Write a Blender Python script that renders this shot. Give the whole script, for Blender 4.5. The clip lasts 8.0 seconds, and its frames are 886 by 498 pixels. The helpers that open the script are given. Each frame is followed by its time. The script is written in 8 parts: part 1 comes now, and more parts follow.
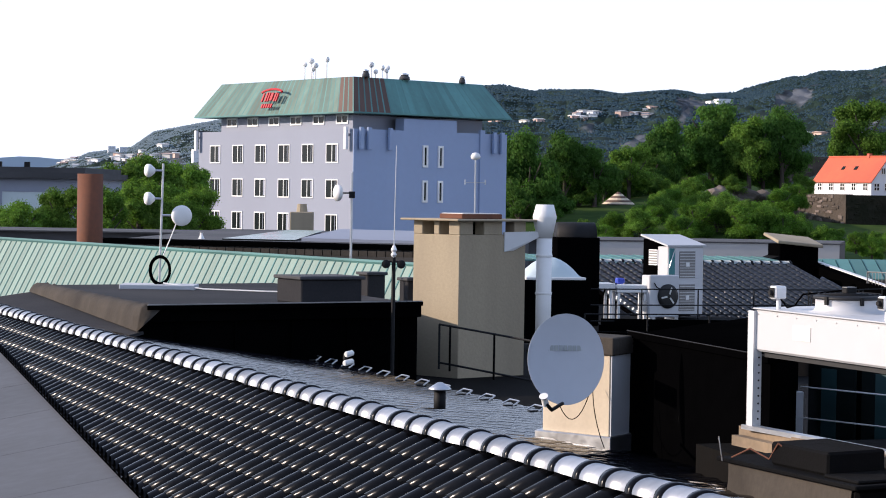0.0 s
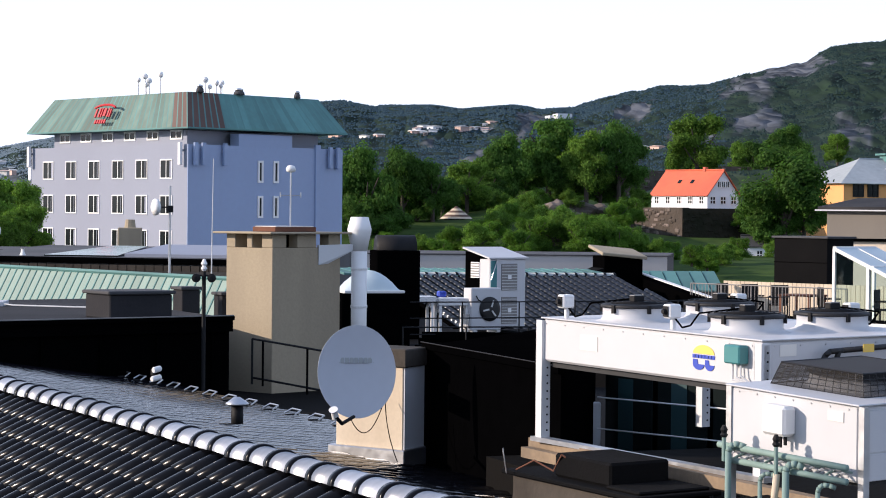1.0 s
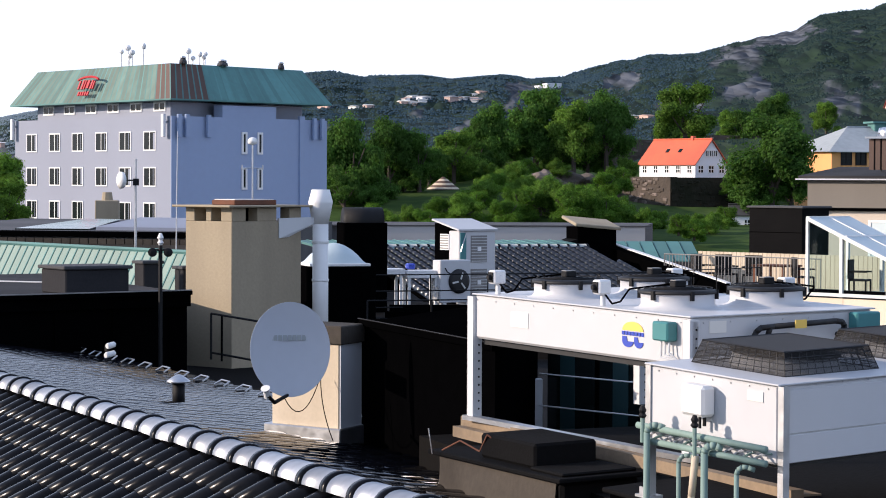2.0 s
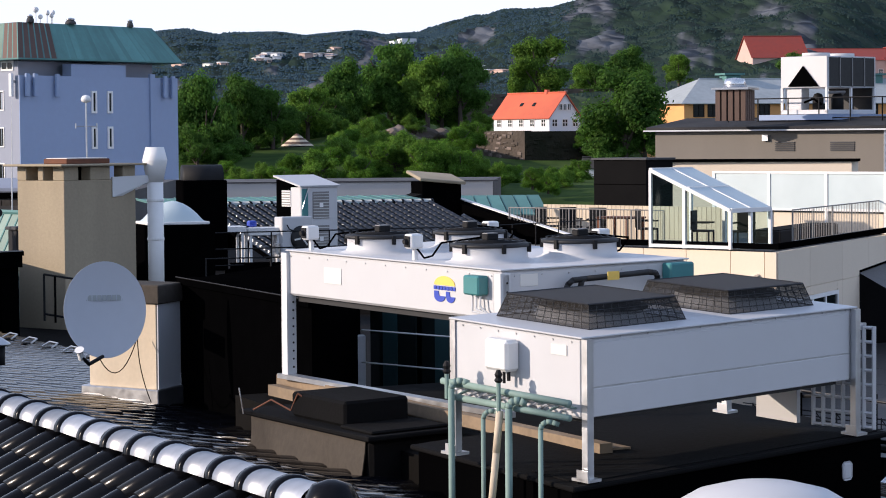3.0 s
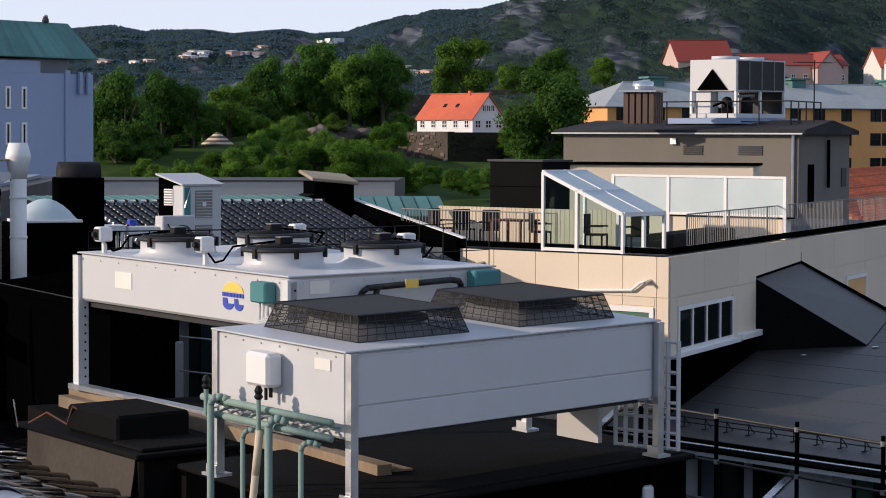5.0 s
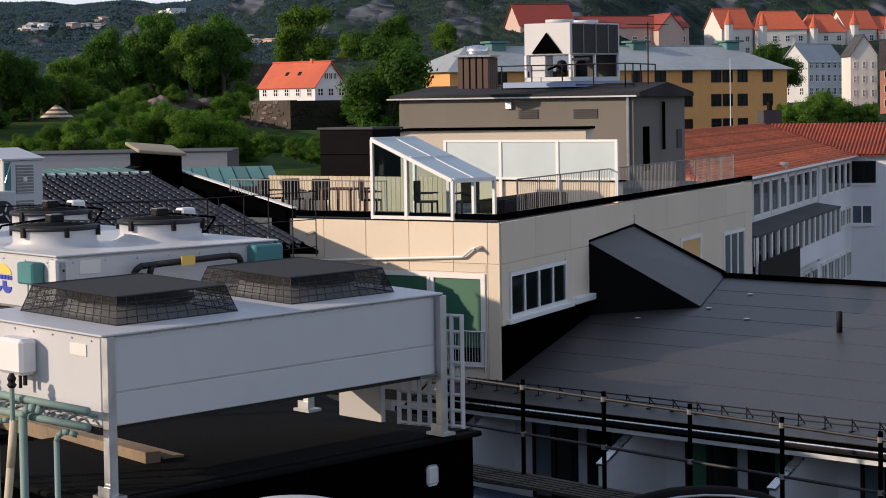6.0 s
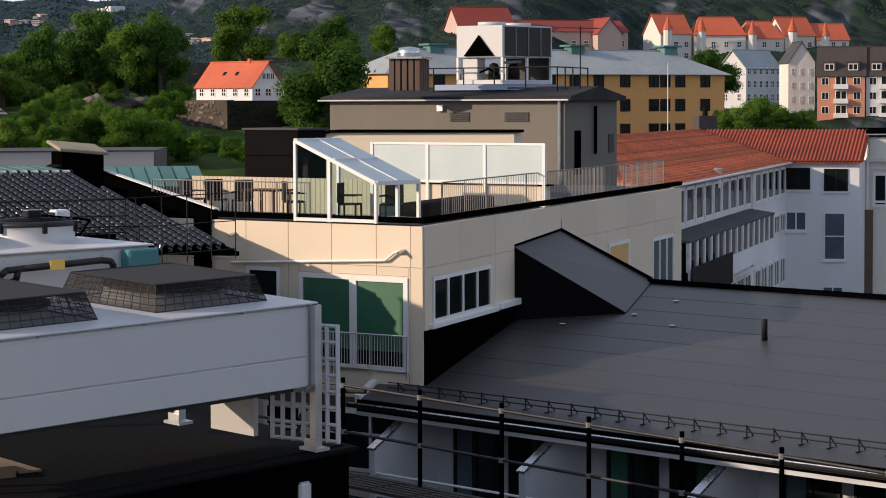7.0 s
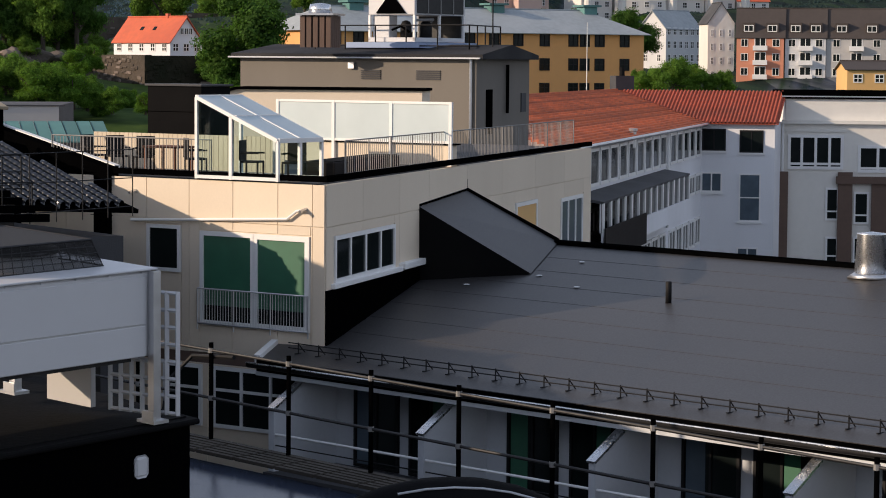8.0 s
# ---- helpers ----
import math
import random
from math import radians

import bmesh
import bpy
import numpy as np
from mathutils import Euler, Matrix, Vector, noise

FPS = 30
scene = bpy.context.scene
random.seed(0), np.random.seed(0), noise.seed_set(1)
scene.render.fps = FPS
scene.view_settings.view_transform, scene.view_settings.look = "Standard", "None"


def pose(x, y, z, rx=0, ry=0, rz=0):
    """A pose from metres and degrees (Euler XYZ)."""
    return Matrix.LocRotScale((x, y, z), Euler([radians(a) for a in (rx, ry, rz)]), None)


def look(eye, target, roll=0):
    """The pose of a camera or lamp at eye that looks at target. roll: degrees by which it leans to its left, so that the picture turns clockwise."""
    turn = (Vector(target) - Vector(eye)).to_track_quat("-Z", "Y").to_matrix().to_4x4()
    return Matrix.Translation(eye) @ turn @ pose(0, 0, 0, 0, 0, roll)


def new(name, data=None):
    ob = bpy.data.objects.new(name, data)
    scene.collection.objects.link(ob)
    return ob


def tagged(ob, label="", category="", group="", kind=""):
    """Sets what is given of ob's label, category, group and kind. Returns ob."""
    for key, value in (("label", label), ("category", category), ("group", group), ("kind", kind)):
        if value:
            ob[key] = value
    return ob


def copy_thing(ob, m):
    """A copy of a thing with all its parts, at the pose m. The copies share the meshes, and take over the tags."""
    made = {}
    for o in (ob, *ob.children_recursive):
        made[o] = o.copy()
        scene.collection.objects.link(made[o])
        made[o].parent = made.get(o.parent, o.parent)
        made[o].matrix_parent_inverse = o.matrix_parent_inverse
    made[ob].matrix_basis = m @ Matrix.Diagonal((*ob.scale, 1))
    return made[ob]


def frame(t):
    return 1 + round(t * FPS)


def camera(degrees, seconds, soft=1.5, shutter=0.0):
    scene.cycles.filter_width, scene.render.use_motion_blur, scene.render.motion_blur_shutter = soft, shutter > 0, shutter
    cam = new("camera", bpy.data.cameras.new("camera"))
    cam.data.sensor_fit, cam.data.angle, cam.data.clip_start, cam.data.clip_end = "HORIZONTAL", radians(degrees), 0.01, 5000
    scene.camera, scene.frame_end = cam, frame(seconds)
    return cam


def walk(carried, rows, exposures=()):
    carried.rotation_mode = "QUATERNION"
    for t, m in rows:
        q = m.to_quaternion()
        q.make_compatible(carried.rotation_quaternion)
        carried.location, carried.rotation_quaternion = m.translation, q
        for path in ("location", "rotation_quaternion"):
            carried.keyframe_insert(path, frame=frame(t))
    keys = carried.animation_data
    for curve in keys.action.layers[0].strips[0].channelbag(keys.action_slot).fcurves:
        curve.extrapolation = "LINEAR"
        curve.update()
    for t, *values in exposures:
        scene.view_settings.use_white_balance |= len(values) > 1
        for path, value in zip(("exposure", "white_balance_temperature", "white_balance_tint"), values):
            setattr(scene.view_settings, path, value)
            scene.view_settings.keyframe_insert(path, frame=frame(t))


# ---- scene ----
cam = camera(20, 8.0, soft=1.0)
PATH = [
    (0.0, look((0.000, 0.000, 0.000), (0.000, 19.995, -0.460), 0.90)),
    (0.5, look((0.238, 0.245, -0.012), (0.450, 20.233, -0.685), 0.92)),
    (1.0, look((0.526, 0.467, -0.054), (1.778, 20.425, -0.374), 0.56)),
    (1.2, look((0.611, 0.545, -0.039), (2.081, 20.484, -0.584), -0.39)),
    (2.3, look((1.229, 1.054, -0.018), (2.573, 21.001, -0.575), 0.57)),
    (2.5, look((1.286, 1.108, -0.023), (3.315, 20.997, -0.588), 0.33)),
    (3.0, look((1.493, 1.224, -0.039), (3.935, 21.053, -0.947), -0.46)),
    (3.5, look((1.774, 1.411, -0.067), (4.012, 21.263, -1.007), 1.66)),
    (4.0, look((2.090, 1.755, -0.069), (4.652, 21.568, -1.008), 0.41)),
    (4.2, look((2.184, 1.855, -0.044), (5.116, 21.621, -0.882), -0.57)),
    (5.3, look((2.810, 2.415, -0.065), (6.055, 22.126, -1.047), 1.02)),
    (5.5, look((2.939, 2.515, -0.056), (6.626, 22.144, -1.112), 0.99)),
    (6.0, look((3.193, 2.826, -0.059), (7.383, 22.347, -1.231), -0.86)),
    (6.5, look((3.451, 3.086, -0.053), (7.784, 22.578, -1.190), 1.16)),
    (7.0, look((3.698, 3.385, -0.066), (8.366, 22.798, -1.226), -0.17)),
    (7.5, look((3.931, 3.658, -0.076), (8.738, 23.030, -1.357), -1.55)),
    (8.0, look((4.260, 3.879, -0.057), (9.537, 23.112, -1.551), 0.44)),
]
walk(cam, PATH, [(0.0, 0.25, 5600, 16), (2.5, 0.24, 5600, 16), (3.2, 0.10, 5600, 16), (4.0, -0.18, 5650, 15), (5.5, -0.26, 5900, 15), (6.5, -0.20, 6150, 15), (7.2, -0.15, 6250, 15), (8.0, -0.10, 6250, 15)])

# world and sun: low evening sun from the left
SUN_ELEV, SUN_AZ = 19.0, -90.0
world = bpy.data.worlds.new("sky")
scene.world = world
world.use_nodes = True
wn = world.node_tree
sky = wn.nodes.new("ShaderNodeTexSky")
sky.sky_type, sky.sun_disc = "NISHITA", False
sky.sun_elevation, sky.sun_rotation = radians(SUN_ELEV), radians(SUN_AZ)
sky.air_density, sky.dust_density, sky.ozone_density = 1.0, 1.5, 1.0
bg = wn.nodes["Background"]
bg.inputs["Strength"].default_value = 0.095
veil = wn.nodes.new("ShaderNodeMix")
veil.data_type = "RGBA"
veil.inputs["Factor"].default_value = 0.68
tcw = wn.nodes.new("ShaderNodeTexCoord")
sep = wn.nodes.new("ShaderNodeSeparateXYZ")
wn.links.new(tcw.outputs["Generated"], sep.inputs["Vector"])
hz = wn.nodes.new("ShaderNodeMapRange")
hz.inputs["From Max"].default_value = 0.45
wn.links.new(sep.outputs["Z"], hz.inputs["Value"])
haze = wn.nodes.new("ShaderNodeMix")
haze.data_type = "RGBA"
haze.inputs["A"].default_value, haze.inputs["B"].default_value = (14.0, 14.4, 14.8, 1), (5.4, 6.3, 7.8, 1)
wn.links.new(hz.outputs["Result"], haze.inputs["Factor"])
wn.links.new(haze.outputs["Result"], veil.inputs["B"])
wn.links.new(sky.outputs["Color"], veil.inputs["A"])
wn.links.new(veil.outputs["Result"], bg.inputs["Color"])
sun = new("sun", bpy.data.lights.new("sun", "SUN"))
sun.data.energy, sun.data.angle, sun.data.color = 5.0, radians(0.6), (1.0, 0.79, 0.55)
sa = radians(SUN_AZ)
sun_to = Vector((math.sin(sa) * math.cos(radians(SUN_ELEV)), math.cos(sa) * math.cos(radians(SUN_ELEV)), math.sin(radians(SUN_ELEV))))
sun.matrix_world = look(sun_to * 50, (0, 0, 0))


# ---- materials ----
def mat(name, color, rough=0.7, metal=0.0, var=0.25, scale=6.0, bump=0.15, stain=0.2, stain_scale=0.7, streak=False, per_piece=0.0, spec=0.5, tint=None, bump_dist=0.01):
    m = bpy.data.materials.new(name)
    m.use_nodes = True
    nt = m.node_tree
    N, L = nt.nodes, nt.links
    b = N["Principled BSDF"]
    tc = N.new("ShaderNodeTexCoord")
    n1 = N.new("ShaderNodeTexNoise")
    n1.inputs["Scale"].default_value, n1.inputs["Detail"].default_value = scale, 6
    L.new(tc.outputs["Object"], n1.inputs["Vector"])
    mp = N.new("ShaderNodeMapping")
    mp.inputs["Scale"].default_value = (1, 1, 0.18 if streak else 1)
    L.new(tc.outputs["Object"], mp.inputs["Vector"])
    n2 = N.new("ShaderNodeTexNoise")
    n2.inputs["Scale"].default_value, n2.inputs["Detail"].default_value = stain_scale, 4
    L.new(mp.outputs["Vector"], n2.inputs["Vector"])
    c = Vector(color)
    r1 = N.new("ShaderNodeMix")
    r1.data_type = "RGBA"
    r1.inputs["A"].default_value = (*[x * (1 - var) for x in c], 1)
    r1.inputs["B"].default_value = (*[min(1, x * (1 + var)) for x in c], 1)
    L.new(n1.outputs["Fac"], r1.inputs["Factor"])
    cr = N.new("ShaderNodeValToRGB")
    cr.color_ramp.elements[0].position, cr.color_ramp.elements[1].position = 0.42, 0.68
    L.new(n2.outputs["Fac"], cr.inputs["Fac"])
    ml = N.new("ShaderNodeMath")
    ml.operation = "MULTIPLY"
    ml.inputs[1].default_value = stain
    L.new(cr.outputs["Color"], ml.inputs[0])
    r2 = N.new("ShaderNodeMix")
    r2.data_type = "RGBA"
    r2.inputs["B"].default_value = (*(tint or [x * 0.5 for x in c]), 1)
    L.new(r1.outputs["Result"], r2.inputs["A"])
    L.new(ml.outputs["Value"], r2.inputs["Factor"])
    out = r2.outputs["Result"]
    if per_piece:
        oi = N.new("ShaderNodeObjectInfo")
        mr = N.new("ShaderNodeMapRange")
        mr.inputs["To Min"].default_value, mr.inputs["To Max"].default_value = 1 - per_piece, 1 + per_piece
        L.new(oi.outputs["Random"], mr.inputs["Value"])
        hs = N.new("ShaderNodeHueSaturation")
        L.new(mr.outputs["Result"], hs.inputs["Value"])
        L.new(out, hs.inputs["Color"])
        out = hs.outputs["Color"]
    L.new(out, b.inputs["Base Color"])
    rr = N.new("ShaderNodeMapRange")
    rr.inputs["To Min"].default_value, rr.inputs["To Max"].default_value = max(0.03, rough - 0.12), min(1, rough + 0.12)
    L.new(n1.outputs["Fac"], rr.inputs["Value"])
    L.new(rr.outputs["Result"], b.inputs["Roughness"])
    b.inputs["Metallic"].default_value = metal
    b.inputs["Specular IOR Level"].default_value = spec
    if bump:
        bp = N.new("ShaderNodeBump")
        bp.inputs["Strength"].default_value, bp.inputs["Distance"].default_value = bump, bump_dist
        L.new(n1.outputs["Fac"], bp.inputs["Height"])
        L.new(bp.outputs["Normal"], b.inputs["Normal"])
    return m


def glass(name, color=(0.010, 0.014, 0.014), rough=0.05):
    """Dark window glass with a dim room behind it."""
    return mat(name, color, rough, 0.0, 0.3, 1.5, 0.03, 0.3, 0.5, spec=0.12)


def clear_glass(name, tint=(0.8, 0.9, 0.9)):
    m = bpy.data.materials.new(name)
    m.use_nodes = True
    nt = m.node_tree
    N, L = nt.nodes, nt.links
    N.remove(N["Principled BSDF"])
    t = N.new("ShaderNodeBsdfTransparent")
    t.inputs["Color"].default_value = (*tint, 1)
    g = N.new("ShaderNodeBsdfGlossy")
    g.inputs["Roughness"].default_value = 0.04
    f = N.new("ShaderNodeFresnel")
    f.inputs["IOR"].default_value = 1.5
    mx = N.new("ShaderNodeMixShader")
    L.new(f.outputs["Fac"], mx.inputs["Fac"])
    L.new(t.outputs["BSDF"], mx.inputs[1])
    L.new(g.outputs["BSDF"], mx.inputs[2])
    L.new(mx.outputs["Shader"], N["Material Output"].inputs["Surface"])
    return m


def fine_mesh(name, cover, tone):
    """Wire mesh too fine to see singly: dark wire over open gaps."""
    m = bpy.data.materials.new(name)
    m.use_nodes = True
    nt = m.node_tree
    N, L = nt.nodes, nt.links
    b = N["Principled BSDF"]
    b.inputs["Base Color"].default_value, b.inputs["Roughness"].default_value = (*tone, 1), 0.8
    t = N.new("ShaderNodeBsdfTransparent")
    mx = N.new("ShaderNodeMixShader")
    mx.inputs["Fac"].default_value = cover
    L.new(t.outputs["BSDF"], mx.inputs[1])
    L.new(b.outputs["BSDF"], mx.inputs[2])
    L.new(mx.outputs["Shader"], N["Material Output"].inputs["Surface"])
    return m


def leafy(name, color, tint, share=0.42):
    """Leaves: matt, uneven in tone from clump to clump, letting some light through."""
    m = mat(name, color, 0.75, 0, 0.45, 0.7, 0, 0.5, 0.18, per_piece=0.2, spec=0.08, tint=tint)
    N, L = m.node_tree.nodes, m.node_tree.links
    b = N["Principled BSDF"]
    g = N.new("ShaderNodeNewGeometry")
    hs = N.new("ShaderNodeHueSaturation")
    mr = N.new("ShaderNodeMapRange")
    mr.inputs["To Min"].default_value, mr.inputs["To Max"].default_value = 0.6, 1.5
    L.new(g.outputs["Random Per Island"], mr.inputs["Value"])
    L.new(mr.outputs["Result"], hs.inputs["Value"])
    L.new(b.inputs["Base Color"].links[0].from_socket, hs.inputs["Color"])
    L.new(hs.outputs["Color"], b.inputs["Base Color"])
    t = N.new("ShaderNodeBsdfTranslucent")
    br = N.new("ShaderNodeHueSaturation")
    br.inputs["Value"].default_value, br.inputs["Saturation"].default_value = 1.5, 1.1
    L.new(hs.outputs["Color"], br.inputs["Color"])
    L.new(br.outputs["Color"], t.inputs["Color"])
    mx = N.new("ShaderNodeMixShader")
    mx.inputs["Fac"].default_value = share
    L.new(b.outputs["BSDF"], mx.inputs[1])
    L.new(t.outputs["BSDF"], mx.inputs[2])
    L.new(mx.outputs["Shader"], N["Material Output"].inputs["Surface"])
    return m


M = {
    "tile": mat("glazed_black_tile", (0.005, 0.0054, 0.0075), 0.19, 0, 0.4, 14, 0.12, 0.3, 1.2, per_piece=0.35, spec=0.10, tint=(0.008, 0.008, 0.008)),
    # Copy of the black tile, gloss raised to brighten slopes that mirror sky.
    "tile_gloss": mat("glossier_black_tile", (0.006, 0.0065, 0.010), 0.14, 0, 0.4, 14, 0.12, 0.3, 1.2, per_piece=0.35, spec=0.9, tint=(0.010, 0.010, 0.012)),
    "ridge": mat("silvery_ridge_tile", (0.48, 0.485, 0.50), 0.34, 0.6, 0.2, 9, 0.12, 0.3, 1.5, per_piece=0.25, spec=0.9, tint=(0.10, 0.10, 0.09)),
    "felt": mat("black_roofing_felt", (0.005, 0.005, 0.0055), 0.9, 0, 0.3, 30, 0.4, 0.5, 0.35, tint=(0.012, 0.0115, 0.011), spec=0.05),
    "felt_grey": mat("weathered_roofing_felt", (0.045, 0.046, 0.05), 0.85, 0, 0.25, 25, 0.5, 0.5, 0.3, tint=(0.10, 0.10, 0.105)),
    "felt_dull": mat("dull_dark_felt", (0.026, 0.026, 0.029), 0.9, 0, 0.3, 20, 0.5, 0.6, 0.4, tint=(0.052, 0.05, 0.05), spec=0.15),
    "felt_brown": mat("dusty_roofing_felt", (0.066, 0.057, 0.047), 0.9, 0, 0.3, 18, 0.5, 0.6, 0.8, tint=(0.018, 0.016, 0.015), spec=0.15),
    "felt_roof": mat("smooth_black_felt", (0.034, 0.032, 0.032), 0.48, 0, 0.2, 22, 0.3, 0.5, 0.16, tint=(0.046, 0.044, 0.043), spec=0.5),
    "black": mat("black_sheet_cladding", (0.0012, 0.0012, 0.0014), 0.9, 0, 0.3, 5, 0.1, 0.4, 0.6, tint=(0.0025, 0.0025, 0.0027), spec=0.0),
    "dark_clad": mat("dark_brown_boarding", (0.022, 0.019, 0.018), 0.85, 0, 0.2, 6, 0.2, 0.3, 0.5, spec=0.1),
    "balcony": mat("grey_balcony_render", (0.55, 0.57, 0.60), 0.85, 0, 0.06, 10, 0.15, 0.35, 0.4, streak=True, tint=(0.24, 0.25, 0.28)),
    # Blue of the base colour stands for sky reflected in the sheet.
    "wet_sheet": mat("sky_tinted_black_sheet", (0.03, 0.04, 0.065), 0.22, 0, 0.2, 2, 0.1, 0.3, 0.6, spec=0.6),
    "far_ridge": mat("haze_tinted_ridge", (0.46, 0.55, 0.66), 1.0, 0, 0.03, 0.01, 0, 0.1, 0.003, spec=0.0),
    "concrete": mat("weathered_render", (0.345, 0.29, 0.20), 0.9, 0, 0.16, 20, 0.5, 0.5, 0.9, streak=True, tint=(0.215, 0.18, 0.13)),
    "plaster": mat("cream_plaster", (0.62, 0.53, 0.40), 0.88, 0, 0.12, 25, 0.3, 0.45, 1.4, streak=True, tint=(0.36, 0.29, 0.2)),
    "beige": mat("beige_facade_panel", (0.71, 0.61, 0.48), 0.85, 0, 0.05, 20, 0.12, 0.25, 0.5, streak=True, tint=(0.63, 0.53, 0.41), per_piece=0.04),
    "grey_wall": mat("grey_brown_render", (0.16, 0.145, 0.125), 0.9, 0, 0.08, 12, 0.2, 0.25, 0.3, streak=True),
    "white": mat("white_lacquered_steel", (0.54, 0.545, 0.56), 0.42, 0, 0.03, 6, 0.04, 0.18, 0.8, streak=True, tint=(0.47, 0.455, 0.43)),
    "white_paint": mat("white_paint", (0.78, 0.78, 0.77), 0.55, 0, 0.04, 8, 0.05, 0.2, 0.6, streak=True, tint=(0.6, 0.58, 0.54)),
    "white_wall": mat("white_rendered_wall", (0.76, 0.77, 0.80), 0.85, 0, 0.06, 10, 0.15, 0.3, 0.15, streak=True, tint=(0.52, 0.52, 0.53)),
    "galv": mat("galvanised_steel", (0.55, 0.56, 0.58), 0.35, 0.9, 0.15, 12, 0.1, 0.35, 2, tint=(0.35, 0.34, 0.33)),
    "alu": mat("bright_aluminium", (0.75, 0.76, 0.77), 0.28, 0.95, 0.1, 8, 0.05, 0.2, 2),
    "dark_metal": mat("dark_painted_steel", (0.008, 0.008, 0.009), 0.65, 0.0, 0.3, 10, 0.1, 0.3, 2, spec=0.25),
    "dish": mat("grey_dish_paint", (0.50, 0.53, 0.59), 0.6, 0, 0.04, 9, 0.04, 0.25, 1.6, tint=(0.45, 0.48, 0.54)),
    "copper": mat("verdigris_copper", (0.225, 0.305, 0.265), 0.75, 0, 0.12, 6, 0.15, 0.5, 0.35, streak=True, tint=(0.20, 0.30, 0.26), per_piece=0.1),
    "copper_dark": mat("dark_verdigris_copper", (0.09, 0.22, 0.21), 0.7, 0, 0.2, 3, 0.15, 0.6, 0.25, streak=True, tint=(0.04, 0.10, 0.10), per_piece=0.15),
    "copper_brown": mat("browned_copper", (0.10, 0.055, 0.04), 0.6, 0.2, 0.3, 3, 0.15, 0.5, 0.3, streak=True, per_piece=0.2),
    "rust": mat("rusty_steel", (0.16, 0.062, 0.032), 0.85, 0.1, 0.3, 8, 0.3, 0.6, 0.9, streak=True, tint=(0.07, 0.03, 0.02)),
    "hotel": mat("pale_grey_render", (0.265, 0.29, 0.36), 0.85, 0, 0.05, 3, 0.1, 0.35, 0.12, streak=True, tint=(0.22, 0.24, 0.30)),
    "hotel_blue": mat("blue_grey_render", (0.29, 0.365, 0.53), 0.85, 0, 0.05, 2, 0.1, 0.25, 0.1, streak=True, tint=(0.25, 0.31, 0.45)),
    "glass": glass("dark_window_glass"),
    "glass_blue": glass("grey_blue_window_glass", (0.09, 0.12, 0.15), 0.08),
    "clear": clear_glass("clear_glass"),
    "frost": mat("frosted_glass", (0.50, 0.58, 0.60), 0.35, 0, 0.03, 3, 0.02, 0.12, 0.6),
    "green_blind": mat("green_roller_blind", (0.03, 0.13, 0.075), 0.55, 0, 0.12, 3, 0.05, 0.3, 1.0, spec=0.5),
    "teal": mat("teal_plastic", (0.05, 0.20, 0.21), 0.5, 0, 0.1, 9, 0.05, 0.2, 2),
    "teal_dark": mat("dim_teal_cloth", (0.012, 0.045, 0.05), 0.7, 0, 0.3, 4, 0, 0.3, 2),
    "pipe_green": mat("grey_green_pipe_insulation", (0.20, 0.29, 0.26), 0.7, 0, 0.15, 15, 0.3, 0.4, 3),
    "wood": mat("weathered_timber", (0.24, 0.175, 0.108), 0.85, 0, 0.3, 18, 0.5, 0.6, 2.5, tint=(0.12, 0.09, 0.06)),
    "orange_tile": mat("orange_clay_tile", (0.62, 0.145, 0.042), 0.8, 0, 0.35, 2.2, 0.3, 0.6, 0.5, tint=(0.30, 0.07, 0.03), per_piece=0.3),
    "red_tile": mat("old_red_clay_tile", (0.50, 0.105, 0.055), 0.8, 0, 0.35, 1.5, 0.3, 0.5, 0.2, tint=(0.2, 0.07, 0.045), per_piece=0.3),
    "slate": mat("grey_slate", (0.32, 0.35, 0.36), 0.65, 0, 0.3, 1.2, 0.3, 0.5, 0.12, tint=(0.44, 0.46, 0.46)),
    "parapet": mat("grey_sheet", (0.105, 0.104, 0.108), 0.6, 0, 0.15, 5, 0.2, 0.75, 0.22, tint=(0.055, 0.052, 0.05)),
    "red_roof": mat("bright_red_tile", (0.54, 0.115, 0.05), 0.75, 0, 0.25, 1.2, 0.3, 0.4, 0.12, tint=(0.36, 0.07, 0.04)),
    "red_deep": mat("dark_red_tile", (0.27, 0.042, 0.026), 0.8, 0, 0.3, 1.2, 0.3, 0.4, 0.15, tint=(0.2, 0.05, 0.04)),
    "ochre": mat("ochre_render", (0.72, 0.37, 0.135), 0.88, 0, 0.06, 1.0, 0.1, 0.25, 0.08, streak=True),
    "salmon": mat("salmon_render", (0.62, 0.26, 0.16), 0.88, 0, 0.08, 1, 0.1, 0.2, 0.08),
    "stone": mat("fortress_stone", (0.085, 0.066, 0.052), 0.95, 0, 0.45, 1.3, 0.8, 0.6, 0.25, tint=(0.032, 0.029, 0.022), bump_dist=0.3),
    "copper_mix": mat("streaky_verdigris_copper", (0.12, 0.195, 0.165), 0.75, 0, 0.3, 1.5, 0.15, 0.5, 0.5, streak=True, tint=(0.10, 0.095, 0.065), per_piece=0.22),
    # Dusty deck taken almost to black: shade below the coolers is in the colour.
    "shaded_deck": mat("shaded_dusty_deck", (0.0065, 0.0058, 0.005), 0.85, 0, 0.4, 8, 0.3, 0.7, 0.6, tint=(0.003, 0.003, 0.003), spec=0.05),
    "grey_light": mat("light_grey_render", (0.62, 0.63, 0.64), 0.85, 0, 0.08, 1, 0.1, 0.3, 0.1, streak=True),
    # Ivy-dark stone, darkened further for shade on the rampart's right face.
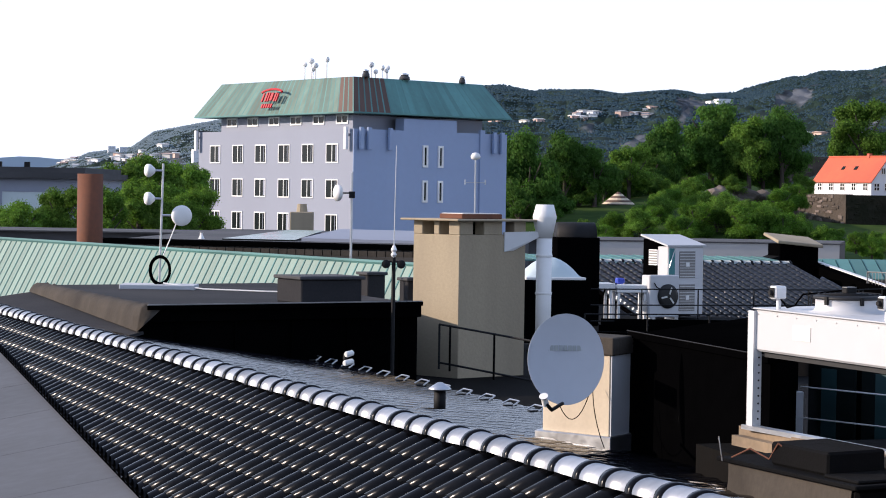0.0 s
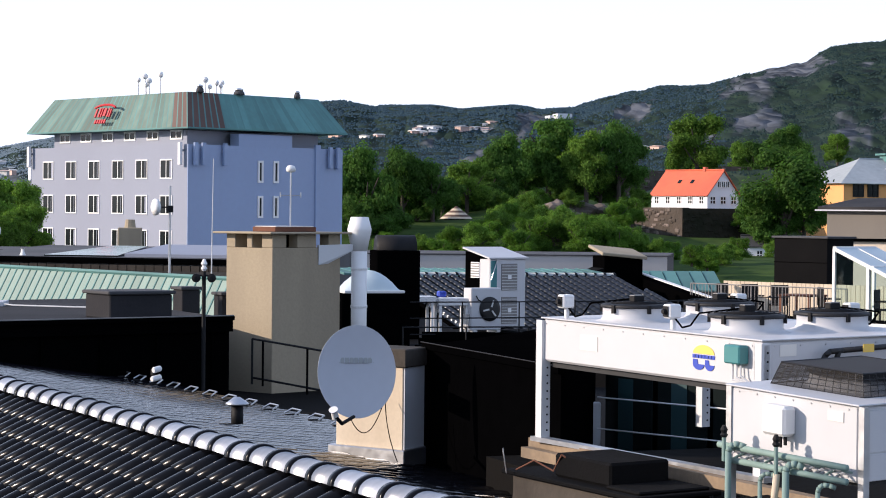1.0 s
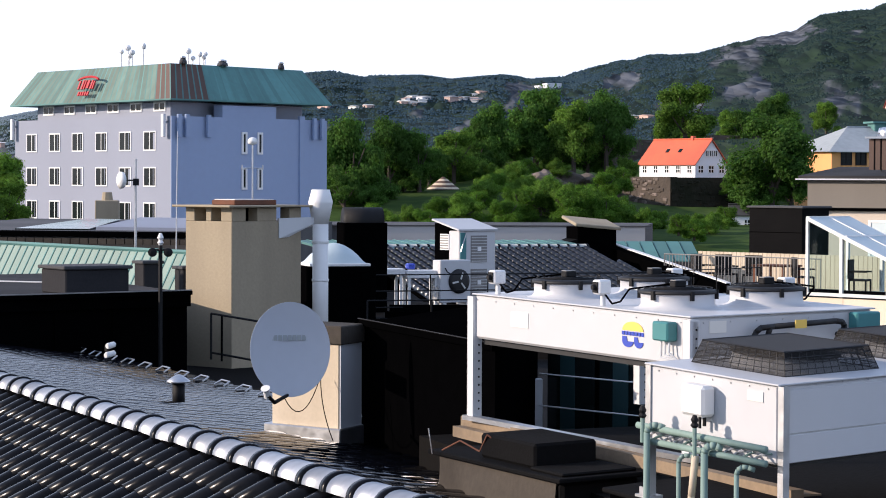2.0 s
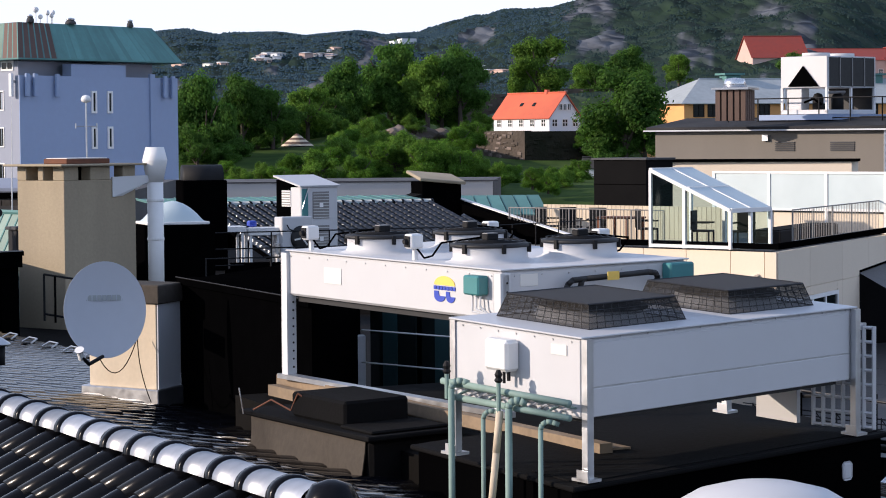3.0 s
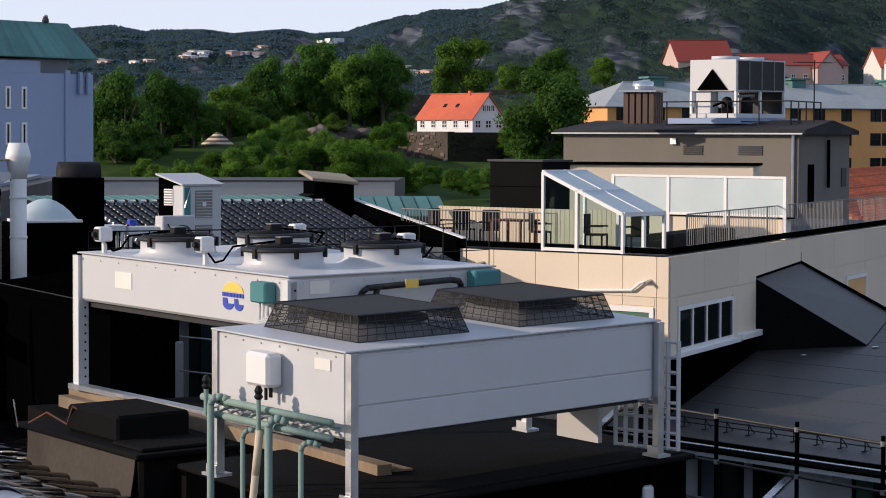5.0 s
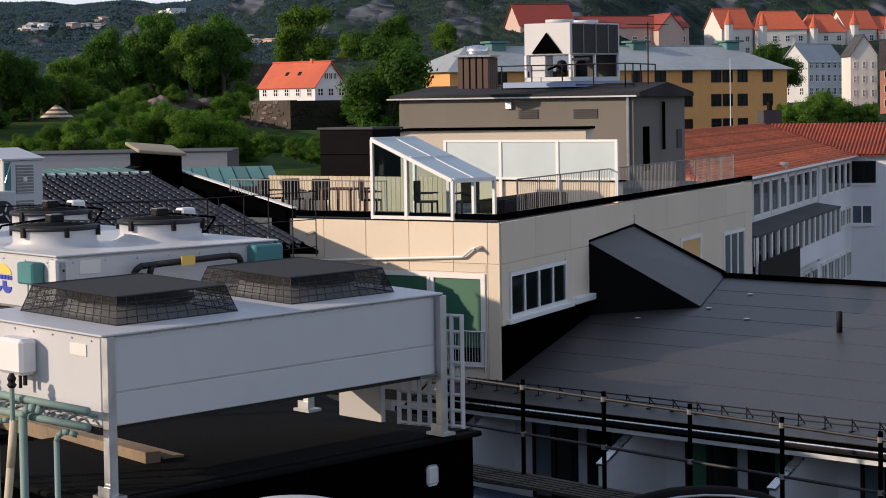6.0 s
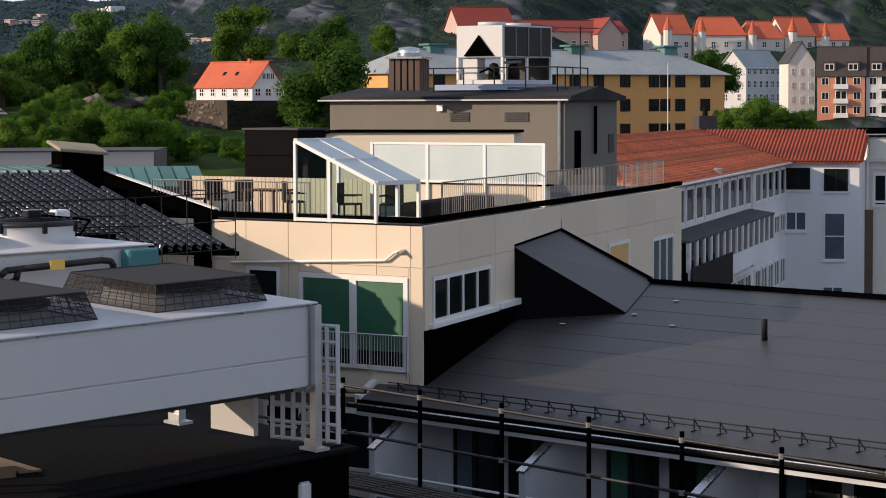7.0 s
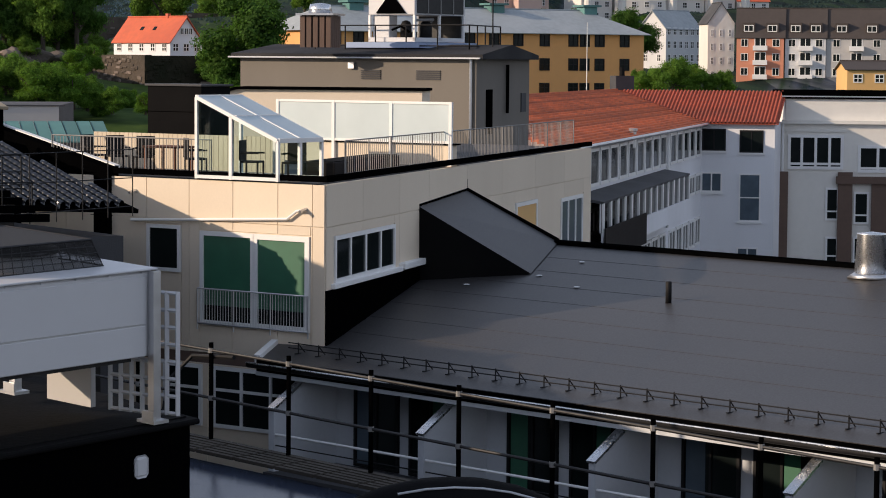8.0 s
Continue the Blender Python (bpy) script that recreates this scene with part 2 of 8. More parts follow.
    "stone_ivy_shade": mat("shaded_ivy_stone", (0.028, 0.026, 0.018), 0.95, 0, 0.4, 1.5, 0.8, 0.6, 0.3, tint=(0.012, 0.016, 0.008), bump_dist=0.3, spec=0.1),
    "stone_light": mat("pale_rubble_stone", (0.17, 0.135, 0.115), 0.95, 0, 0.35, 0.9, 0.8, 0.5, 0.3, tint=(0.06, 0.06, 0.04), per_piece=0.35, bump_dist=0.3),
    "offwhite": mat("off_white_render", (0.75, 0.73, 0.68), 0.85, 0, 0.06, 2, 0.1, 0.3, 0.15, streak=True, tint=(0.55, 0.53, 0.48)),
    "brown_brick": mat("brown_brick", (0.13, 0.085, 0.065), 0.85, 0, 0.2, 3, 0.2, 0.3, 0.3),
    "rosy": mat("rosy_render", (0.58, 0.42, 0.36), 0.85, 0, 0.08, 1, 0.1, 0.3, 0.1, streak=True),
    "grey_block": mat("grey_render", (0.45, 0.44, 0.43), 0.85, 0, 0.08, 1, 0.1, 0.3, 0.1, streak=True),
    "roof_brown": mat("brown_black_roof", (0.06, 0.048, 0.042), 0.8, 0, 0.3, 1.5, 0.3, 0.3, 0.2),
    "yellow": mat("yellow_render", (0.70, 0.43, 0.17), 0.85, 0, 0.05, 1, 0.1, 0.2, 0.1),
    "leaf_bush": leafy("mid_green_leaves", (0.090, 0.175, 0.024), (0.052, 0.115, 0.02)),
    "leaf": leafy("broad_leaves", (0.062, 0.126, 0.024), (0.036, 0.083, 0.02)),
    "leaf_light": leafy("light_green_leaves", (0.108, 0.192, 0.030), (0.074, 0.144, 0.028)),
    "rail_grey": mat("dull_grey_rail", (0.22, 0.215, 0.21), 0.6, 0.3, 0.15, 10, 0.05, 0.2, 2),
    "bark": mat("bark", (0.07, 0.055, 0.045), 0.95, 0, 0.3, 2, 0.6, 0.4, 0.5),
    "logo_y": mat("yellow_print", (0.80, 0.55, 0.10), 0.5, 0, 0.02, 5, 0, 0, 1),
    "logo_b": mat("blue_print", (0.03, 0.06, 0.42), 0.5, 0, 0.02, 5, 0, 0, 1),
    "sign_red": mat("red_sign_enamel", (0.50, 0.02, 0.025), 0.5, 0, 0.05, 2, 0, 0.1, 1),
    "mesh_fine": fine_mesh("fine_wire_mesh", 0.34, (0.012, 0.011, 0.011)),
    "mesh_lid": fine_mesh("dense_wire_mesh", 0.9, (0.016, 0.015, 0.015)),
    "mesh_black": mat("black_fan_guard", (0.007, 0.007, 0.008), 0.6, 0.0, 0.2, 10, 0, 0.2, 2),
}


# ---- building helpers ----
def part(name, bm, material, parent=None, label="", smooth=False, kind=""):
    me = bpy.data.meshes.new(name)
    bm.normal_update()
    if smooth:
        for f in bm.faces:
            f.smooth = True
    bm.to_mesh(me)
    bm.free()
    me.materials.append(M[material] if isinstance(material, str) else material)
    ob = new(name, me)
    if parent is not None:
        ob.parent = parent
    return tagged(ob, label, "", "", kind)


def thing(name, label, category, m=None, group="", kind=""):
    ob = new(name)
    ob.empty_display_size = 0.2
    if m is not None:
        ob.matrix_world = m
    return tagged(ob, label, category, group, kind)


def box(x0, x1, y0, y1, z0, z1, bevel=0.0, bm=None, m=None):
    bm = bm or bmesh.new()
    vs = [bm.verts.new((x, y, z)) for z in (z0, z1) for y in (y0, y1) for x in (x0, x1)]
    fs = [bm.faces.new([vs[i] for i in q]) for q in ((0, 2, 3, 1), (4, 5, 7, 6), (0, 1, 5, 4), (2, 6, 7, 3), (0, 4, 6, 2), (1, 3, 7, 5))]
    if bevel:
        es = list({e for f in fs for e in f.edges})
        r = bmesh.ops.bevel(bm, geom=es, offset=bevel, segments=1, affect="EDGES")
        vs = list({v for f in r["faces"] for v in f.verts})
    if m is not None:
        bmesh.ops.transform(bm, matrix=m, verts=vs)
    return bm


def tube(p0, p1, r0, r1=None, seg=12, bm=None, caps=True):
    bm = bm or bmesh.new()
    r1 = r0 if r1 is None else r1
    p0, p1 = Vector(p0), Vector(p1)
    q = (p1 - p0).to_track_quat("Z", "Y")
    a = [q @ Vector((math.cos(i * math.tau / seg), math.sin(i * math.tau / seg), 0)) for i in range(seg)]
    lo, hi = [bm.verts.new(p0 + v * r0) for v in a], [bm.verts.new(p1 + v * r1) for v in a]
    for i in range(seg):
        j = (i + 1) % seg
        bm.faces.new((lo[i], lo[j], hi[j], hi[i]))
    if caps:
        bm.faces.new(lo[::-1])
        bm.faces.new(hi)
    return bm


def pipe_run(points, r, seg=8, bm=None):
    bm = bm or bmesh.new()
    for a, b in zip(points, points[1:]):
        tube(a, b, r, r, seg, bm)
    return bm


def sweep(points, r, seg=8):
    """One unbroken tube along a smooth run of points."""
    bm = bmesh.new()
    pts = [Vector(p) for p in points]
    side, prev = None, None
    for i, p in enumerate(pts):
        t = (pts[min(i + 1, len(pts) - 1)] - pts[max(i - 1, 0)]).normalized()
        side = t.orthogonal().normalized() if side is None else (side - t * side.dot(t)).normalized()
        up = t.cross(side)
        ring = [bm.verts.new(p + (side * math.cos(k * math.tau / seg) + up * math.sin(k * math.tau / seg)) * r) for k in range(seg)]
        if prev:
            for k in range(seg):
                j = (k + 1) % seg
                bm.faces.new((prev[k], prev[j], ring[j], ring[k]))
        else:
            bm.faces.new(ring[::-1])
        prev = ring
    bm.faces.new(prev)
    return bm


def lathe(profile, seg=32, bm=None, caps=True):
    """Rings of (radius, z) about the z axis."""
    bm = bm or bmesh.new()
    rings = [[bm.verts.new((r * math.cos(i * math.tau / seg), r * math.sin(i * math.tau / seg), z)) for i in range(seg)] for r, z in profile]
    for a, b in zip(rings, rings[1:]):
        for i in range(seg):
            j = (i + 1) % seg
            bm.faces.new((a[i], a[j], b[j], b[i]))
    if caps:
        bm.faces.new(rings[0][::-1])
        bm.faces.new(rings[-1])
    return bm


def prism(poly, z0, z1, bm=None):
    """A slab over a plan polygon given anticlockwise; z1 may be a function of (x, y)."""
    bm = bm or bmesh.new()
    lo = [bm.verts.new((x, y, z0)) for x, y in poly]
    hi = [bm.verts.new((x, y, z1(x, y) if callable(z1) else z1)) for x, y in poly]
    n = len(poly)
    for i in range(n):
        j = (i + 1) % n
        bm.faces.new((lo[i], lo[j], hi[j], hi[i]))
    bm.faces.new(lo[::-1])
    bm.faces.new(hi)
    return bm


def slab(a, b, c, d, thick, bm=None):
    """A flat plate with four top corners, anticlockwise from above."""
    bm = bm or bmesh.new()
    a, b, c, d = map(Vector, (a, b, c, d))
    n = (b - a).cross(d - a).normalized() * thick
    hi = [bm.verts.new(v) for v in (a, b, c, d)]
    lo = [bm.verts.new(v - n) for v in (a, b, c, d)]
    bm.faces.new(hi)
    bm.faces.new(lo[::-1])
    for i in range(4):
        j = (i + 1) % 4
        bm.faces.new((lo[i], lo[j], hi[j], hi[i]))
    return bm


def skew(o, u, v, rise=(0.0, 0.0)):
    """A pose matrix with origin o and plan axes u and v; rise is the fall of the base along them."""
    return Matrix(((u[0], v[0], 0, o[0]), (u[1], v[1], 0, o[1]), (rise[0], rise[1], 1, o[2]), (0, 0, 0, 1)))


def ang(o, deg):
    return pose(o[0], o[1], o[2], 0, 0, deg)


def facade_frame(p, q, z=0.0):
    """A pose at p with x along the wall towards q, y into the building, z up."""
    return ang((p[0], p[1], z), math.degrees(math.atan2(q[1] - p[1], q[0] - p[0])))


def window(parent, x, z, w, h, y=0.0, mullions=1, frame_mat="white_paint", glass_mat="glass", fw=0.07, name="window", transom=0, proud=0.05, label=""):
    """A framed window set in the wall plane y, proud of it towards -y."""
    bm = bmesh.new()
    for x0, x1, z0, z1 in ((x - w / 2, x + w / 2, z - h / 2, z - h / 2 + fw), (x - w / 2, x + w / 2, z + h / 2 - fw, z + h / 2), (x - w / 2, x - w / 2 + fw, z - h / 2 + fw, z + h / 2 - fw), (x + w / 2 - fw, x + w / 2, z - h / 2 + fw, z + h / 2 - fw)):
        box(x0, x1, y - proud, y + 0.03, z0, z1, 0, bm)
    bars = []
    for i in range(mullions):
        c = x - w / 2 + w * (i + 1) / (mullions + 1)
        bars.append(("mullion", box(c - fw * 0.45, c + fw * 0.45, y - proud * 0.9, y + 0.03, z - h / 2 + fw, z + h / 2 - fw)))
    if transom:
        c = z - h / 2 + h * transom
        bars.append(("transom", box(x - w / 2 + fw, x + w / 2 - fw, y - proud * 0.8, y + 0.03, c - fw * 0.4, c + fw * 0.4)))
    wd = part(name, bm, frame_mat, parent, label)
    for nm, bar in bars:
        part(nm, bar, frame_mat, wd)
    part("pane", box(x - w / 2 + fw * 0.5, x + w / 2 - fw * 0.5, y - 0.012, y + 0.02, z - h / 2 + fw * 0.5, z + h / 2 - fw * 0.5), glass_mat, wd)
    return wd


def railing(parent, p, q, h, n, rails=2, r=0.012, post_r=0.02, posts=3, material="galv"):
    """A guard rail of posts, rails and thin bars between two points."""
    p, q = Vector(p), Vector(q)
    up = Vector((0, 0, h))
    for i in range(posts):
        a = p.lerp(q, i / max(1, posts - 1))
        part("post", tube(a, a + up, post_r, seg=6), material, parent)
    for k in range(rails):
        z = Vector((0, 0, h * (1 - k * 0.85 / max(1, rails - 1)) if rails > 1 else h))
        part("rail", tube(p + z, q + z, post_r, seg=6), material, parent)
    if n:
        first = None
        for i in range(n):
            a = p.lerp(q, (i + 0.5) / n)
            if first is None:
                first = part("bar", tube((0, 0, h * 0.12), (0, 0, h), r, r, 4, caps=False), material, parent)
                bar = first
            else:
                bar = new("bar", first.data)
                bar.parent = parent
            bar.location = a


rng = random.Random(7)


# ---- ground, hills and distance: one sheet ----
RIDGE = [(-60, 1.0), (-14, 0.2), (-10, 0.2), (-9.3, 0.25), (-8.8, 0.4), (-8.1, 0.69), (-7.1, 0.84), (-6.6, 1.2), (-5.6, 1.4), (-2, 2.1), (1.2, 2.42), (2.0, 2.29), (3.3, 2.34), (4.0, 2.25), (5.2, 2.36), (5.9, 2.28), (6.7, 2.37), (7.6, 2.6), (8.5, 2.8), (9.6, 2.82), (10.9, 3.2), (11.8, 3.37), (12.3, 3.7), (13.5, 3.83), (14.2, 4.1), (16, 5.0), (19, 5.6), (24, 6.0), (32, 6.0), (60, 4)]
RAZ, REL = [a for a, _ in RIDGE], [e for _, e in RIDGE]
CREST = 1500.0
STREET = -17.0


def smooth(a, b, x):
    t = min(1, max(0, (x - a) / (b - a)))
    return t * t * (3 - 2 * t)


def ground_z(x, y):
    r, az = math.hypot(x, y), math.degrees(math.atan2(x, y))
    fort = smooth(235, 300, r) * smooth(-16, -4, az) * (1 - smooth(15, 19, az))
    z = STREET + fort * (12.8 + 2.6 * smooth(282, 316, r) * (1 - smooth(5.0, 7.5, az)) + (1 - smooth(5.5, 7, az)) * 2.5 * smooth(310, 380, r) + 4.6 * smooth(5.5, 7, az) * smooth(404, 412, r))
    z += fort * 4.5 * math.exp(-((az - 6.2) / 1.6) ** 2 - ((r - 375) / 40) ** 2)
    z += fort * 6.0 * smooth(425, 480, r) * smooth(7, 10, az)
    z -= fort * 1.7 * smooth(6.9, 7.7, az) * (1 - smooth(379, 384, r))
    if r > 440:
        crest = CREST * math.tan(radians(float(np.interp(az, RAZ, REL))))
        t = (r - 440) / (CREST - 440)
        base = z
        if t <= 1:
            k = t ** 1.15
            z = base * (1 - k) + crest * k
            amp = 16 * min(1, t * 3) * (1 - t) ** 0.5
            p = Vector((x * 0.006, y * 0.006, 3.1))
            z += amp * (noise.fractal(p, 1.0, 2.1, 5) - 0.1)
            z += min(1, 4 * t) * 2.2 * abs(noise.noise(Vector((x * 0.045, y * 0.03, 0.5))))
            z += min(1, 4 * t) * 1.2 * noise.noise(Vector((x * 0.12, y * 0.12, 0.9)))
            z = min(z, crest * r / CREST * (0.985 if t < 0.93 else 1.0) + 1.0)
        else:
            z = crest - 40 * (t - 1)
    return z


def rock_share(x, y, z):
    """How bare the hillside is: 0 under woods, 1 on open rock."""
    az = math.degrees(math.atan2(x, y))
    n = noise.fractal(Vector((az * 0.75 + z * 0.012, z * 0.042 - az * 0.12, 1.7)), 0.9, 2.1, 5)
    n += 0.35 * noise.noise(Vector((az * 2.6, z * 0.11, 4.4)))
    lim = 0.40 - 0.22 * smooth(7, 11, az) * (1 - 0.8 * smooth(12.5, 14.5, az))
    return smooth(lim - 0.05, lim + 0.14, n)


def build_ground():
    azs = [-180 + 8 * i for i in range(20)] + [-20 + 0.11 * i for i in range(446)] + [30 + 8 * i for i in range(19)]
    rs = [0.05, 30, 80, 150, 220, 240, 255, 270, 285, 300, 315, 330, 345, 360, 375, 390, 405, 420, 435, 450, 465, 480, 500] + [500 + 12.5 * i for i in range(1, 84)] + [1600, 2200, 3200, 4800]
    verts, faces = [], []
    for r in rs:
        for a in azs:
            x, y = r * math.sin(radians(a)), r * math.cos(radians(a))
            verts.append((x, y, ground_z(x, y) if -30 < a < 40 else STREET))
    n = len(azs)
    for i in range(len(rs) - 1):
        for j in range(n):
            k = (j + 1) % n
            faces.append((i * n + j, (i + 1) * n + j, (i + 1) * n + k, i * n + k))
    me = bpy.data.meshes.new("ground")
    me.from_pydata(verts, [], faces)
    for f in me.polygons:
        f.use_smooth = True
    at_ = me.attributes.new("bare_rock", "FLOAT", "POINT")
    at_.data.foreach_set("value", [rock_share(*v) if v[1] > 430 and abs(v[0]) < v[1] else 0.0 for v in verts])
    m = bpy.data.materials.new("wooded_hillside")
    m.use_nodes = True
    N, L = m.node_tree.nodes, m.node_tree.links
    b = N["Principled BSDF"]
    b.inputs["Roughness"].default_value = 0.95
    b.inputs["Specular IOR Level"].default_value = 0.1
    tc = N.new("ShaderNodeTexCoord")

    def nz(scale, detail, sz=1.0):
        mp = N.new("ShaderNodeMapping")
        mp.inputs["Scale"].default_value = (1, 0.2 if scale < 0.25 else 1, sz)
        L.new(tc.outputs["Object"], mp.inputs["Vector"])
        t = N.new("ShaderNodeTexNoise")
        t.inputs["Scale"].default_value, t.inputs["Detail"].default_value = scale, detail
        L.new(mp.outputs["Vector"], t.inputs["Vector"])
        return t.outputs["Fac"]

    def ramp(src, p0, p1, c0, c1):
        t = N.new("ShaderNodeValToRGB")
        t.color_ramp.elements[0].position, t.color_ramp.elements[1].position = p0, p1
        t.color_ramp.elements[0].color, t.color_ramp.elements[1].color = (*c0, 1), (*c1, 1)
        L.new(src, t.inputs["Fac"])
        return t.outputs["Color"]

    def mix(f, a, c):
        t = N.new("ShaderNodeMix")
        t.data_type = "RGBA"
        L.new(f, t.inputs["Factor"])
        L.new(a, t.inputs["A"])
        L.new(c, t.inputs["B"])
        return t.outputs["Result"]

    woods = ramp(nz(0.2, 8), 0.36, 0.66, (0.008, 0.018, 0.014), (0.022, 0.040, 0.024))
    rock = ramp(nz(0.16, 9, 1.4), 0.38, 0.62, (0.022, 0.027, 0.034), (0.105, 0.115, 0.135))
    bare = N.new("ShaderNodeAttribute")
    bare.attribute_name = "bare_rock"
    hill = mix(bare.outputs["Fac"], woods, rock)
    grass = ramp(nz(0.3, 6), 0.35, 0.7, (0.024, 0.050, 0.009), (0.056, 0.092, 0.018))
    ln = N.new("ShaderNodeVectorMath")
    ln.operation = "LENGTH"
    L.new(tc.outputs["Object"], ln.inputs[0])
    far = N.new("ShaderNodeMapRange")
    far.inputs["From Min"].default_value, far.inputs["From Max"].default_value = 430, 500
    L.new(ln.outputs["Value"], far.inputs["Value"])
    near = N.new("ShaderNodeMapRange")
    near.inputs["From Min"].default_value, near.inputs["From Max"].default_value = 235, 262
    L.new(ln.outputs["Value"], near.inputs["Value"])
    asphalt = ramp(nz(0.8, 6), 0.3, 0.7, (0.04, 0.04, 0.042), (0.065, 0.064, 0.063))
    col = mix(far.outputs["Result"], mix(near.outputs["Result"], asphalt, grass), hill)
    L.new(col, b.inputs["Base Color"])
    vor = N.new("ShaderNodeTexVoronoi")
    vor.inputs["Scale"].default_value = 0.16
    vmp = N.new("ShaderNodeMapping")
    vmp.inputs["Scale"].default_value = (1, 0.2, 1)
    L.new(tc.outputs["Object"], vmp.inputs["Vector"])
    L.new(vmp.outputs["Vector"], vor.inputs["Vector"])
    bp = N.new("ShaderNodeBump")
    bp.inputs["Strength"].default_value, bp.inputs["Distance"].default_value = 0.9, 4.0
    bp.invert = True
    hv = N.new("ShaderNodeMath")
    hv.operation = "MULTIPLY"
    L.new(vor.outputs["Distance"], hv.inputs[0])
    L.new(far.outputs["Result"], hv.inputs[1])
    L.new(hv.outputs["Value"], bp.inputs["Height"])
    L.new(bp.outputs["Normal"], b.inputs["Normal"])
    me.materials.append(m)
    tagged(new("ground", me), "street level ground rising to wooded rocky mountainside", "ground", kind="structure")


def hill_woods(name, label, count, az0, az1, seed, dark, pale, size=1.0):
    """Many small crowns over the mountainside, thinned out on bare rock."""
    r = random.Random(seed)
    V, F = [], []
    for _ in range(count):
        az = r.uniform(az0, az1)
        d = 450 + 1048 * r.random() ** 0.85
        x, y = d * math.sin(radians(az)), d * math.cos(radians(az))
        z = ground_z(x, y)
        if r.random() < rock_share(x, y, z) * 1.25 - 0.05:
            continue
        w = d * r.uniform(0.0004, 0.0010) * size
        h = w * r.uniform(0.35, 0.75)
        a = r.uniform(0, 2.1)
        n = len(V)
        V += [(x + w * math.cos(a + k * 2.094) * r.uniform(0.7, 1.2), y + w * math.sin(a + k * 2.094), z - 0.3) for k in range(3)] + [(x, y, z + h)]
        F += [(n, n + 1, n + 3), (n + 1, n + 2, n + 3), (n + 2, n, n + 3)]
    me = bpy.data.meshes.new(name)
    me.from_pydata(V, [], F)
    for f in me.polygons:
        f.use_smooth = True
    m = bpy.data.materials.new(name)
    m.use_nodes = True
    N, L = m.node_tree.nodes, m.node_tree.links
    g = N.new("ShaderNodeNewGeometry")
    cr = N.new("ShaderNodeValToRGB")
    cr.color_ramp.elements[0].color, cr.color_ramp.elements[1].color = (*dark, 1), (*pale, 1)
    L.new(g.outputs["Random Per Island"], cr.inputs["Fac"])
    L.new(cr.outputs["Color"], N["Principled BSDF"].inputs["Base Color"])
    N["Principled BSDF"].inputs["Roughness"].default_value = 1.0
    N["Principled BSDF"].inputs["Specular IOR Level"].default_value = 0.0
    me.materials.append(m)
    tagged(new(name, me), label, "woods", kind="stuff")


# Farther hills: haze is mixed into the bluer, paler wood colours.
hill_woods("hillside_woods", "dense woods covering the mountainside, tinted blue as in haze", 110000, -4.6, 10.0, 77, (0.040, 0.068, 0.092), (0.060, 0.094, 0.108))
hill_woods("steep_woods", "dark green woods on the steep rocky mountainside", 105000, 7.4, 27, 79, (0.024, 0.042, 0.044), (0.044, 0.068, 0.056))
# The pale blue tone is haze painted into the crowns.
hill_woods("far_woods", "woods across the fjord, coloured pale blue for haze", 55000, -10.5, -4.6, 78, (0.185, 0.235, 0.27), (0.22, 0.275, 0.30), 0.75)
# pale ridge beyond the fjord, the haze painted into its colour
fr_ = thing("backdrop", "distant ridge coloured pale blue for haze", "backdrop", kind="structure")
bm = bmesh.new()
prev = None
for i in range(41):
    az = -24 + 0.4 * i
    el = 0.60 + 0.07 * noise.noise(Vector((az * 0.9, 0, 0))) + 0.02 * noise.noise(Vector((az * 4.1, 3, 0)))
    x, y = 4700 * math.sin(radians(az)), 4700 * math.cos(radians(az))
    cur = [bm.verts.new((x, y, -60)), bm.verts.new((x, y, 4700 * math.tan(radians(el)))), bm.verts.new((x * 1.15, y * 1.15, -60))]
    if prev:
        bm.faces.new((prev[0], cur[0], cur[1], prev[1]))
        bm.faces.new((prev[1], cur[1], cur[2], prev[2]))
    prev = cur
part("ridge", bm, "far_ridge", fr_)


build_ground()

# ---- foreground black tiled roof ----
RE = Vector((2.62, 16.05, -2.2))
RD = Vector((-0.345, 0.939, 0)).normalized()
RN = Vector((-RD.y, RD.x, 0))
PITCH_NEAR, PITCH_FAR = 0.52, 0.15
RLEN = 31.0


def eave(s):
    """Run of the street slope from ridge to parapet: the roof narrows away from the camera."""
    return 2.75 - 0.0775 * s


def roof_pt(s, p):
    """A point s along the ridge and p down the slope: p > 0 on the street side, p < 0 on the valley side."""
    k = PITCH_NEAR * p if p > 0 else -PITCH_FAR * p
    return RE + RD * s + RN * p - Vector((0, 0, k + 0.09))


tiled_roof = thing("tiled_roof", "black glazed pantile roof with a shiny ridge", "roof", kind="structure")
part("roof_deck", slab(roof_pt(-4, 0), roof_pt(RLEN, 0), roof_pt(RLEN, eave(RLEN)), roof_pt(-4, eave(-4)), 0.12), "black", tiled_roof)
part("roof_deck", slab(roof_pt(RLEN, 0), roof_pt(0.3, 0), roof_pt(0.3, -5.3), roof_pt(RLEN, -5.3), 0.12), "black", tiled_roof)
part("house_wall", prism([tuple(roof_pt(s, p).xy) for s, p in ((-4, 2.7), (-4, -0.4), (RLEN, -0.4), (RLEN, 0.3))][::-1], STREET, -4.2), "felt_grey", tiled_roof)


def pantile_mesh(w, l, relief=1.0):
    """One S-shaped tile, its upper edge at the origin, running down -y."""
    prof = [(-0.5, -0.06), (-0.33, -0.065), (-0.30, 0.0), (-0.22, 0.035), (-0.10, 0.052), (0.04, 0.052), (0.16, 0.035), (0.24, 0.0), (0.27, -0.065), (0.5, -0.06)]
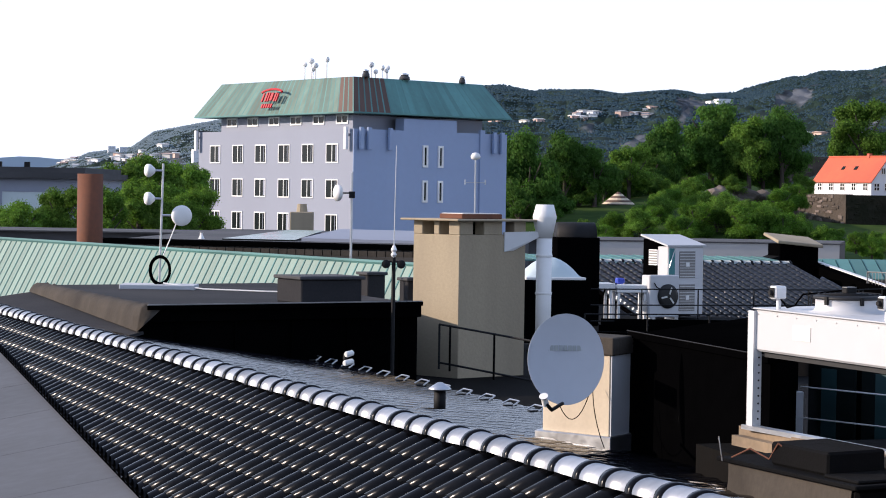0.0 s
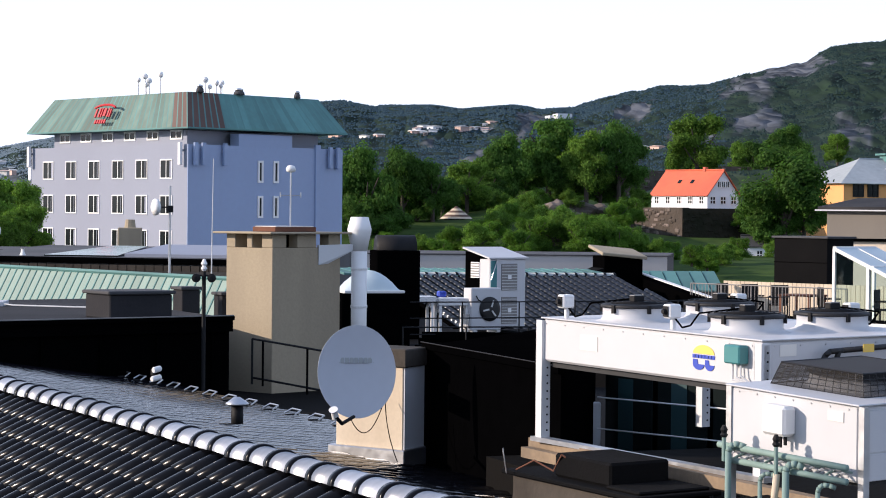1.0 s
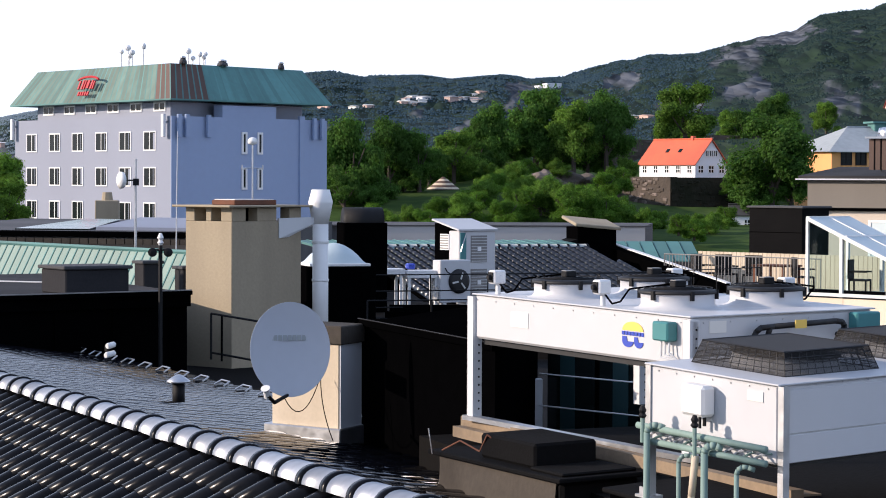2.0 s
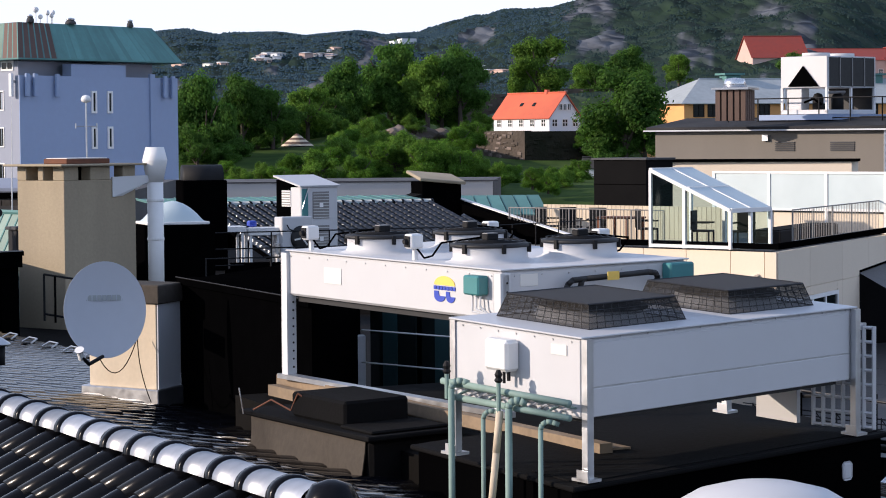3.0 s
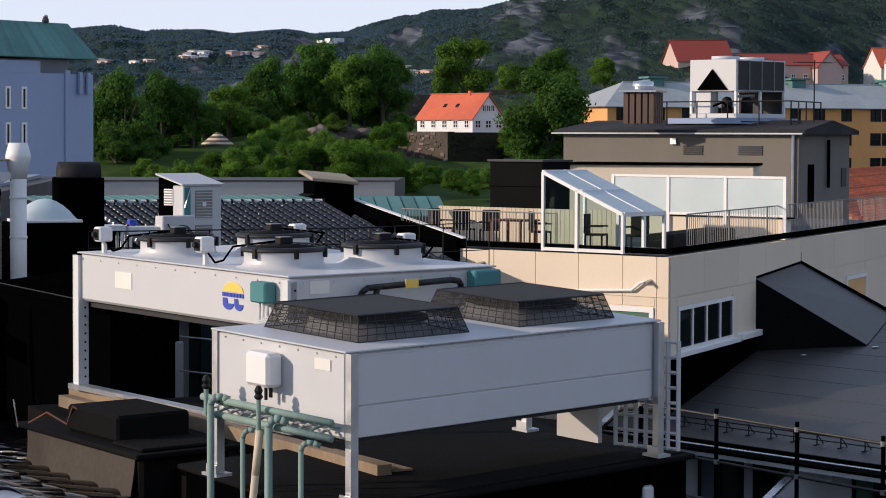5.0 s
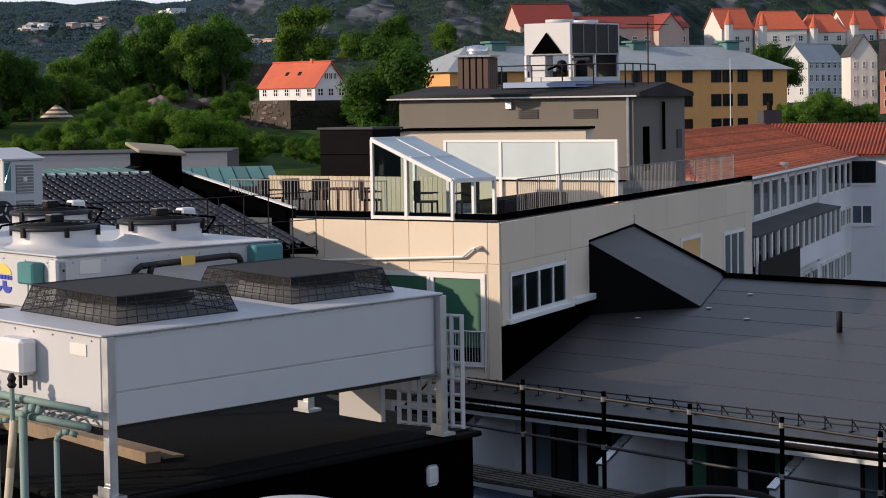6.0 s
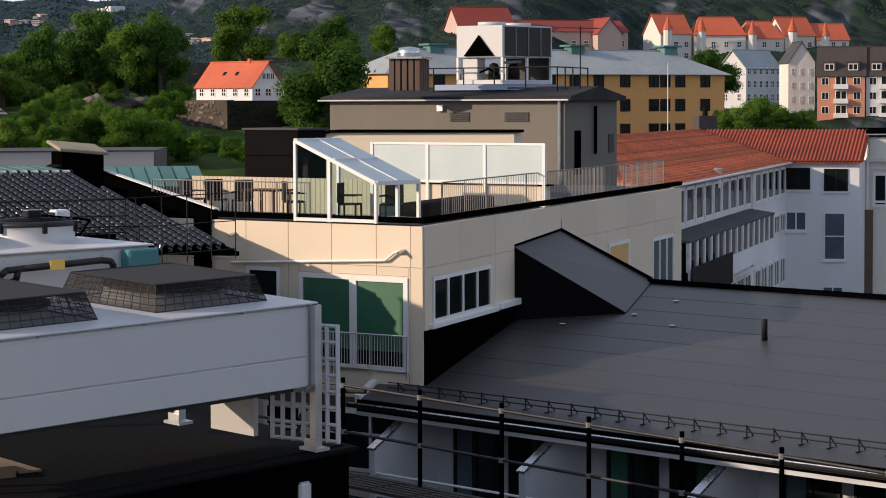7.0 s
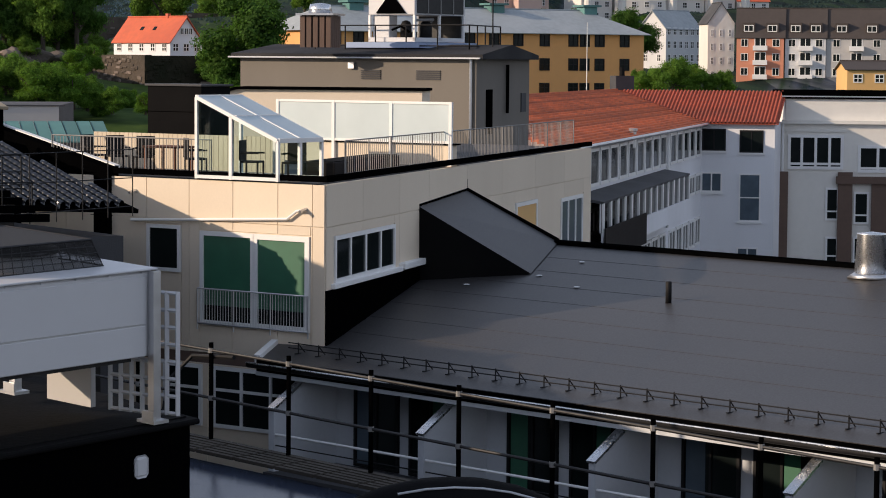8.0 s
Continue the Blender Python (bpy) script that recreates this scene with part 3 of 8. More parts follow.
    prof = [(x, z * relief * w / 0.38) for x, z in prof]
    vs, fs = [], []
    for y, dz in ((0.0, 0.0), (-l, 0.012)):
        vs += [(x * w, y, z + dz) for x, z in prof]
    n = len(prof)
    fs += [(i, i + n, i + n + 1, i + 1) for i in range(n - 1)]
    vs += [(x * w, -l, z - 0.004) for x, z in prof]
    fs += [(n + i, 2 * n + i, 2 * n + i + 1, n + i + 1) for i in range(n - 1)]
    return vs, fs


def lay_tiles(parent, origin, along, down, s0, s1, rows, w, l, limit, keep, material="tile", name="tile", edge=None, relief=1.0):
    """Tiles in courses down a slope: the nearest as pieces, the rest joined."""
    along, down = Vector(along).normalized(), Vector(down).normalized()
    up = along.cross(-down).normalized()
    if up.z < 0:
        up = -up
    rot = Matrix((along, -down, up)).transposed()
    if rot.determinant() < 0:
        rot = Matrix((-along, -down, up)).transposed()
    vs, fs = pantile_mesh(w, l, relief)
    me = bpy.data.meshes.new(name)
    me.from_pydata(vs, [], fs)
    nf = len(fs) // 2
    for i, f in enumerate(me.polygons):
        f.use_smooth = i < nf
    me.materials.append(M[material])
    V, F, made = [], [], 0
    base = np.array(vs)
    R3 = np.array(rot)
    for c in range(int((s1 - s0) / w)):
        for r in range(rows):
            s, p = s0 + (c + 0.5) * w, r * (l - 0.06)
            o = Vector(origin) + along * s + down * p + up * 0.01
            if not keep(s, p):
                continue
            if edge:
                # tiles at the slanting eave are cut to its line
                tb = bmesh.new()
                tv = [tb.verts.new(Vector(v)) for v in vs]
                for f in fs:
                    tb.faces.new([tv[i] for i in f])
                tb.transform(Matrix.Translation(o) @ rot.to_4x4())
                q, d = edge
                if any((v.co - q).dot(d) > 0 for v in tb.verts):
                    bmesh.ops.bisect_plane(tb, geom=tb.verts[:] + tb.edges[:] + tb.faces[:], plane_co=q, plane_no=d, clear_outer=True)
                    if tb.faces:
                        cut = bpy.data.meshes.new(name)
                        tb.to_mesh(cut)
                        cut.materials.append(M[material])
                        for f in cut.polygons:
                            f.use_smooth = True
                        new(name, cut).parent = parent
                    tb.free()
                    continue
                tb.free()
            tilt = rot @ Euler((rng.uniform(-0.012, 0.012), rng.uniform(-0.012, 0.012), rng.uniform(-0.01, 0.01))).to_matrix()
            if made < limit:
                ob = new(name, me)
                ob.matrix_world = Matrix.Translation(o) @ tilt.to_4x4()
                ob.parent = parent
                made += 1
            else:
                k = len(V)
                V += [tuple(x) for x in (base @ np.array(tilt).T + np.array(o))]
                F += [tuple(i + k for i in f) for f in fs]
    if V:
        m2 = bpy.data.meshes.new(name + "s")
        m2.from_pydata(V, [], F)
        for i, f in enumerate(m2.polygons):
            f.use_smooth = i % (2 * nf) < nf
        m2.materials.append(M[material])
        ob = new("tile_field", m2)
        ob.parent = parent
        tagged(ob, kind="stuff")


def slope_dir(n, k):
    return (Vector((n.x, n.y, 0)) - Vector((0, 0, k))).normalized()


EAVE_Q = roof_pt(0, eave(0))
EAVE_N = (roof_pt(20, eave(20)) - EAVE_Q).cross(Vector((0, 0, -1))).normalized()
if EAVE_N.dot(RN) < 0:
    EAVE_N = -EAVE_N
lay_tiles(tiled_roof, roof_pt(0, 0.05) + Vector((0, 0, 0.02)), RD, slope_dir(RN, PITCH_NEAR), -3.0, RLEN, 12, 0.335, 0.37, 230, lambda s, p: p < 1.127 * eave(s) + 0.3, edge=(EAVE_Q, EAVE_N))
lay_tiles(tiled_roof, roof_pt(0, -0.05) + Vector((0, 0, 0.02)), RD, slope_dir(-RN, PITCH_FAR), 0.4, RLEN - 4, 15, 0.42, 0.42, 0, lambda s, p: p < 5.2, "tile_gloss", relief=0.6)


def ridge_tile_mesh(length=0.53, r=0.15):
    """A half-round ridge tile with a raised collar at one end."""
    bm = bmesh.new()
    secs = [(0, r), (length * 0.72, r * 0.97), (length * 0.72, r * 1.05), (length * 0.80, r * 1.12), (length * 0.90, r * 1.10), (length * 0.96, r * 0.95)]
    rows = []
    for x, rr in secs:
        rows.append([bm.verts.new((x, rr * math.cos(a), rr * math.sin(a) * 0.85)) for a in [math.pi * i / 12 for i in range(13)]])
    for a, b in zip(rows, rows[1:]):
        for i in range(12):
            bm.faces.new((a[i], b[i], b[i + 1], a[i + 1]))
    bm.normal_update()
    for f in bm.faces:
        f.smooth = True
    me = bpy.data.meshes.new("ridge_tile")
    bm.to_mesh(me)
    bm.free()
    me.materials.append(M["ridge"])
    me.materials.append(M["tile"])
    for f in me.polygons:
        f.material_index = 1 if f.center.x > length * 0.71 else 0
    return me


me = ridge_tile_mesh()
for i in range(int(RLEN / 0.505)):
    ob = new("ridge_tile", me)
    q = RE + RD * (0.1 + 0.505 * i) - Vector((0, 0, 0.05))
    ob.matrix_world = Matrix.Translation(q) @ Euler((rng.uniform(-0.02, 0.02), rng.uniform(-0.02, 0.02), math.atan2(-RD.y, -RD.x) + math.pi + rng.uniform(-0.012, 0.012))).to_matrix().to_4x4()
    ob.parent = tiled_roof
# hip at the end of the ridge
part("hip_cap", lathe([(0.05, -0.16), (0.15, -0.12), (0.17, 0.0), (0.12, 0.09), (0.03, 0.12)], 16), "tile", tiled_roof, "dark rounded hip cap", True).location = RE + Vector((0.02, 0, 0))
hip = Vector((0.50, -0.80, -0.22)).normalized()
dark_ridge = ridge_tile_mesh()
dark_ridge.materials[0] = M["tile"]
for i in range(6):
    ob = new("ridge_tile", dark_ridge)
    ob.matrix_world = Matrix.Translation(RE + hip * (0.15 + 0.52 * i) - Vector((0, 0, 0.06))) @ hip.to_track_quat("X", "Z").to_matrix().to_4x4()
    ob.parent = tiled_roof

# wire snow guards low on the valley slope
for i in range(22):
    a = roof_pt(9.5 + 0.9 * i, -4.75) + Vector((0, 0, 0.11))
    wg = thing("snow_guard_bracket", "small bent wire snow guard on the tiles", "snow guard", Matrix.Translation(a) @ ang((0, 0, 0), math.degrees(math.atan2(RD.y, RD.x))), "tile snow guards")
    part("wire_hoop", pipe_run([(-0.2, 0.1, 0), (-0.17, 0, 0.06), (0.17, 0, 0.06), (0.2, 0.1, 0)], 0.012, 5), "galv", wg)
    part("foot", box(-0.03, 0.03, -0.02, 0.16, -0.02, 0.0), "dark_metal", wg)

# grey sheet-metal parapet beside the tiles
pa, pb = roof_pt(27.0, eave(27.0)) - Vector((0, 0, 0.05)), roof_pt(9.0, eave(9.0)) - Vector((0, 0, 0.05))
pd = (pb - pa).normalized()
pn = Vector((pd.y, -pd.x, 0)).normalized()
par = thing("parapet", "grey sheet-metal parapet cap along the tiled roof", "parapet", kind="structure")
for i in range(7):
    a, b = pa + pd * (2.95 * i - 1.0), pa + pd * (2.95 * (i + 1) - 1.012)
    part("capping_sheet", slab(b, a, a + pn * 2.6 - Vector((0, 0, 0.5)), b + pn * 2.6 - Vector((0, 0, 0.5)), 0.06), "parapet", par)

# dark flat-roofed part behind the ridge
CD = Vector((0.825, 0.565, 0)).normalized()
F0 = Vector((-4.80, 40.75, -1.95))
flat = thing("flat_roof", "dark felt flat roof with a black clad front", "roof", kind="structure")
poly = [F0, F0 + CD * 5.38, F0 + CD * 5.38 + RD * 9.2, F0 + RD * 9.2]
part("roof_slab", prism([tuple(v.xy) for v in poly], -2.2, -1.99), "black", flat)
part("felt_sheet", prism([tuple(v.xy) for v in poly], -1.986, -1.97), "felt_dull", flat)
poly = [F0 + RD * 0.1 - CD * 0.06, F0 + CD * 5.34 + RD * 0.1, F0 + CD * 5.34 + RD * 9.1, F0 - CD * 0.06 + RD * 9.1]
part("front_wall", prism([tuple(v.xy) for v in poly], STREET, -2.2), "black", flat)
bm = bmesh.new()
rows = []
for i in range(56):
    q = F0 + RD * (9.2 * i / 55 - 0.06)
    w = 0.04 * noise.noise(Vector((i * 0.7, 0, 0))) + 0.02 * noise.noise(Vector((i * 2.3, 4, 0)))
    low = 0.40 - 0.26 * i / 55
    prof = [(-0.18, -low), (-0.14 + w, -low * 0.45), (-0.09 + w, -0.02 + w), (0.0, 0.025 + w), (0.10, 0.03 - w), (0.2, 0.01 + w), (0.28, -0.02)]
    rows.append([bm.verts.new(q + CD * (x + 0.02 * noise.noise(Vector((i * 1.1, x * 9, 1)))) + Vector((0, 0, z))) for x, z in prof])
for ra, rb in zip(rows, rows[1:]):
    for k in range(6):
        bm.faces.new((ra[k], rb[k], rb[k + 1], ra[k + 1]))
for ra in (rows[0], rows[-1]):
    bm.faces.new(ra)
bmesh.ops.recalc_face_normals(bm, faces=bm.faces)
part("felt_apron", slab(F0 - CD * 0.05 + Vector((0, 0, -0.40)), F0 + RD * 9.2 - CD * 0.05 + Vector((0, 0, -0.14)), F0 + RD * 9.2 - CD * 2.2 + Vector((0, 0, -0.42)), F0 - CD * 2.2 + Vector((0, 0, -0.9)), 0.05), "felt_dull", flat, "grey felt apron below the edge")
part("edge_roll", bm, "felt_brown", flat, "lumpy brown felt roll along the roof edge", True)
part("edge_flashing", slab(F0 - RD * 0.08, F0 + CD * 5.385 - RD * 0.08, F0 + CD * 5.385 + RD * 0.1, F0 + RD * 0.1, 0.07), "black", flat).location.z = 0.02
part("edge_line", tube(F0 - RD * 0.09 + Vector((0, 0, 0.03)), F0 + CD * 5.36 - RD * 0.09 + Vector((0, 0, 0.03)), 0.012, seg=5), "rail_grey", flat, "pale thin edge line")
for i in range(5):
    a = F0 + CD * (0.6 + 1.1 * i)
    part("cladding_seam", box(-0.015, 0.015, -0.03, 0.02, -1.6, -0.1, m=Matrix.Translation(a + RD * 0.08)), "black", flat)

# valley gutter between tiles and the black fronts
lower = thing("valley_roof", "black felt valley roof between the roofs", "roof", kind="structure")
a = roof_pt(0.3, -3.3)
part("felt_sheet", prism([(2.2, 17.5), (4.5, 18.5), (6.0, 26.0), (7.6, 47.0), (3.0, 62.0), (-1.0, 45.0), (-5.5, 38.0)], -9.0, -3.4), "felt", lower)
part("low_felt_sheet", prism([(6.0, 26.0), (11.3, 57.0), (11.6, 62.0), (3.0, 62.0), (7.6, 47.0)], -10.0, -5.4), "felt", lower)


# ---- roof furniture on the near roofs ----
def roof_box(label, m, w, d, h):
    o = thing("roof_box", label, "roof vent", m, "low felt boxes")
    part("body", box(-w / 2, w / 2, -d / 2, d / 2, -0.3, h - 0.06, 0.015), "felt_dull", o)
    part("lid", box(-w / 2 - 0.04, w / 2 + 0.04, -d / 2 - 0.04, d / 2 + 0.04, h - 0.06, h, 0.012), "felt_grey", o, "paler felt lid")


roof_box("low dark felt box with a paler lid", ang((-1.42, 50.4, -2.1), 30), 0.40, 0.40, 0.46)
roof_box("low dark felt box beside the chimney", ang((-0.62, 48.6, -2.1), 30), 0.30, 0.34, 0.42)
hatch = thing("roof_hatch", "felt-covered roof hatch on the flat roof", "roof hatch", ang((-2.42, 43.1, -1.97), 30))
part("body", box(0, 1.18, 0, 0.95, 0, 0.41, 0.02), "felt_dull", hatch)
part("lid", box(-0.05, 1.23, -0.05, 1.0, 0.41, 0.47, 0.015), "felt_grey", hatch, "paler grey lid")

# concrete chimney
CHX, CHY = 0.30, 45.6
chim = thing("chimney", "weathered rendered chimney with smoke openings and slab", "chimney", ang((CHX, CHY, -3.6), 0))
cl, cr2 = Vector((-0.85, 0.85, 0)), Vector((1.24, 1.15, 0))


def chim_pt(a, b, z):
    return Vector((0, 0, z)) + cl * a + cr2 * b


def chim_block(a0, a1, b0, b1, z0, z1):
    bm = bmesh.new()
    vs = [bm.verts.new(chim_pt(a, b, z)) for z in (z0, z1) for a, b in ((a0, b0), (a0, b1), (a1, b1), (a1, b0))]
    for q in ((3, 2, 1, 0), (4, 5, 6, 7), (0, 1, 5, 4), (1, 2, 6, 5), (2, 3, 7, 6), (3, 0, 4, 7)):
        bm.faces.new([vs[i] for i in q])
    bmesh.ops.bevel(bm, geom=list(bm.edges), offset=0.012, segments=1, affect="EDGES")
    return bm


part("shaft", chim_block(0, 1, 0, 1, 0, 2.81), "concrete", chim)
for a0, a1, b0, b1 in ((0, 0.24, 0, 0.2), (0.8, 1, 0, 0.2), (0, 0.2, 0.36, 0.64), (0, 0.2, 0.82, 1), (0.8, 1, 0.4, 0.6), (0.8, 1, 0.82, 1), (0.44, 0.56, 0, 0.16)):
    part("pier", chim_block(a0, a1, b0, b1, 2.81, 3.06), "concrete", chim)
part("cap_slab", chim_block(-0.12, 1.14, -0.11, 1.09, 3.06, 3.10), "concrete", chim, "thin stained concrete slab")
part("top_slab", chim_block(0.12, 0.62, 0.12, 0.72, 3.10, 3.19), "rust", chim, "reddish weathered slab")
part("top_sheet", chim_block(0.14, 0.60, 0.14, 0.70, 3.19, 3.205), "offwhite", chim, "pale sheet on top of the slab")
part("black_liner", chim_block(0.3, 0.7, 0.3, 0.7, 2.7, 3.04), "black", chim)
part("flue_pot", lathe([(0.13, 2.75), (0.15, 2.8), (0.15, 3.0), (0.13, 3.05)], 16), "plaster", chim, "pale clay pot inside the opening", True).location = chim_pt(0.55, 0.22, 0)
bm = bmesh.new()
va = [chim_pt(-0.02, 0.66, 2.86), chim_pt(-0.02, 0.66, 2.50), chim_pt(-0.02, 0.80, 2.52), Vector((1.55, 1.25, 2.80)), Vector((1.55, 1.25, 2.88))]
fr = [bm.verts.new(v) for v in va]
bk = [bm.verts.new(v + Vector((-0.03, 0.05, 0))) for v in va]
bm.faces.new(fr)
bm.faces.new(bk[::-1])
for i in range(5):
    j = (i + 1) % 5
    bm.faces.new((fr[i], bk[i], bk[j], fr[j]))
part("bracket", bm, "grey_light", chim, "sheet-metal flue bracket")

# white flue beside it
fl = thing("flue_pipe", "white painted steel flue with a tapered cowl", "flue", ang((1.89, 46.9, -3.4), 0))
part("pipe", lathe([(0.145, 0), (0.145, 2.60)], 24), "white_paint", fl, "", True)
part("cowl", lathe([(0.147, 2.55), (0.222, 2.93), (0.222, 2.96), (0.165, 3.18)], 24), "white_paint", fl, "tapered double-cone cowl", True)
for z in (0.7, 1.5, 2.2):
    part("joint_band", lathe([(0.153, z), (0.158, z + 0.01), (0.158, z + 0.04), (0.153, z + 0.05)], 20, caps=False), "white_paint", fl)

# black vent pipe with a hood on the tiles
vp = thing("roof_vent", "black vent pipe with a conical hood on the tiles", "roof vent", ang((-0.01, 29.4, -2.62), 0))
part("pipe", lathe([(0.07, 0), (0.07, 0.31)], 14), "dark_metal", vp, "", True)
part("hood", lathe([(0.135, 0.29), (0.135, 0.31), (0.03, 0.38)], 16), "galv", vp, "grey conical hood", True)

# antenna mast with three drum dishes
am = thing("antenna_mast", "galvanised antenna mast with white drum dishes and cable coil", "antenna", ang((-5.47, 48.5, -1.97), 0))
part("base_slab", box(-0.72, 0.72, -0.45, 0.45, 0, 0.09, 0.01), "balcony", am, "concrete ballast slabs")
part("mast", tube((0, 0, 0.09), (0.05, 0, 2.42), 0.022, seg=10), "galv", am)


def drum(x, z, d, face, y=-0.1):
    dr = part("drum_dish", lathe([(d * 0.2, -0.10), (d * 0.48, -0.02), (d * 0.5, 0.0), (d * 0.5, 0.05), (d * 0.42, 0.08), (d * 0.2, 0.10), (0.01, 0.105)], 24), "white_paint", am, "white drum antenna", True)
    dr.matrix_local = look((x, y, z), (x + face[0], y + face[1], z + face[2])) @ pose(0, 0, 0, 180, 0, 0)
    part("mount_arm", tube((x, y + 0.05, z), (0.03, 0, z), 0.022, seg=8), "galv", am)


drum(-0.2, 2.28, 0.25, (-1, -0.45, 0))
drum(-0.2, 1.74, 0.25, (-1, -0.45, 0))
drum(0.42, 1.42, 0.40, (0.35, -1, 0.02))
coil = bmesh.new()
for k in range(5):
    pts = [(0.02 + (0.17 + 0.01 * k) * math.cos(i * math.tau / 20), -0.05 - 0.012 * k, 0.36 + (0.24 + 0.012 * k) * math.sin(i * math.tau / 20)) for i in range(21)]
    pipe_run(pts, 0.011, 5, coil)
part("cable_coil", coil, "black", am, "coiled black cable")
part("feed_cable", pipe_run([(0.35, -0.05, 1.35), (0.2, -0.06, 0.95), (0.06, -0.05, 0.6)], 0.012, 5), "white_paint", am)
part("floor_cable", pipe_run([(0.1, -0.2, 0.12), (0.9, -0.5, 0.03), (2.1, -0.9, 0.02), (2.5, -1.0, 0.02)], 0.014, 5), "white_paint", am)

# dark instrument pole at the chimney
ip = thing("instrument_pole", "black steel pole with small fans and insulators", "antenna pole", ang((-0.84, 43.0, -2.5), 0))
part("pole", tube((0, 0, -0.7), (0, 0, 1.35), 0.034, seg=10), "dark_metal", ip)
part("crossbar", tube((-0.16, 0, 1.28), (0.16, 0, 1.28), 0.02, seg=6), "dark_metal", ip)
for x in (-0.13, 0.13):
    part("fan_head", lathe([(0.03, -0.06), (0.075, -0.05), (0.075, 0.05), (0.03, 0.06)], 12), "dark_metal", ip).matrix_local = pose(x, -0.04, 1.24, 90, 0, 0)
part("insulator", lathe([(0.03, 0), (0.055, 0.04), (0.03, 0.08), (0.055, 0.12), (0.02, 0.2)], 10), "white_paint", ip, "white insulator").location = (0, 0, 1.36)
# tall rods and a small mast further back
rod = thing("antenna_rod", "tall thin whip antenna on the roof", "antenna", ang((-1.1, 56.0, -1.9), 0))
part("rod", tube((0, 0, 0), (0.03, 0, 2.9), 0.018, 0.008, 6), "galv", rod)
dm = thing("dish_mast", "slim grey mast with one white dish", "antenna", ang((-2.2, 60.0, -2.2), 0))
part("mast", tube((0, 0, 0), (0, 0, 2.62), 0.03, seg=8), "galv", dm)
dd = part("dish", lathe([(0.05, 0.0), (0.19, 0.04), (0.2, 0.1), (0.1, 0.16), (0.01, 0.17)], 20), "white_paint", dm, "", True)
dd.matrix_local = look((-0.26, -0.1, 2.12), (-1.26, -0.7, 2.12)) @ pose(0, 0, 0, 180, 0, 0)
part("arm", tube((-0.22, -0.08, 2.12), (0, 0, 2.12), 0.02, seg=6), "dark_metal", dm)
part("control_box", box(-0.06, 0.08, -0.1, 0.0, 2.0, 2.16), "dark_metal", dm)
wm = thing("weather_mast", "thin mast with a white globe and crossbar", "antenna", ang((0.62, 50.0, -1.6), 0))
part("mast", tube((0, 0, 0), (0, 0, 2.25), 0.016, seg=8), "galv", wm)
part("globe", lathe([(0.02, 2.23), (0.085, 2.25), (0.10, 2.30), (0.07, 2.36), (0.01, 2.38)], 14), "white_paint", wm, "white globe head", True)
part("crossbar", tube((-0.2, 0, 1.78), (0.2, 0, 1.78), 0.01, seg=6), "galv", wm)
for x in (-0.2, 0.2):
    part("prong", tube((x, 0, 1.74), (x, 0, 1.84), 0.012, seg=6), "galv", wm)

# low metal guard rail round the chimney foot
gr = thing("guard_rail", "black steel guard rail at the chimney foot", "railing")
for p, q in (((-0.04, 44.68, -3.17), (0.15, 44.5, -3.19)), ((0.15, 44.5, -3.19), (0.92, 43.8, -3.28)), ((0.92, 43.8, -3.28), (1.9, 42.9, -3.4))):
    railing(gr, p, q, 0.80, 0, 2, 0.012, 0.02, 2, "dark_metal")

# floodlight camera on the black front
cam_unit = thing("floodlight", "white security floodlight on the dark wall", "lamp", ang((-1.52, 40.2, -2.68), 25) @ Matrix.Diagonal((0.75, 0.75, 0.75, 1)))
part("bracket", box(-0.03, 0.03, 0, 0.12, -0.06, 0.06), "dark_metal", cam_unit)
for z, w in ((0.09, 0.16), (-0.09, 0.2)):
    part("head", lathe([(0.05, -w), (0.065, -w + 0.03), (0.06, 0.03), (0.03, 0.06)], 14), "white_paint", cam_unit).matrix_local = pose(0.06, -0.12, z, 0, 80, 18)

# satellite dish and its cream plastered stack
st = thing("plaster_stack", "cream plastered stack with felt-covered top and foot", "chimney stack", ang((1.05, 25.75, -2.6), 0))
sl, srv = Vector((0.645, -0.62, 0)), Vector((0.22, 0.45, 0))


def stack_block(b0, b1, a0, a1, z0, z1, bev=0.01):
    bm = bmesh.new()
    vs = [bm.verts.new(sl * b + srv * a + Vector((0, 0, z))) for z in (z0, z1) for b, a in ((b0, a0), (b1, a0), (b1, a1), (b0, a1))]
    for q in ((3, 2, 1, 0), (4, 5, 6, 7), (0, 1, 5, 4), (1, 2, 6, 5), (2, 3, 7, 6), (3, 0, 4, 7)):
        bm.faces.new([vs[i] for i in q])
    bmesh.ops.bevel(bm, geom=list(bm.edges), offset=bev, segments=1, affect="EDGES")
    return bm


part("body", stack_block(0, 1, 0, 1, -0.2, 0.98), "plaster", st)
part("top_cover", stack_block(-0.05, 1.05, -0.05, 1.05, 0.98, 1.16), "felt_brown", st, "brown felt-covered top")
part("foot_flashing", stack_block(-0.08, 1.06, -0.14, 1.0, -0.3, 0.17), "galv", st, "grey metal foot flashing")
part("corner_sheet", stack_block(1.0, 1.02, 0.02, 1.0, 0.05, 0.98, 0.002), "balcony", st, "pale sheet on the side")

sd = thing("satellite_dish", "large grey satellite dish with bracket arm", "satellite dish", ang((1.215, 24.62, -1.63), 0))
rings = [(0.0005 + 0.4395 * k / 8, 0.055 * (k / 8) ** 2) for k in range(9)]
dish = part("reflector", lathe(rings + [(0.443, 0.056), (0.443, 0.048), (0.30, 0.012), (0.02, -0.012)], 56, caps=False), "dish", sd, "", True)
dface = look((0, 0, 0), (0.10, -1.0, 0.06))
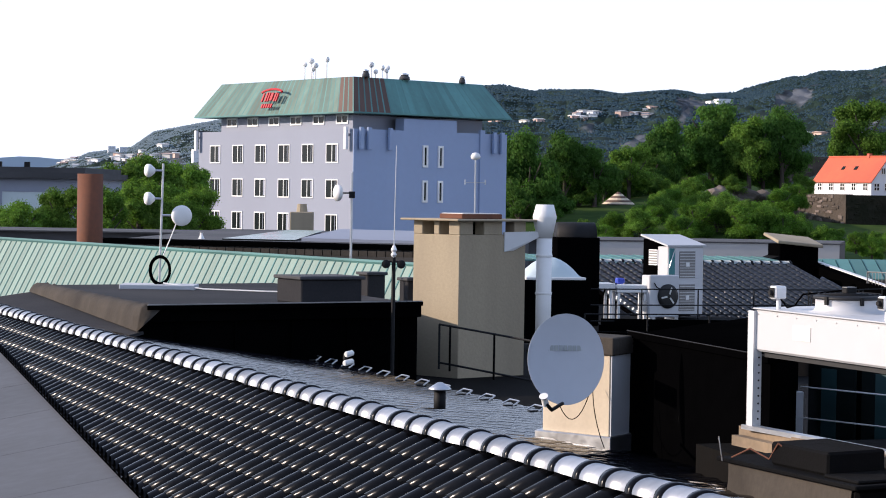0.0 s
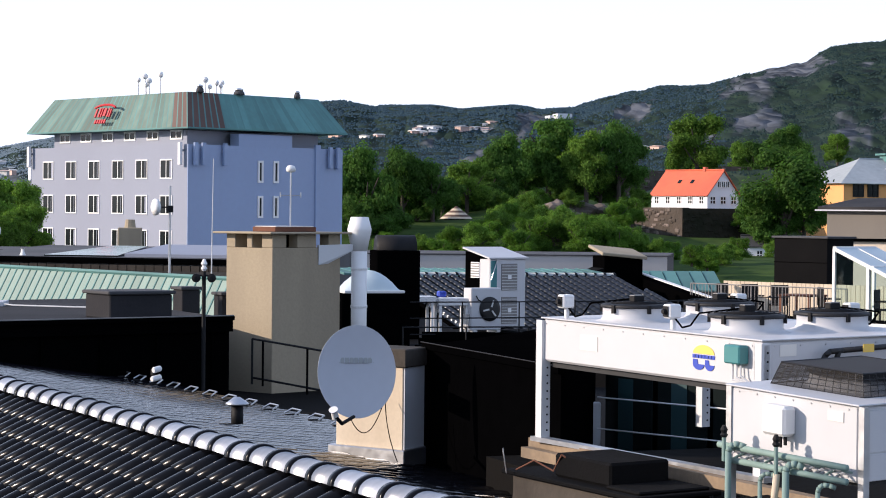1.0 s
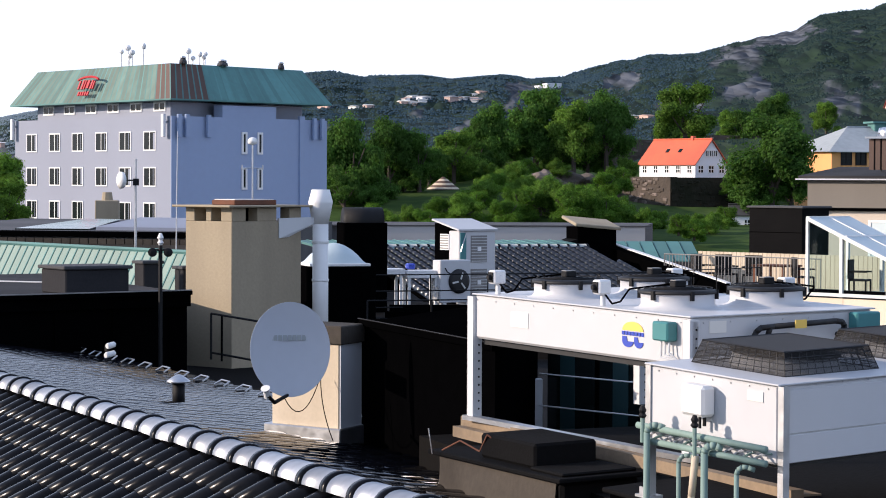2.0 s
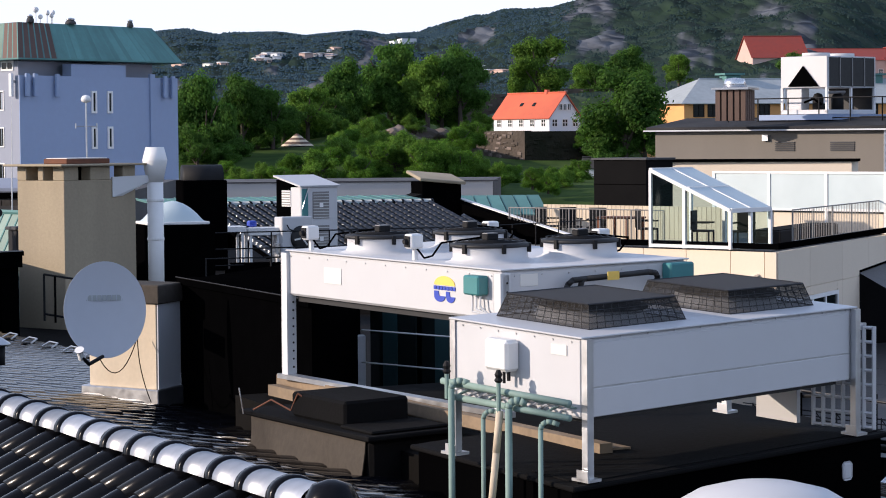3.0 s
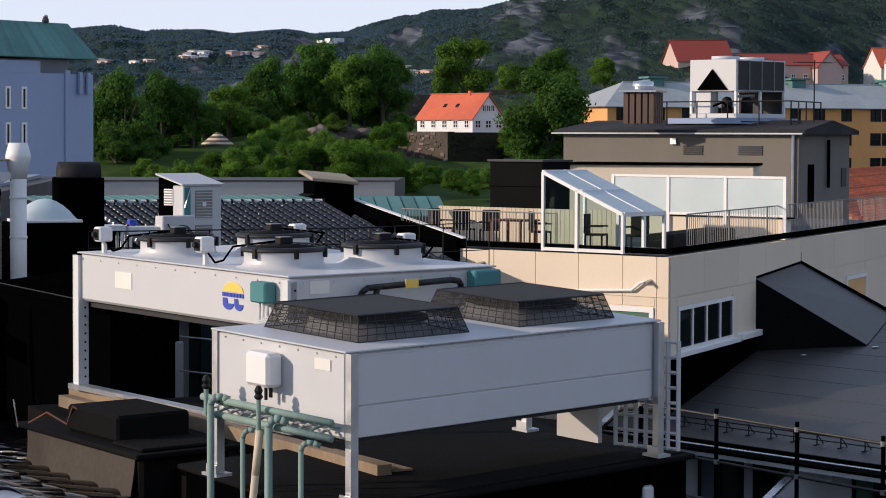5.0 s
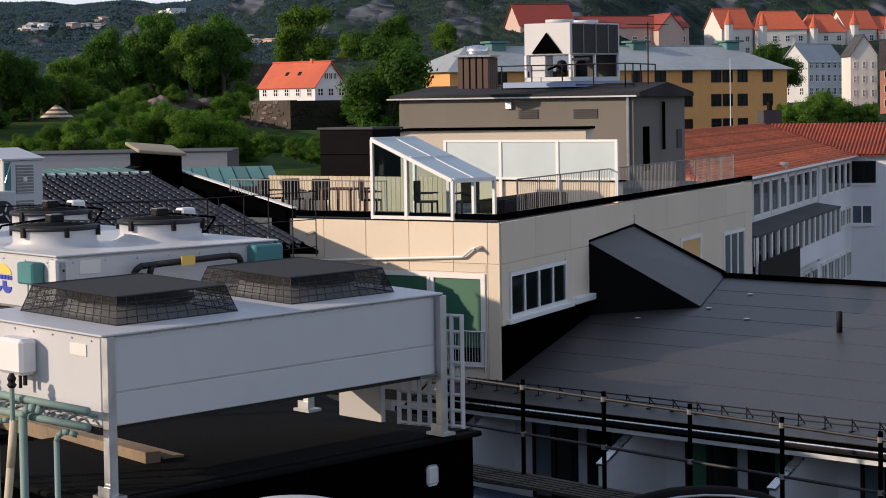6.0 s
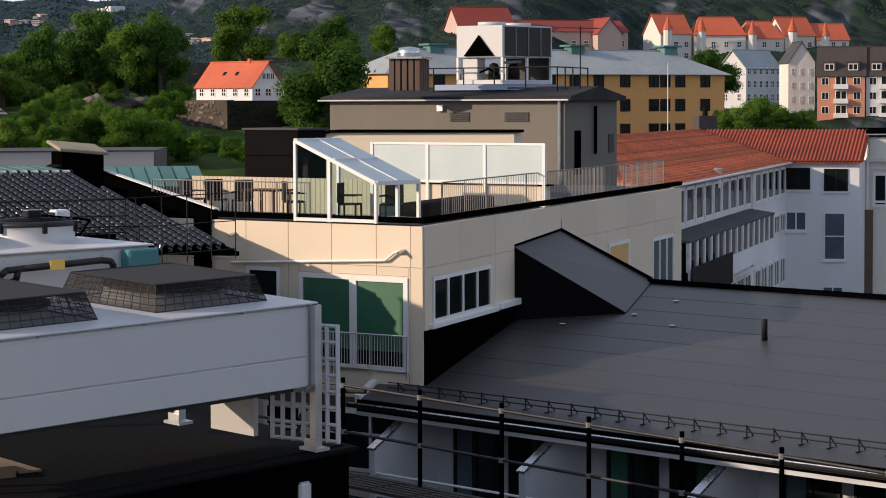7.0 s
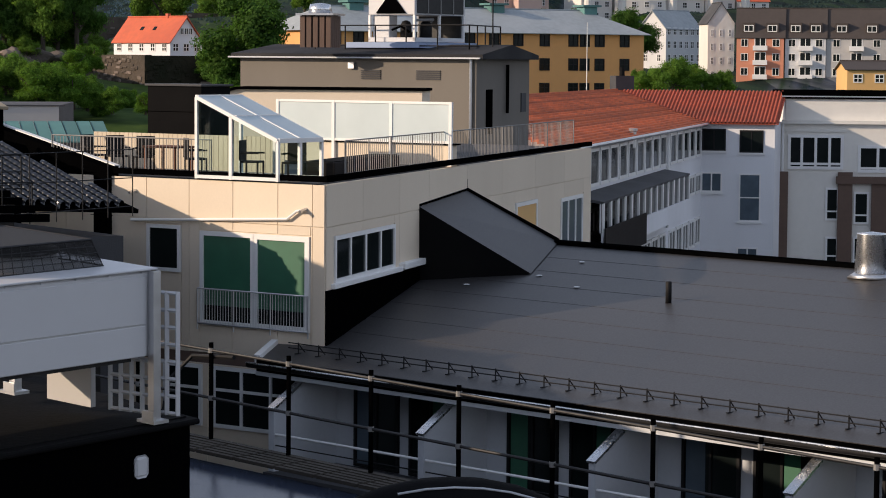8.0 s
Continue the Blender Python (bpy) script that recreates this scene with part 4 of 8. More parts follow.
dish.matrix_local = dface @ pose(0, 0, 0, 180, 0, 0) @ Matrix.Diagonal((0.855, 1.01, 1.0, 1.0))
for k in range(9):
    part("maker_mark", box(-0.018, 0.018, -0.026, 0.026, 0, 0.003), "slate", sd, "faint blue-grey bar of print").matrix_local = dface @ pose(-0.18 + 0.045 * k, 0.11, -0.010, 180, 0, 0)
part("feed_arm", pipe_run([(0.0, -0.02, -0.42), (-0.14, -0.36, -0.47), (-0.2, -0.45, -0.40)], 0.018, 8), "dark_metal", sd)
part("feed_head", lathe([(0.02, -0.06), (0.035, -0.04), (0.03, 0.04), (0.045, 0.07)], 12), "white_paint", sd, "grey feed horn").matrix_local = pose(-0.21, -0.44, -0.38, 40, 0, -20)
part("wall_bracket", box(-0.06, 0.06, 0.06, 0.5, -0.08, 0.08, 0.01), "dark_metal", sd)
part("cable", sweep([(-0.05 + 0.35 * u, -0.05 + 0.6 * u, -0.45 - 0.9 * u * (1 - u) + 0.15 * u) for u in [k / 10 for k in range(11)]], 0.005, 5), "black", sd)
part("cable", sweep([(0.3 + 0.12 * u * u, 0.4 - 0.1 * u, -0.3 - 0.6 * u) for u in [k / 8 for k in range(9)]], 0.005, 5), "black", sd)

# black clad stair head beside the stack
bw = thing("black_roof_house", "black felt-clad roof house with pale metal edge", "roof house", kind="structure")
A, B, G0, GE = Vector((1.93, 25.62, 0)), Vector((3.02, 23.02, 0)), Vector((3.78, 26.1, 0)), Vector((5.5, 23.15, 0))
# Colour close to zero: the wall's shade is put into it.
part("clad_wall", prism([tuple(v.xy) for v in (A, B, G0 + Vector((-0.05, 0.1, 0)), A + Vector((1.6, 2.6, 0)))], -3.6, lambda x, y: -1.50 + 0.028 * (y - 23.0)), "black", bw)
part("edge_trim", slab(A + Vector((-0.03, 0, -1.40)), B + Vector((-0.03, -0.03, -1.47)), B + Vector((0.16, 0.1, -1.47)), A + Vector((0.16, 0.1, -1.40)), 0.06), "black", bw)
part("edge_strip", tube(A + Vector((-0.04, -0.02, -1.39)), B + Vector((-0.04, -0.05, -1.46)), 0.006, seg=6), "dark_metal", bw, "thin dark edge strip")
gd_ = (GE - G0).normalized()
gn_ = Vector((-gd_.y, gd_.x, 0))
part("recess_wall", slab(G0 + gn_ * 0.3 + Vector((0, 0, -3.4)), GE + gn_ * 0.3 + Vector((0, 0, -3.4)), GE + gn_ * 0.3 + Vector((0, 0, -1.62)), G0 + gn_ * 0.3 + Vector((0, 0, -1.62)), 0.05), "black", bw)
for k in range(4):
    p, q = G0.lerp(GE, k / 4 + 0.02), G0.lerp(GE, (k + 1) / 4 - 0.01)
    part("glass_pane", slab(p + Vector((0, 0, -3.0)), q + Vector((0, 0, -3.0)), q + Vector((0, 0, -1.72)), p + Vector((0, 0, -1.72)), 0.02), "glass", bw, "dark teal glazing")
    part("curtain", slab(p.lerp(q, 0.3) + gn_ * -0.012 + Vector((0, 0, -3.0)), p.lerp(q, 0.62) + gn_ * -0.012 + Vector((0, 0, -3.0)), p.lerp(q, 0.62) + gn_ * -0.012 + Vector((0, 0, -1.76)), p.lerp(q, 0.3) + gn_ * -0.012 + Vector((0, 0, -1.76)), 0.005), "teal_dark", bw, "dim teal curtain")
part("wall_post", box(-0.07, 0.07, -0.05, 0.05, -3.2, -2.02, 0.01, m=Matrix.Translation(G0 + gn_ * -0.1)), "balcony", bw, "grey post")
for z0, z1 in ((-1.96, -1.92), (-2.28, -2.23), (-2.58, -2.52)):
    part("rail", tube(G0 + gn_ * -0.14 + gd_ * 0.12 + Vector((0, 0, z0)), GE + gn_ * -0.14 + Vector((0, 0, z1)), 0.008, seg=6), "white_paint", bw, "thin white rail")


# ---- dry coolers ----
def skewed(bm, m):
    bmesh.ops.transform(bm, matrix=m, verts=bm.verts)
    return bm


U2, V2 = Vector((0.784, 0.620, 0)), Vector((-0.620, 0.784, 0))
Q2 = skew((4.22, 16.43, -2.166), U2, V2, (0.012, 0.065))
L2, W2, H2 = 2.86, 1.11, 0.864
dc = thing("dry_cooler", "white two-fan dry cooler on galvanised legs", "dry cooler", group="coolers on the roof")


def cpart(name, bm, material, parent, label="", smooth=False, q=Q2):
    return part(name, skewed(bm, q), material, parent, label, smooth)


def yz_plate(poly, x0, x1, bm=None):
    """A flat plate facing -x, its outline given as (y, z) points."""
    bm = bm or bmesh.new()
    fr, bk = [bm.verts.new((x0, y, z)) for y, z in poly], [bm.verts.new((x1, y, z)) for y, z in poly]
    bm.faces.new(fr)
    bm.faces.new(bk[::-1])
    for i in range(len(poly)):
        j = (i + 1) % len(poly)
        bm.faces.new((fr[i], bk[i], bk[j], fr[j]))
    return bm


def rivets(parent, pts, q, r=0.007):
    """Small screw heads along a casing."""
    bm = bmesh.new()
    for p, d in pts:
        tube(p, Vector(p) + Vector(d) * 0.006, r, r * 0.6, 6, bm)
    cpart("screw_heads", bm, "galv", parent, q=q)


cpart("casing", box(0.0, L2, 0.0, W2, 0.366, H2, 0.015), "white", dc)
cpart("lower_panel", box(0.07, L2 - 0.07, -0.010, 0.0, 0.372, 0.548, 0.004), "white", dc, "lower side panel")
cpart("upper_panel", box(0.07, L2 - 0.07, -0.010, 0.0, 0.556, H2 - 0.03, 0.004), "white", dc, "upper side panel")
cpart("panel_seam", box(0.07, L2 - 0.07, -0.004, 0.0, 0.548, 0.556), "galv", dc)
cpart("roof_sheet", box(-0.02, L2 + 0.02, -0.02, W2 + 0.02, H2, H2 + 0.012, 0.004), "white", dc)
cpart("coil_underside", box(0.1, L2 - 0.1, 0.08, W2 - 0.08, 0.33, 0.366), "mesh_black", dc)
for x, y in ((-0.012, -0.055), (-0.012, W2 - 0.03), (L2 - 0.055, -0.055), (L2 - 0.055, W2 - 0.03)):
    bm = box(x, x + 0.060, y, y + 0.010, 0.0, H2)
    box(x, x + 0.010, y + 0.010, y + 0.045, 0.0, H2, 0, bm)
    box(x + 0.050, x + 0.060, y + 0.010, y + 0.030, 0.0, H2, 0, bm)
    lg = cpart("leg", bm, "galv", dc, "galvanised channel leg")
    bm = box(x - 0.035, x + 0.09, y - 0.035, y + 0.1, -0.012, 0.006)
    box(x - 0.035, x - 0.025, y - 0.03, y + 0.06, 0.0, 0.06, 0, bm)
    tube((x - 0.02, y - 0.02, 0.0), (x - 0.02, y - 0.02, 0.03), 0.012, seg=6, bm=bm)
    cpart("foot_plate", bm, "galv", lg)


def cage(x0, x1, y0, y1, z, h):
    """A tapered wire guard over a fan, with a dense mesh lid that leaves a gap over the hub."""
    g = 0.05
    bm = bmesh.new()
    lo = [(x0, y0, z), (x1, y0, z), (x1, y1, z), (x0, y1, z)]
    hi = [(x0 + g, y0 + g, z + h), (x1 - g, y0 + g, z + h), (x1 - g, y1 - g, z + h), (x0 + g, y1 - g, z + h)]
    for k in range(4):
        a, b, c, d = Vector(lo[k]), Vector(lo[(k + 1) % 4]), Vector(hi[(k + 1) % 4]), Vector(hi[k])
        for i in range(13):
            tube(a.lerp(b, i / 12), d.lerp(c, i / 12), 0.0026, 0.0026, 4, bm, False)
        for j in range(5):
            tube(a.lerp(d, j / 4), b.lerp(c, j / 4), 0.006 if j in (0, 4) else 0.0026, None, 4, bm, False)
    gd = cpart("fan_guard", bm, "mesh_black", dc, "black wire guard")
    cpart("guard_top", slab(*hi, 0.004), "mesh_lid", gd, "dense dark mesh lid")
    for k in range(4):
        cpart("guard_side", slab(lo[k], lo[(k + 1) % 4], hi[(k + 1) % 4], hi[k], 0.003), "mesh_fine", gd, "fine wire mesh side")
    cx, cy = (x0 + x1) / 2, (y0 + y1) / 2
    r = min(x1 - x0, y1 - y0) / 2 - 0.04
    fan = lathe([(r + 0.02, 0), (r, 0.03), (r - 0.01, 0.085), (r - 0.03, 0.085), (r - 0.03, 0.0)], 32, caps=False)
    bmesh.ops.translate(fan, vec=(cx, cy, z), verts=fan.verts)
    cpart("fan_ring", fan, "white", dc, "", True)
    bm = lathe([(r + 0.01, 0.085), (r + 0.01, 0.10), (0.1, 0.115), (0.02, 0.12)], 32)
    bmesh.ops.translate(bm, vec=(cx, cy, z), verts=bm.verts)
    cpart("fan_grille", bm, "mesh_black", dc, "black domed fan grille", True)


cage(0.30, 1.26, 0.20, 1.00, H2 + 0.012, 0.15)
cage(1.72, 2.66, 0.20, 1.00, H2 + 0.012, 0.15)
jb = cpart("junction_box", box(-0.125, 0.0, 0.515, 0.72, 0.60, 0.80, 0.02), "white_paint", dc, "white junction box on the end panel")
cpart("gland", pipe_run([(-0.06, 0.56, 0.60), (-0.06, 0.56, 0.54)], 0.012, 8), "dark_metal", jb)
cpart("gland", pipe_run([(-0.06, 0.60, 0.60), (-0.06, 0.60, 0.52)], 0.010, 8), "dark_metal", jb)
cpart("data_plate", box(-0.006, 0.0, 0.12, 0.25, 0.745, 0.81), "offwhite", dc, "pale data plate")
rivets(dc, [((-0.001, 0.08 + 0.156 * i, 0.835), (-1, 0, 0)) for i in range(7)] + [((-0.001, 0.08 + 0.156 * i, 0.40), (-1, 0, 0)) for i in range(7)] + [((0.1 + 0.266 * i, -0.002, 0.855), (0, -1, 0)) for i in range(11)], Q2)
# headers, bends and risers at the end
for z, y1 in ((0.475, 1.10), (0.385, 1.02)):
    cpart("header_pipe", tube((-0.11, 0.0, z), (-0.11, y1, z), 0.022, seg=12), "pipe_green", dc, "grey-green pipe header", True)
for i in range(24):
    y = 0.05 + i * 0.043
    cpart("tube_bend", pipe_run([(0.0, y, 0.43), (-0.075, y, 0.445 - 0.03 * (i % 2)), (-0.10, y + 0.012, 0.46 - 0.06 * (i % 2))], 0.009, 6), "galv" if i % 3 else "pipe_green", dc)
for y, top, r in ((0.96, 0.50, 0.022), (0.68, 0.345, 0.015), (0.46, 0.44, 0.024), (0.19, 0.345, 0.016)):
    pts = [(-0.10, y - 0.09, top - 0.015), (-0.13, y - 0.06, top), (-0.15, y - 0.03, top), (-0.165, y - 0.008, top - 0.02), (-0.17, y, top - 0.05), (-0.17, y, -1.0)]
    cpart("riser_pipe", pipe_run(pts, r, 12), "pipe_green", dc, "", True)
for y, z0, z1 in ((0.545, 0.34, 0.60), (1.0, 0.38, 0.60)):
    bm = pipe_run([(-0.17, y, z0), (-0.17, y, z1)], 0.014, 8)
    lathe_v = lathe([(0.018, z1 - 0.06), (0.028, z1 - 0.045), (0.018, z1 - 0.03), (0.026, z1 - 0.01), (0.012, z1 + 0.02)], 10)
    bmesh.ops.translate(lathe_v, vec=(-0.17, y, 0), verts=lathe_v.verts)
    cpart("valve", bm, "pipe_green", dc)
    cpart("valve_head", lathe_v, "dark_metal", dc, "dark valve head")
cpart("hose", pipe_run([(-0.16, 0.545, 0.36), (-0.19, 0.55, 0.1), (-0.23, 0.565, -0.3), (-0.22, 0.56, -0.8), (-0.2, 0.54, -1.0)], 0.024, 8), "plaster", dc, "wrapped pale hose", True)
# curb under it
curb = thing("cooler_curb", "dusty black felt-covered plinth carrying the cooler", "plinth")
QC = skew((4.17, 16.38, -2.18), U2, Vector((-0.37, 0.929, 0)), (0.012, 0.02))
# Plinth colours are darkened to hold the shade beneath the cooler.
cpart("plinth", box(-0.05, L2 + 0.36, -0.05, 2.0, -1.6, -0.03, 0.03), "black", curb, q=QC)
cpart("top_edge", box(-0.09, L2 + 0.40, -0.09, 2.04, -0.045, -0.012, 0.01), "felt", curb, q=QC)
cpart("wear_strip", box(0.02, L2 + 0.34, 0.0, 0.55, -0.012, -0.004), "felt", curb, "darker felt strip along the edge", q=QC)
cpart("outlet_cover", box(2.72, 2.83, -0.075, -0.05, -0.30, -0.17, 0.02), "white", curb, "white square outlet", q=QC)

# four-fan unit behind
U1, V1 = Vector((0.8904, 0.4551, 0)), Vector((-0.4551, 0.8904, 0))
Q1 = skew((4.17, 19.466, -2.076), U1, V1, (0.015, 0.015))
L1, W1, H1, HB = 1.76, 3.14, 1.032, 0.661
d1 = thing("dry_cooler", "white four-fan dry cooler on perforated legs", "dry cooler", group="coolers on the roof")
cpart("casing", box(0, L1, 0, W1 - 0.06, HB, H1, 0.02), "white", d1, q=Q1)
cpart("coil_underside", box(0.06, L1 - 0.06, 0.06, W1 - 0.12, HB - 0.05, HB), "mesh_black", d1, q=Q1)
cpart("roof_sheet", box(-0.015, L1 + 0.015, -0.015, W1 - 0.045, H1, H1 + 0.012, 0.004), "white", d1, q=Q1)
rivets(d1, [((-0.001, 0.12 + 0.29 * i, 0.99), (-1, 0, 0)) for i in range(11)] + [((0.12 + 0.25 * i, -0.001, 0.99), (0, -1, 0)) for i in range(7)], Q1)
for x, y in ((-0.03, W1 - 0.09), (-0.03, -0.03), (L1 - 0.06, W1 - 0.09), (L1 - 0.06, -0.03)):
    bm = box(x, x + 0.09, y, y + 0.010, 0, H1 - 0.015)
    box(x, x + 0.010, y + 0.010, y + 0.09, 0, H1 - 0.015, 0, bm)
    box(x, x + 0.035, y + 0.082, y + 0.092, 0, H1 - 0.015, 0, bm)
    leg = cpart("leg", bm, "grey_light", d1, "pale perforated leg", q=Q1)
    for k in range(14):
        cpart("bolt", tube((x + 0.06, y - 0.003, 0.06 + 0.068 * k), (x + 0.06, y + 0.001, 0.06 + 0.068 * k), 0.009, seg=8), "dark_metal", leg, q=Q1)
cpart("foot_beam", box(-0.05, 0.05, -0.1, W1 + 0.05, -0.04, 0.0), "galv", d1, q=Q1)


def fan_stack(cx, cy, r=0.29):
    bm = lathe([(r + 0.06, 0), (r + 0.02, 0.012), (r, 0.035), (r, 0.125), (r + 0.012, 0.13)], 40, caps=False)
    bmesh.ops.translate(bm, vec=(cx, cy, H1 + 0.012), verts=bm.verts)
    f = cpart("fan_shroud", bm, "white", d1, "", True, Q1)
    bm = lathe([(r + 0.018, 0.118), (r + 0.018, 0.14), (r - 0.03, 0.150), (0.1, 0.165), (0.02, 0.168)], 40)
    bmesh.ops.translate(bm, vec=(cx, cy, H1 + 0.012), verts=bm.verts)
    cpart("fan_grille", bm, "mesh_black", f, "black fan grille", True, Q1)
    ring = bmesh.new()
    for rr in (0.12, 0.17, 0.22, 0.27):
        pts = [(cx + rr * math.cos(k * math.tau / 24), cy + rr * math.sin(k * math.tau / 24), H1 + 0.012 + 0.172 - 0.05 * rr) for k in range(25)]
        pipe_run(pts, 0.004, 4, ring)
    cpart("grille_wire", ring, "dark_metal", f, q=Q1)
    bm = box(cx - 0.055, cx + 0.055, cy - 0.04, cy + 0.04, H1 + 0.175, H1 + 0.225, 0.008)
    tm = cpart("terminal_box", bm, "dark_metal", f, q=Q1)
    cpart("box_lid", box(cx - 0.05, cx + 0.05, cy - 0.035, cy + 0.035, H1 + 0.226, H1 + 0.232), "rail_grey", tm, q=Q1)
    for a in range(6):
        bm = box(-r - 0.028, -r + 0.01, -0.014, 0.014, 0.075, 0.145, m=Matrix.Translation((cx, cy, H1 + 0.012)) @ pose(0, 0, 0, 0, 0, 15 + 60 * a))
        cpart("grille_clip", bm, "dark_metal", f, q=Q1)


FANS = [(0.43, 0.75), (0.43, 2.28), (1.26, 0.70), (1.26, 2.22)]
for cx, cy in FANS:
    fan_stack(cx, cy)
for x, y in ((0.10, 1.30), (0.10, 2.86), (1.55, 0.80), (1.55, 2.32)):
    bm = tube((x, y, H1), (x, y, H1 + 0.10), 0.022, seg=8)
    box(x - 0.07, x + 0.05, y - 0.05, y + 0.05, H1 + 0.10, H1 + 0.215, 0.012, bm)
    sw = cpart("isolator_switch", bm, "white_paint", d1, "white isolator switch on a stalk", q=Q1)
    cpart("switch_face", box(x - 0.078, x - 0.068, y - 0.035, y + 0.035, H1 + 0.115, H1 + 0.20), "dark_metal", sw, q=Q1)
    bm = tube((x - 0.07, y, H1 + 0.157), (x - 0.105, y, H1 + 0.157), 0.026, 0.02, 10)
    cpart("switch_knob", bm, "dark_metal", sw, q=Q1)
    fx, fy = min(FANS, key=lambda c: (c[0] - x) ** 2 + (c[1] - y) ** 2)
    cpart("switch_cable", pipe_run([(x, y - 0.03, H1 + 0.10), (x + 0.02, y - 0.10, H1 + 0.03), (x + 0.05, y - 0.17, H1 + 0.05), (x + 0.10, y - 0.22, H1 + 0.15), (fx, fy + 0.05, H1 + 0.20)], 0.008, 5), "black", sw, q=Q1)
# corner fittings, pipes and print
tl = cpart("corner_box", box(-0.10, 0.0, 0.16, 0.36, 0.845, 0.99, 0.012), "teal", d1, "teal control box", q=Q1)
for k in range(3):
    cpart("box_cable", pipe_run([(-0.05, 0.20 + 0.05 * k, 0.845), (-0.06, 0.19 + 0.05 * k, 0.76 - 0.02 * k), (-0.02, 0.12, 0.70)], 0.008, 6), "balcony", tl, q=Q1)
cpart("corner_box", box(L1 - 0.25, L1 - 0.01, -0.11, 0.0, 0.86, 1.02, 0.012), "teal", d1, "teal control box", q=Q1)
cpart("corner_post", box(-0.025, 0.07, -0.03, 0.05, 0.62, H1 - 0.01, 0.02), "white", d1, q=Q1)
cpart("hose_loop", pipe_run([(0.54, 0.0, 0.84), (0.54, -0.06, 0.86), (0.545, -0.09, 0.91), (0.58, -0.10, 0.94), (0.70, -0.10, 0.945), (1.30, -0.10, 0.965), (1.37, -0.10, 0.955), (1.40, -0.09, 0.92), (1.40, -0.06, 0.87), (1.40, 0.0, 0.85)], 0.022, 12), "mesh_black", d1, "black insulated pipe loop", True, Q1)
cpart("hose_loop", pipe_run([(0.66, 0.0, 0.85), (0.66, -0.08, 0.87), (0.67, -0.10, 0.94)], 0.022, 12), "mesh_black", d1, "black insulated pipe loop", True, Q1)
cpart("tag", box(0.89, 1.0, -0.128, -0.122, 0.925, 0.99), "logo_y", d1, "yellow tag", q=Q1)
cpart("sticker", box(0.17, 0.33, -0.004, 0.0, 0.91, 1.0), "offwhite", d1, "pale sticker", q=Q1)
cpart("data_plate", box(-0.006, 0.0, 2.23, 2.49, 0.80, 0.925), "offwhite", d1, "pale data plate", q=Q1)
half = [(0.74 + 0.14 * math.cos(math.pi * k / 12), 0.885 + 0.07 * math.sin(math.pi * k / 12)) for k in range(13)]
lg = cpart("emblem", yz_plate(half, -0.006, -0.002), "logo_y", d1, "yellow and blue maker emblem", q=Q1)
for k in range(7):
    bar = yz_plate([(0.595 + 0.043 * k, 0.848), (0.628 + 0.043 * k, 0.848), (0.628 + 0.043 * k, 0.877), (0.595 + 0.043 * k, 0.877)], -0.006, -0.002)
    cpart("emblem_bar", bar, "logo_b", lg, "small blue bar", q=Q1)
for y0, w in ((0.60, 0.12), (0.73, 0.15)):
    arc = [(y0 + w / 2 + (w / 2) * math.cos(math.pi * (1 + k / 10)), 0.80 + 0.045 * math.sin(math.pi * (1 + k / 10))) for k in range(11)]
    cpart("emblem_wave", yz_plate(arc + [(y0 + w, 0.838), (y0 + w * 0.62, 0.838), (y0 + w * 0.55, 0.80), (y0 + w * 0.25, 0.80)], -0.006, -0.002), "logo_b", lg, q=Q1)

# timber bearers
for p, q, w, off in (((2.68, 22.5, -2.06), (4.55, 17.6, -2.10), 0.10, 0), ((2.80, 22.6, -2.11), (4.67, 17.75, -2.15), 0.14, 1), ((2.60, 22.35, -2.13), (3.3, 20.5, -2.15), 0.10, 2)):
    p, q = Vector(p), Vector(q)
    d = (q - p).normalized()
    s = Vector((-d.y, d.x, 0)) * w
    tm = thing("timber_bearer", "weathered pale timber bearer under the cooler", "timber beam", group="timber bearers")
    part("beam", slab(p, q, q + s, p + s, 0.09) if (q - p).cross(s).z > 0 else slab(p + s, q + s, q, p, 0.09), "wood", tm)
base = thing("cooler_deck", "felt deck under the coolers, blackened for shade", "roof", kind="structure")
part("deck", prism([(2.35, 23.0), (3.6, 18.0), (6.4, 18.9), (6.2, 24.5)], -4.2, -2.28), "shaded_deck", base)

# flat skylight hatch in front
hq = skew((3.05, 18.72, -2.17), Vector((0.82, 0.57, 0)), Vector((-0.37, 0.93, 0)))
sk = thing("skylight_hatch", "black flat skylight on a torn felt upstand", "roof hatch")
cpart("upstand", box(0.1, 0.86, 0.0, 2.05, -0.75, -0.02, 0.03), "felt", sk, "sagging dark felt upstand", q=hq)
bm = bmesh.new()
grid = []
for i in range(17):
    u = i / 16
    col = []
    for j in range(6):
        w = j / 5
        sag = 0.06 * math.sin(math.pi * u) * w + 0.04 * math.sin(11 * u + 2.6 * w) * w
        for side in (0.0, 0.012):
            col.append(bm.verts.new((0.085 - sag - 0.02 * w + side, 0.06 + 1.95 * u, -0.03 - (0.34 + 0.14 * math.sin(2.6 * u + 0.3)) * w)))
    grid.append(col)
for a, b in zip(grid, grid[1:]):
    for j in range(5):
        bm.faces.new((a[2 * j], b[2 * j], b[2 * j + 2], a[2 * j + 2]))
        bm.faces.new((a[2 * j + 1], a[2 * j + 3], b[2 * j + 3], b[2 * j + 1]))
    bm.faces.new((a[10], b[10], b[11], a[11]))
for f in bm.faces:
    f.smooth = True
cpart("loose_felt", bm, "felt_brown", sk, "sagging brown felt sheet", q=hq)
cpart("flange", box(0.04, 0.92, -0.06, 2.15, -0.02, 0.015, 0.008), "felt", sk, "bent black felt flange", q=hq)
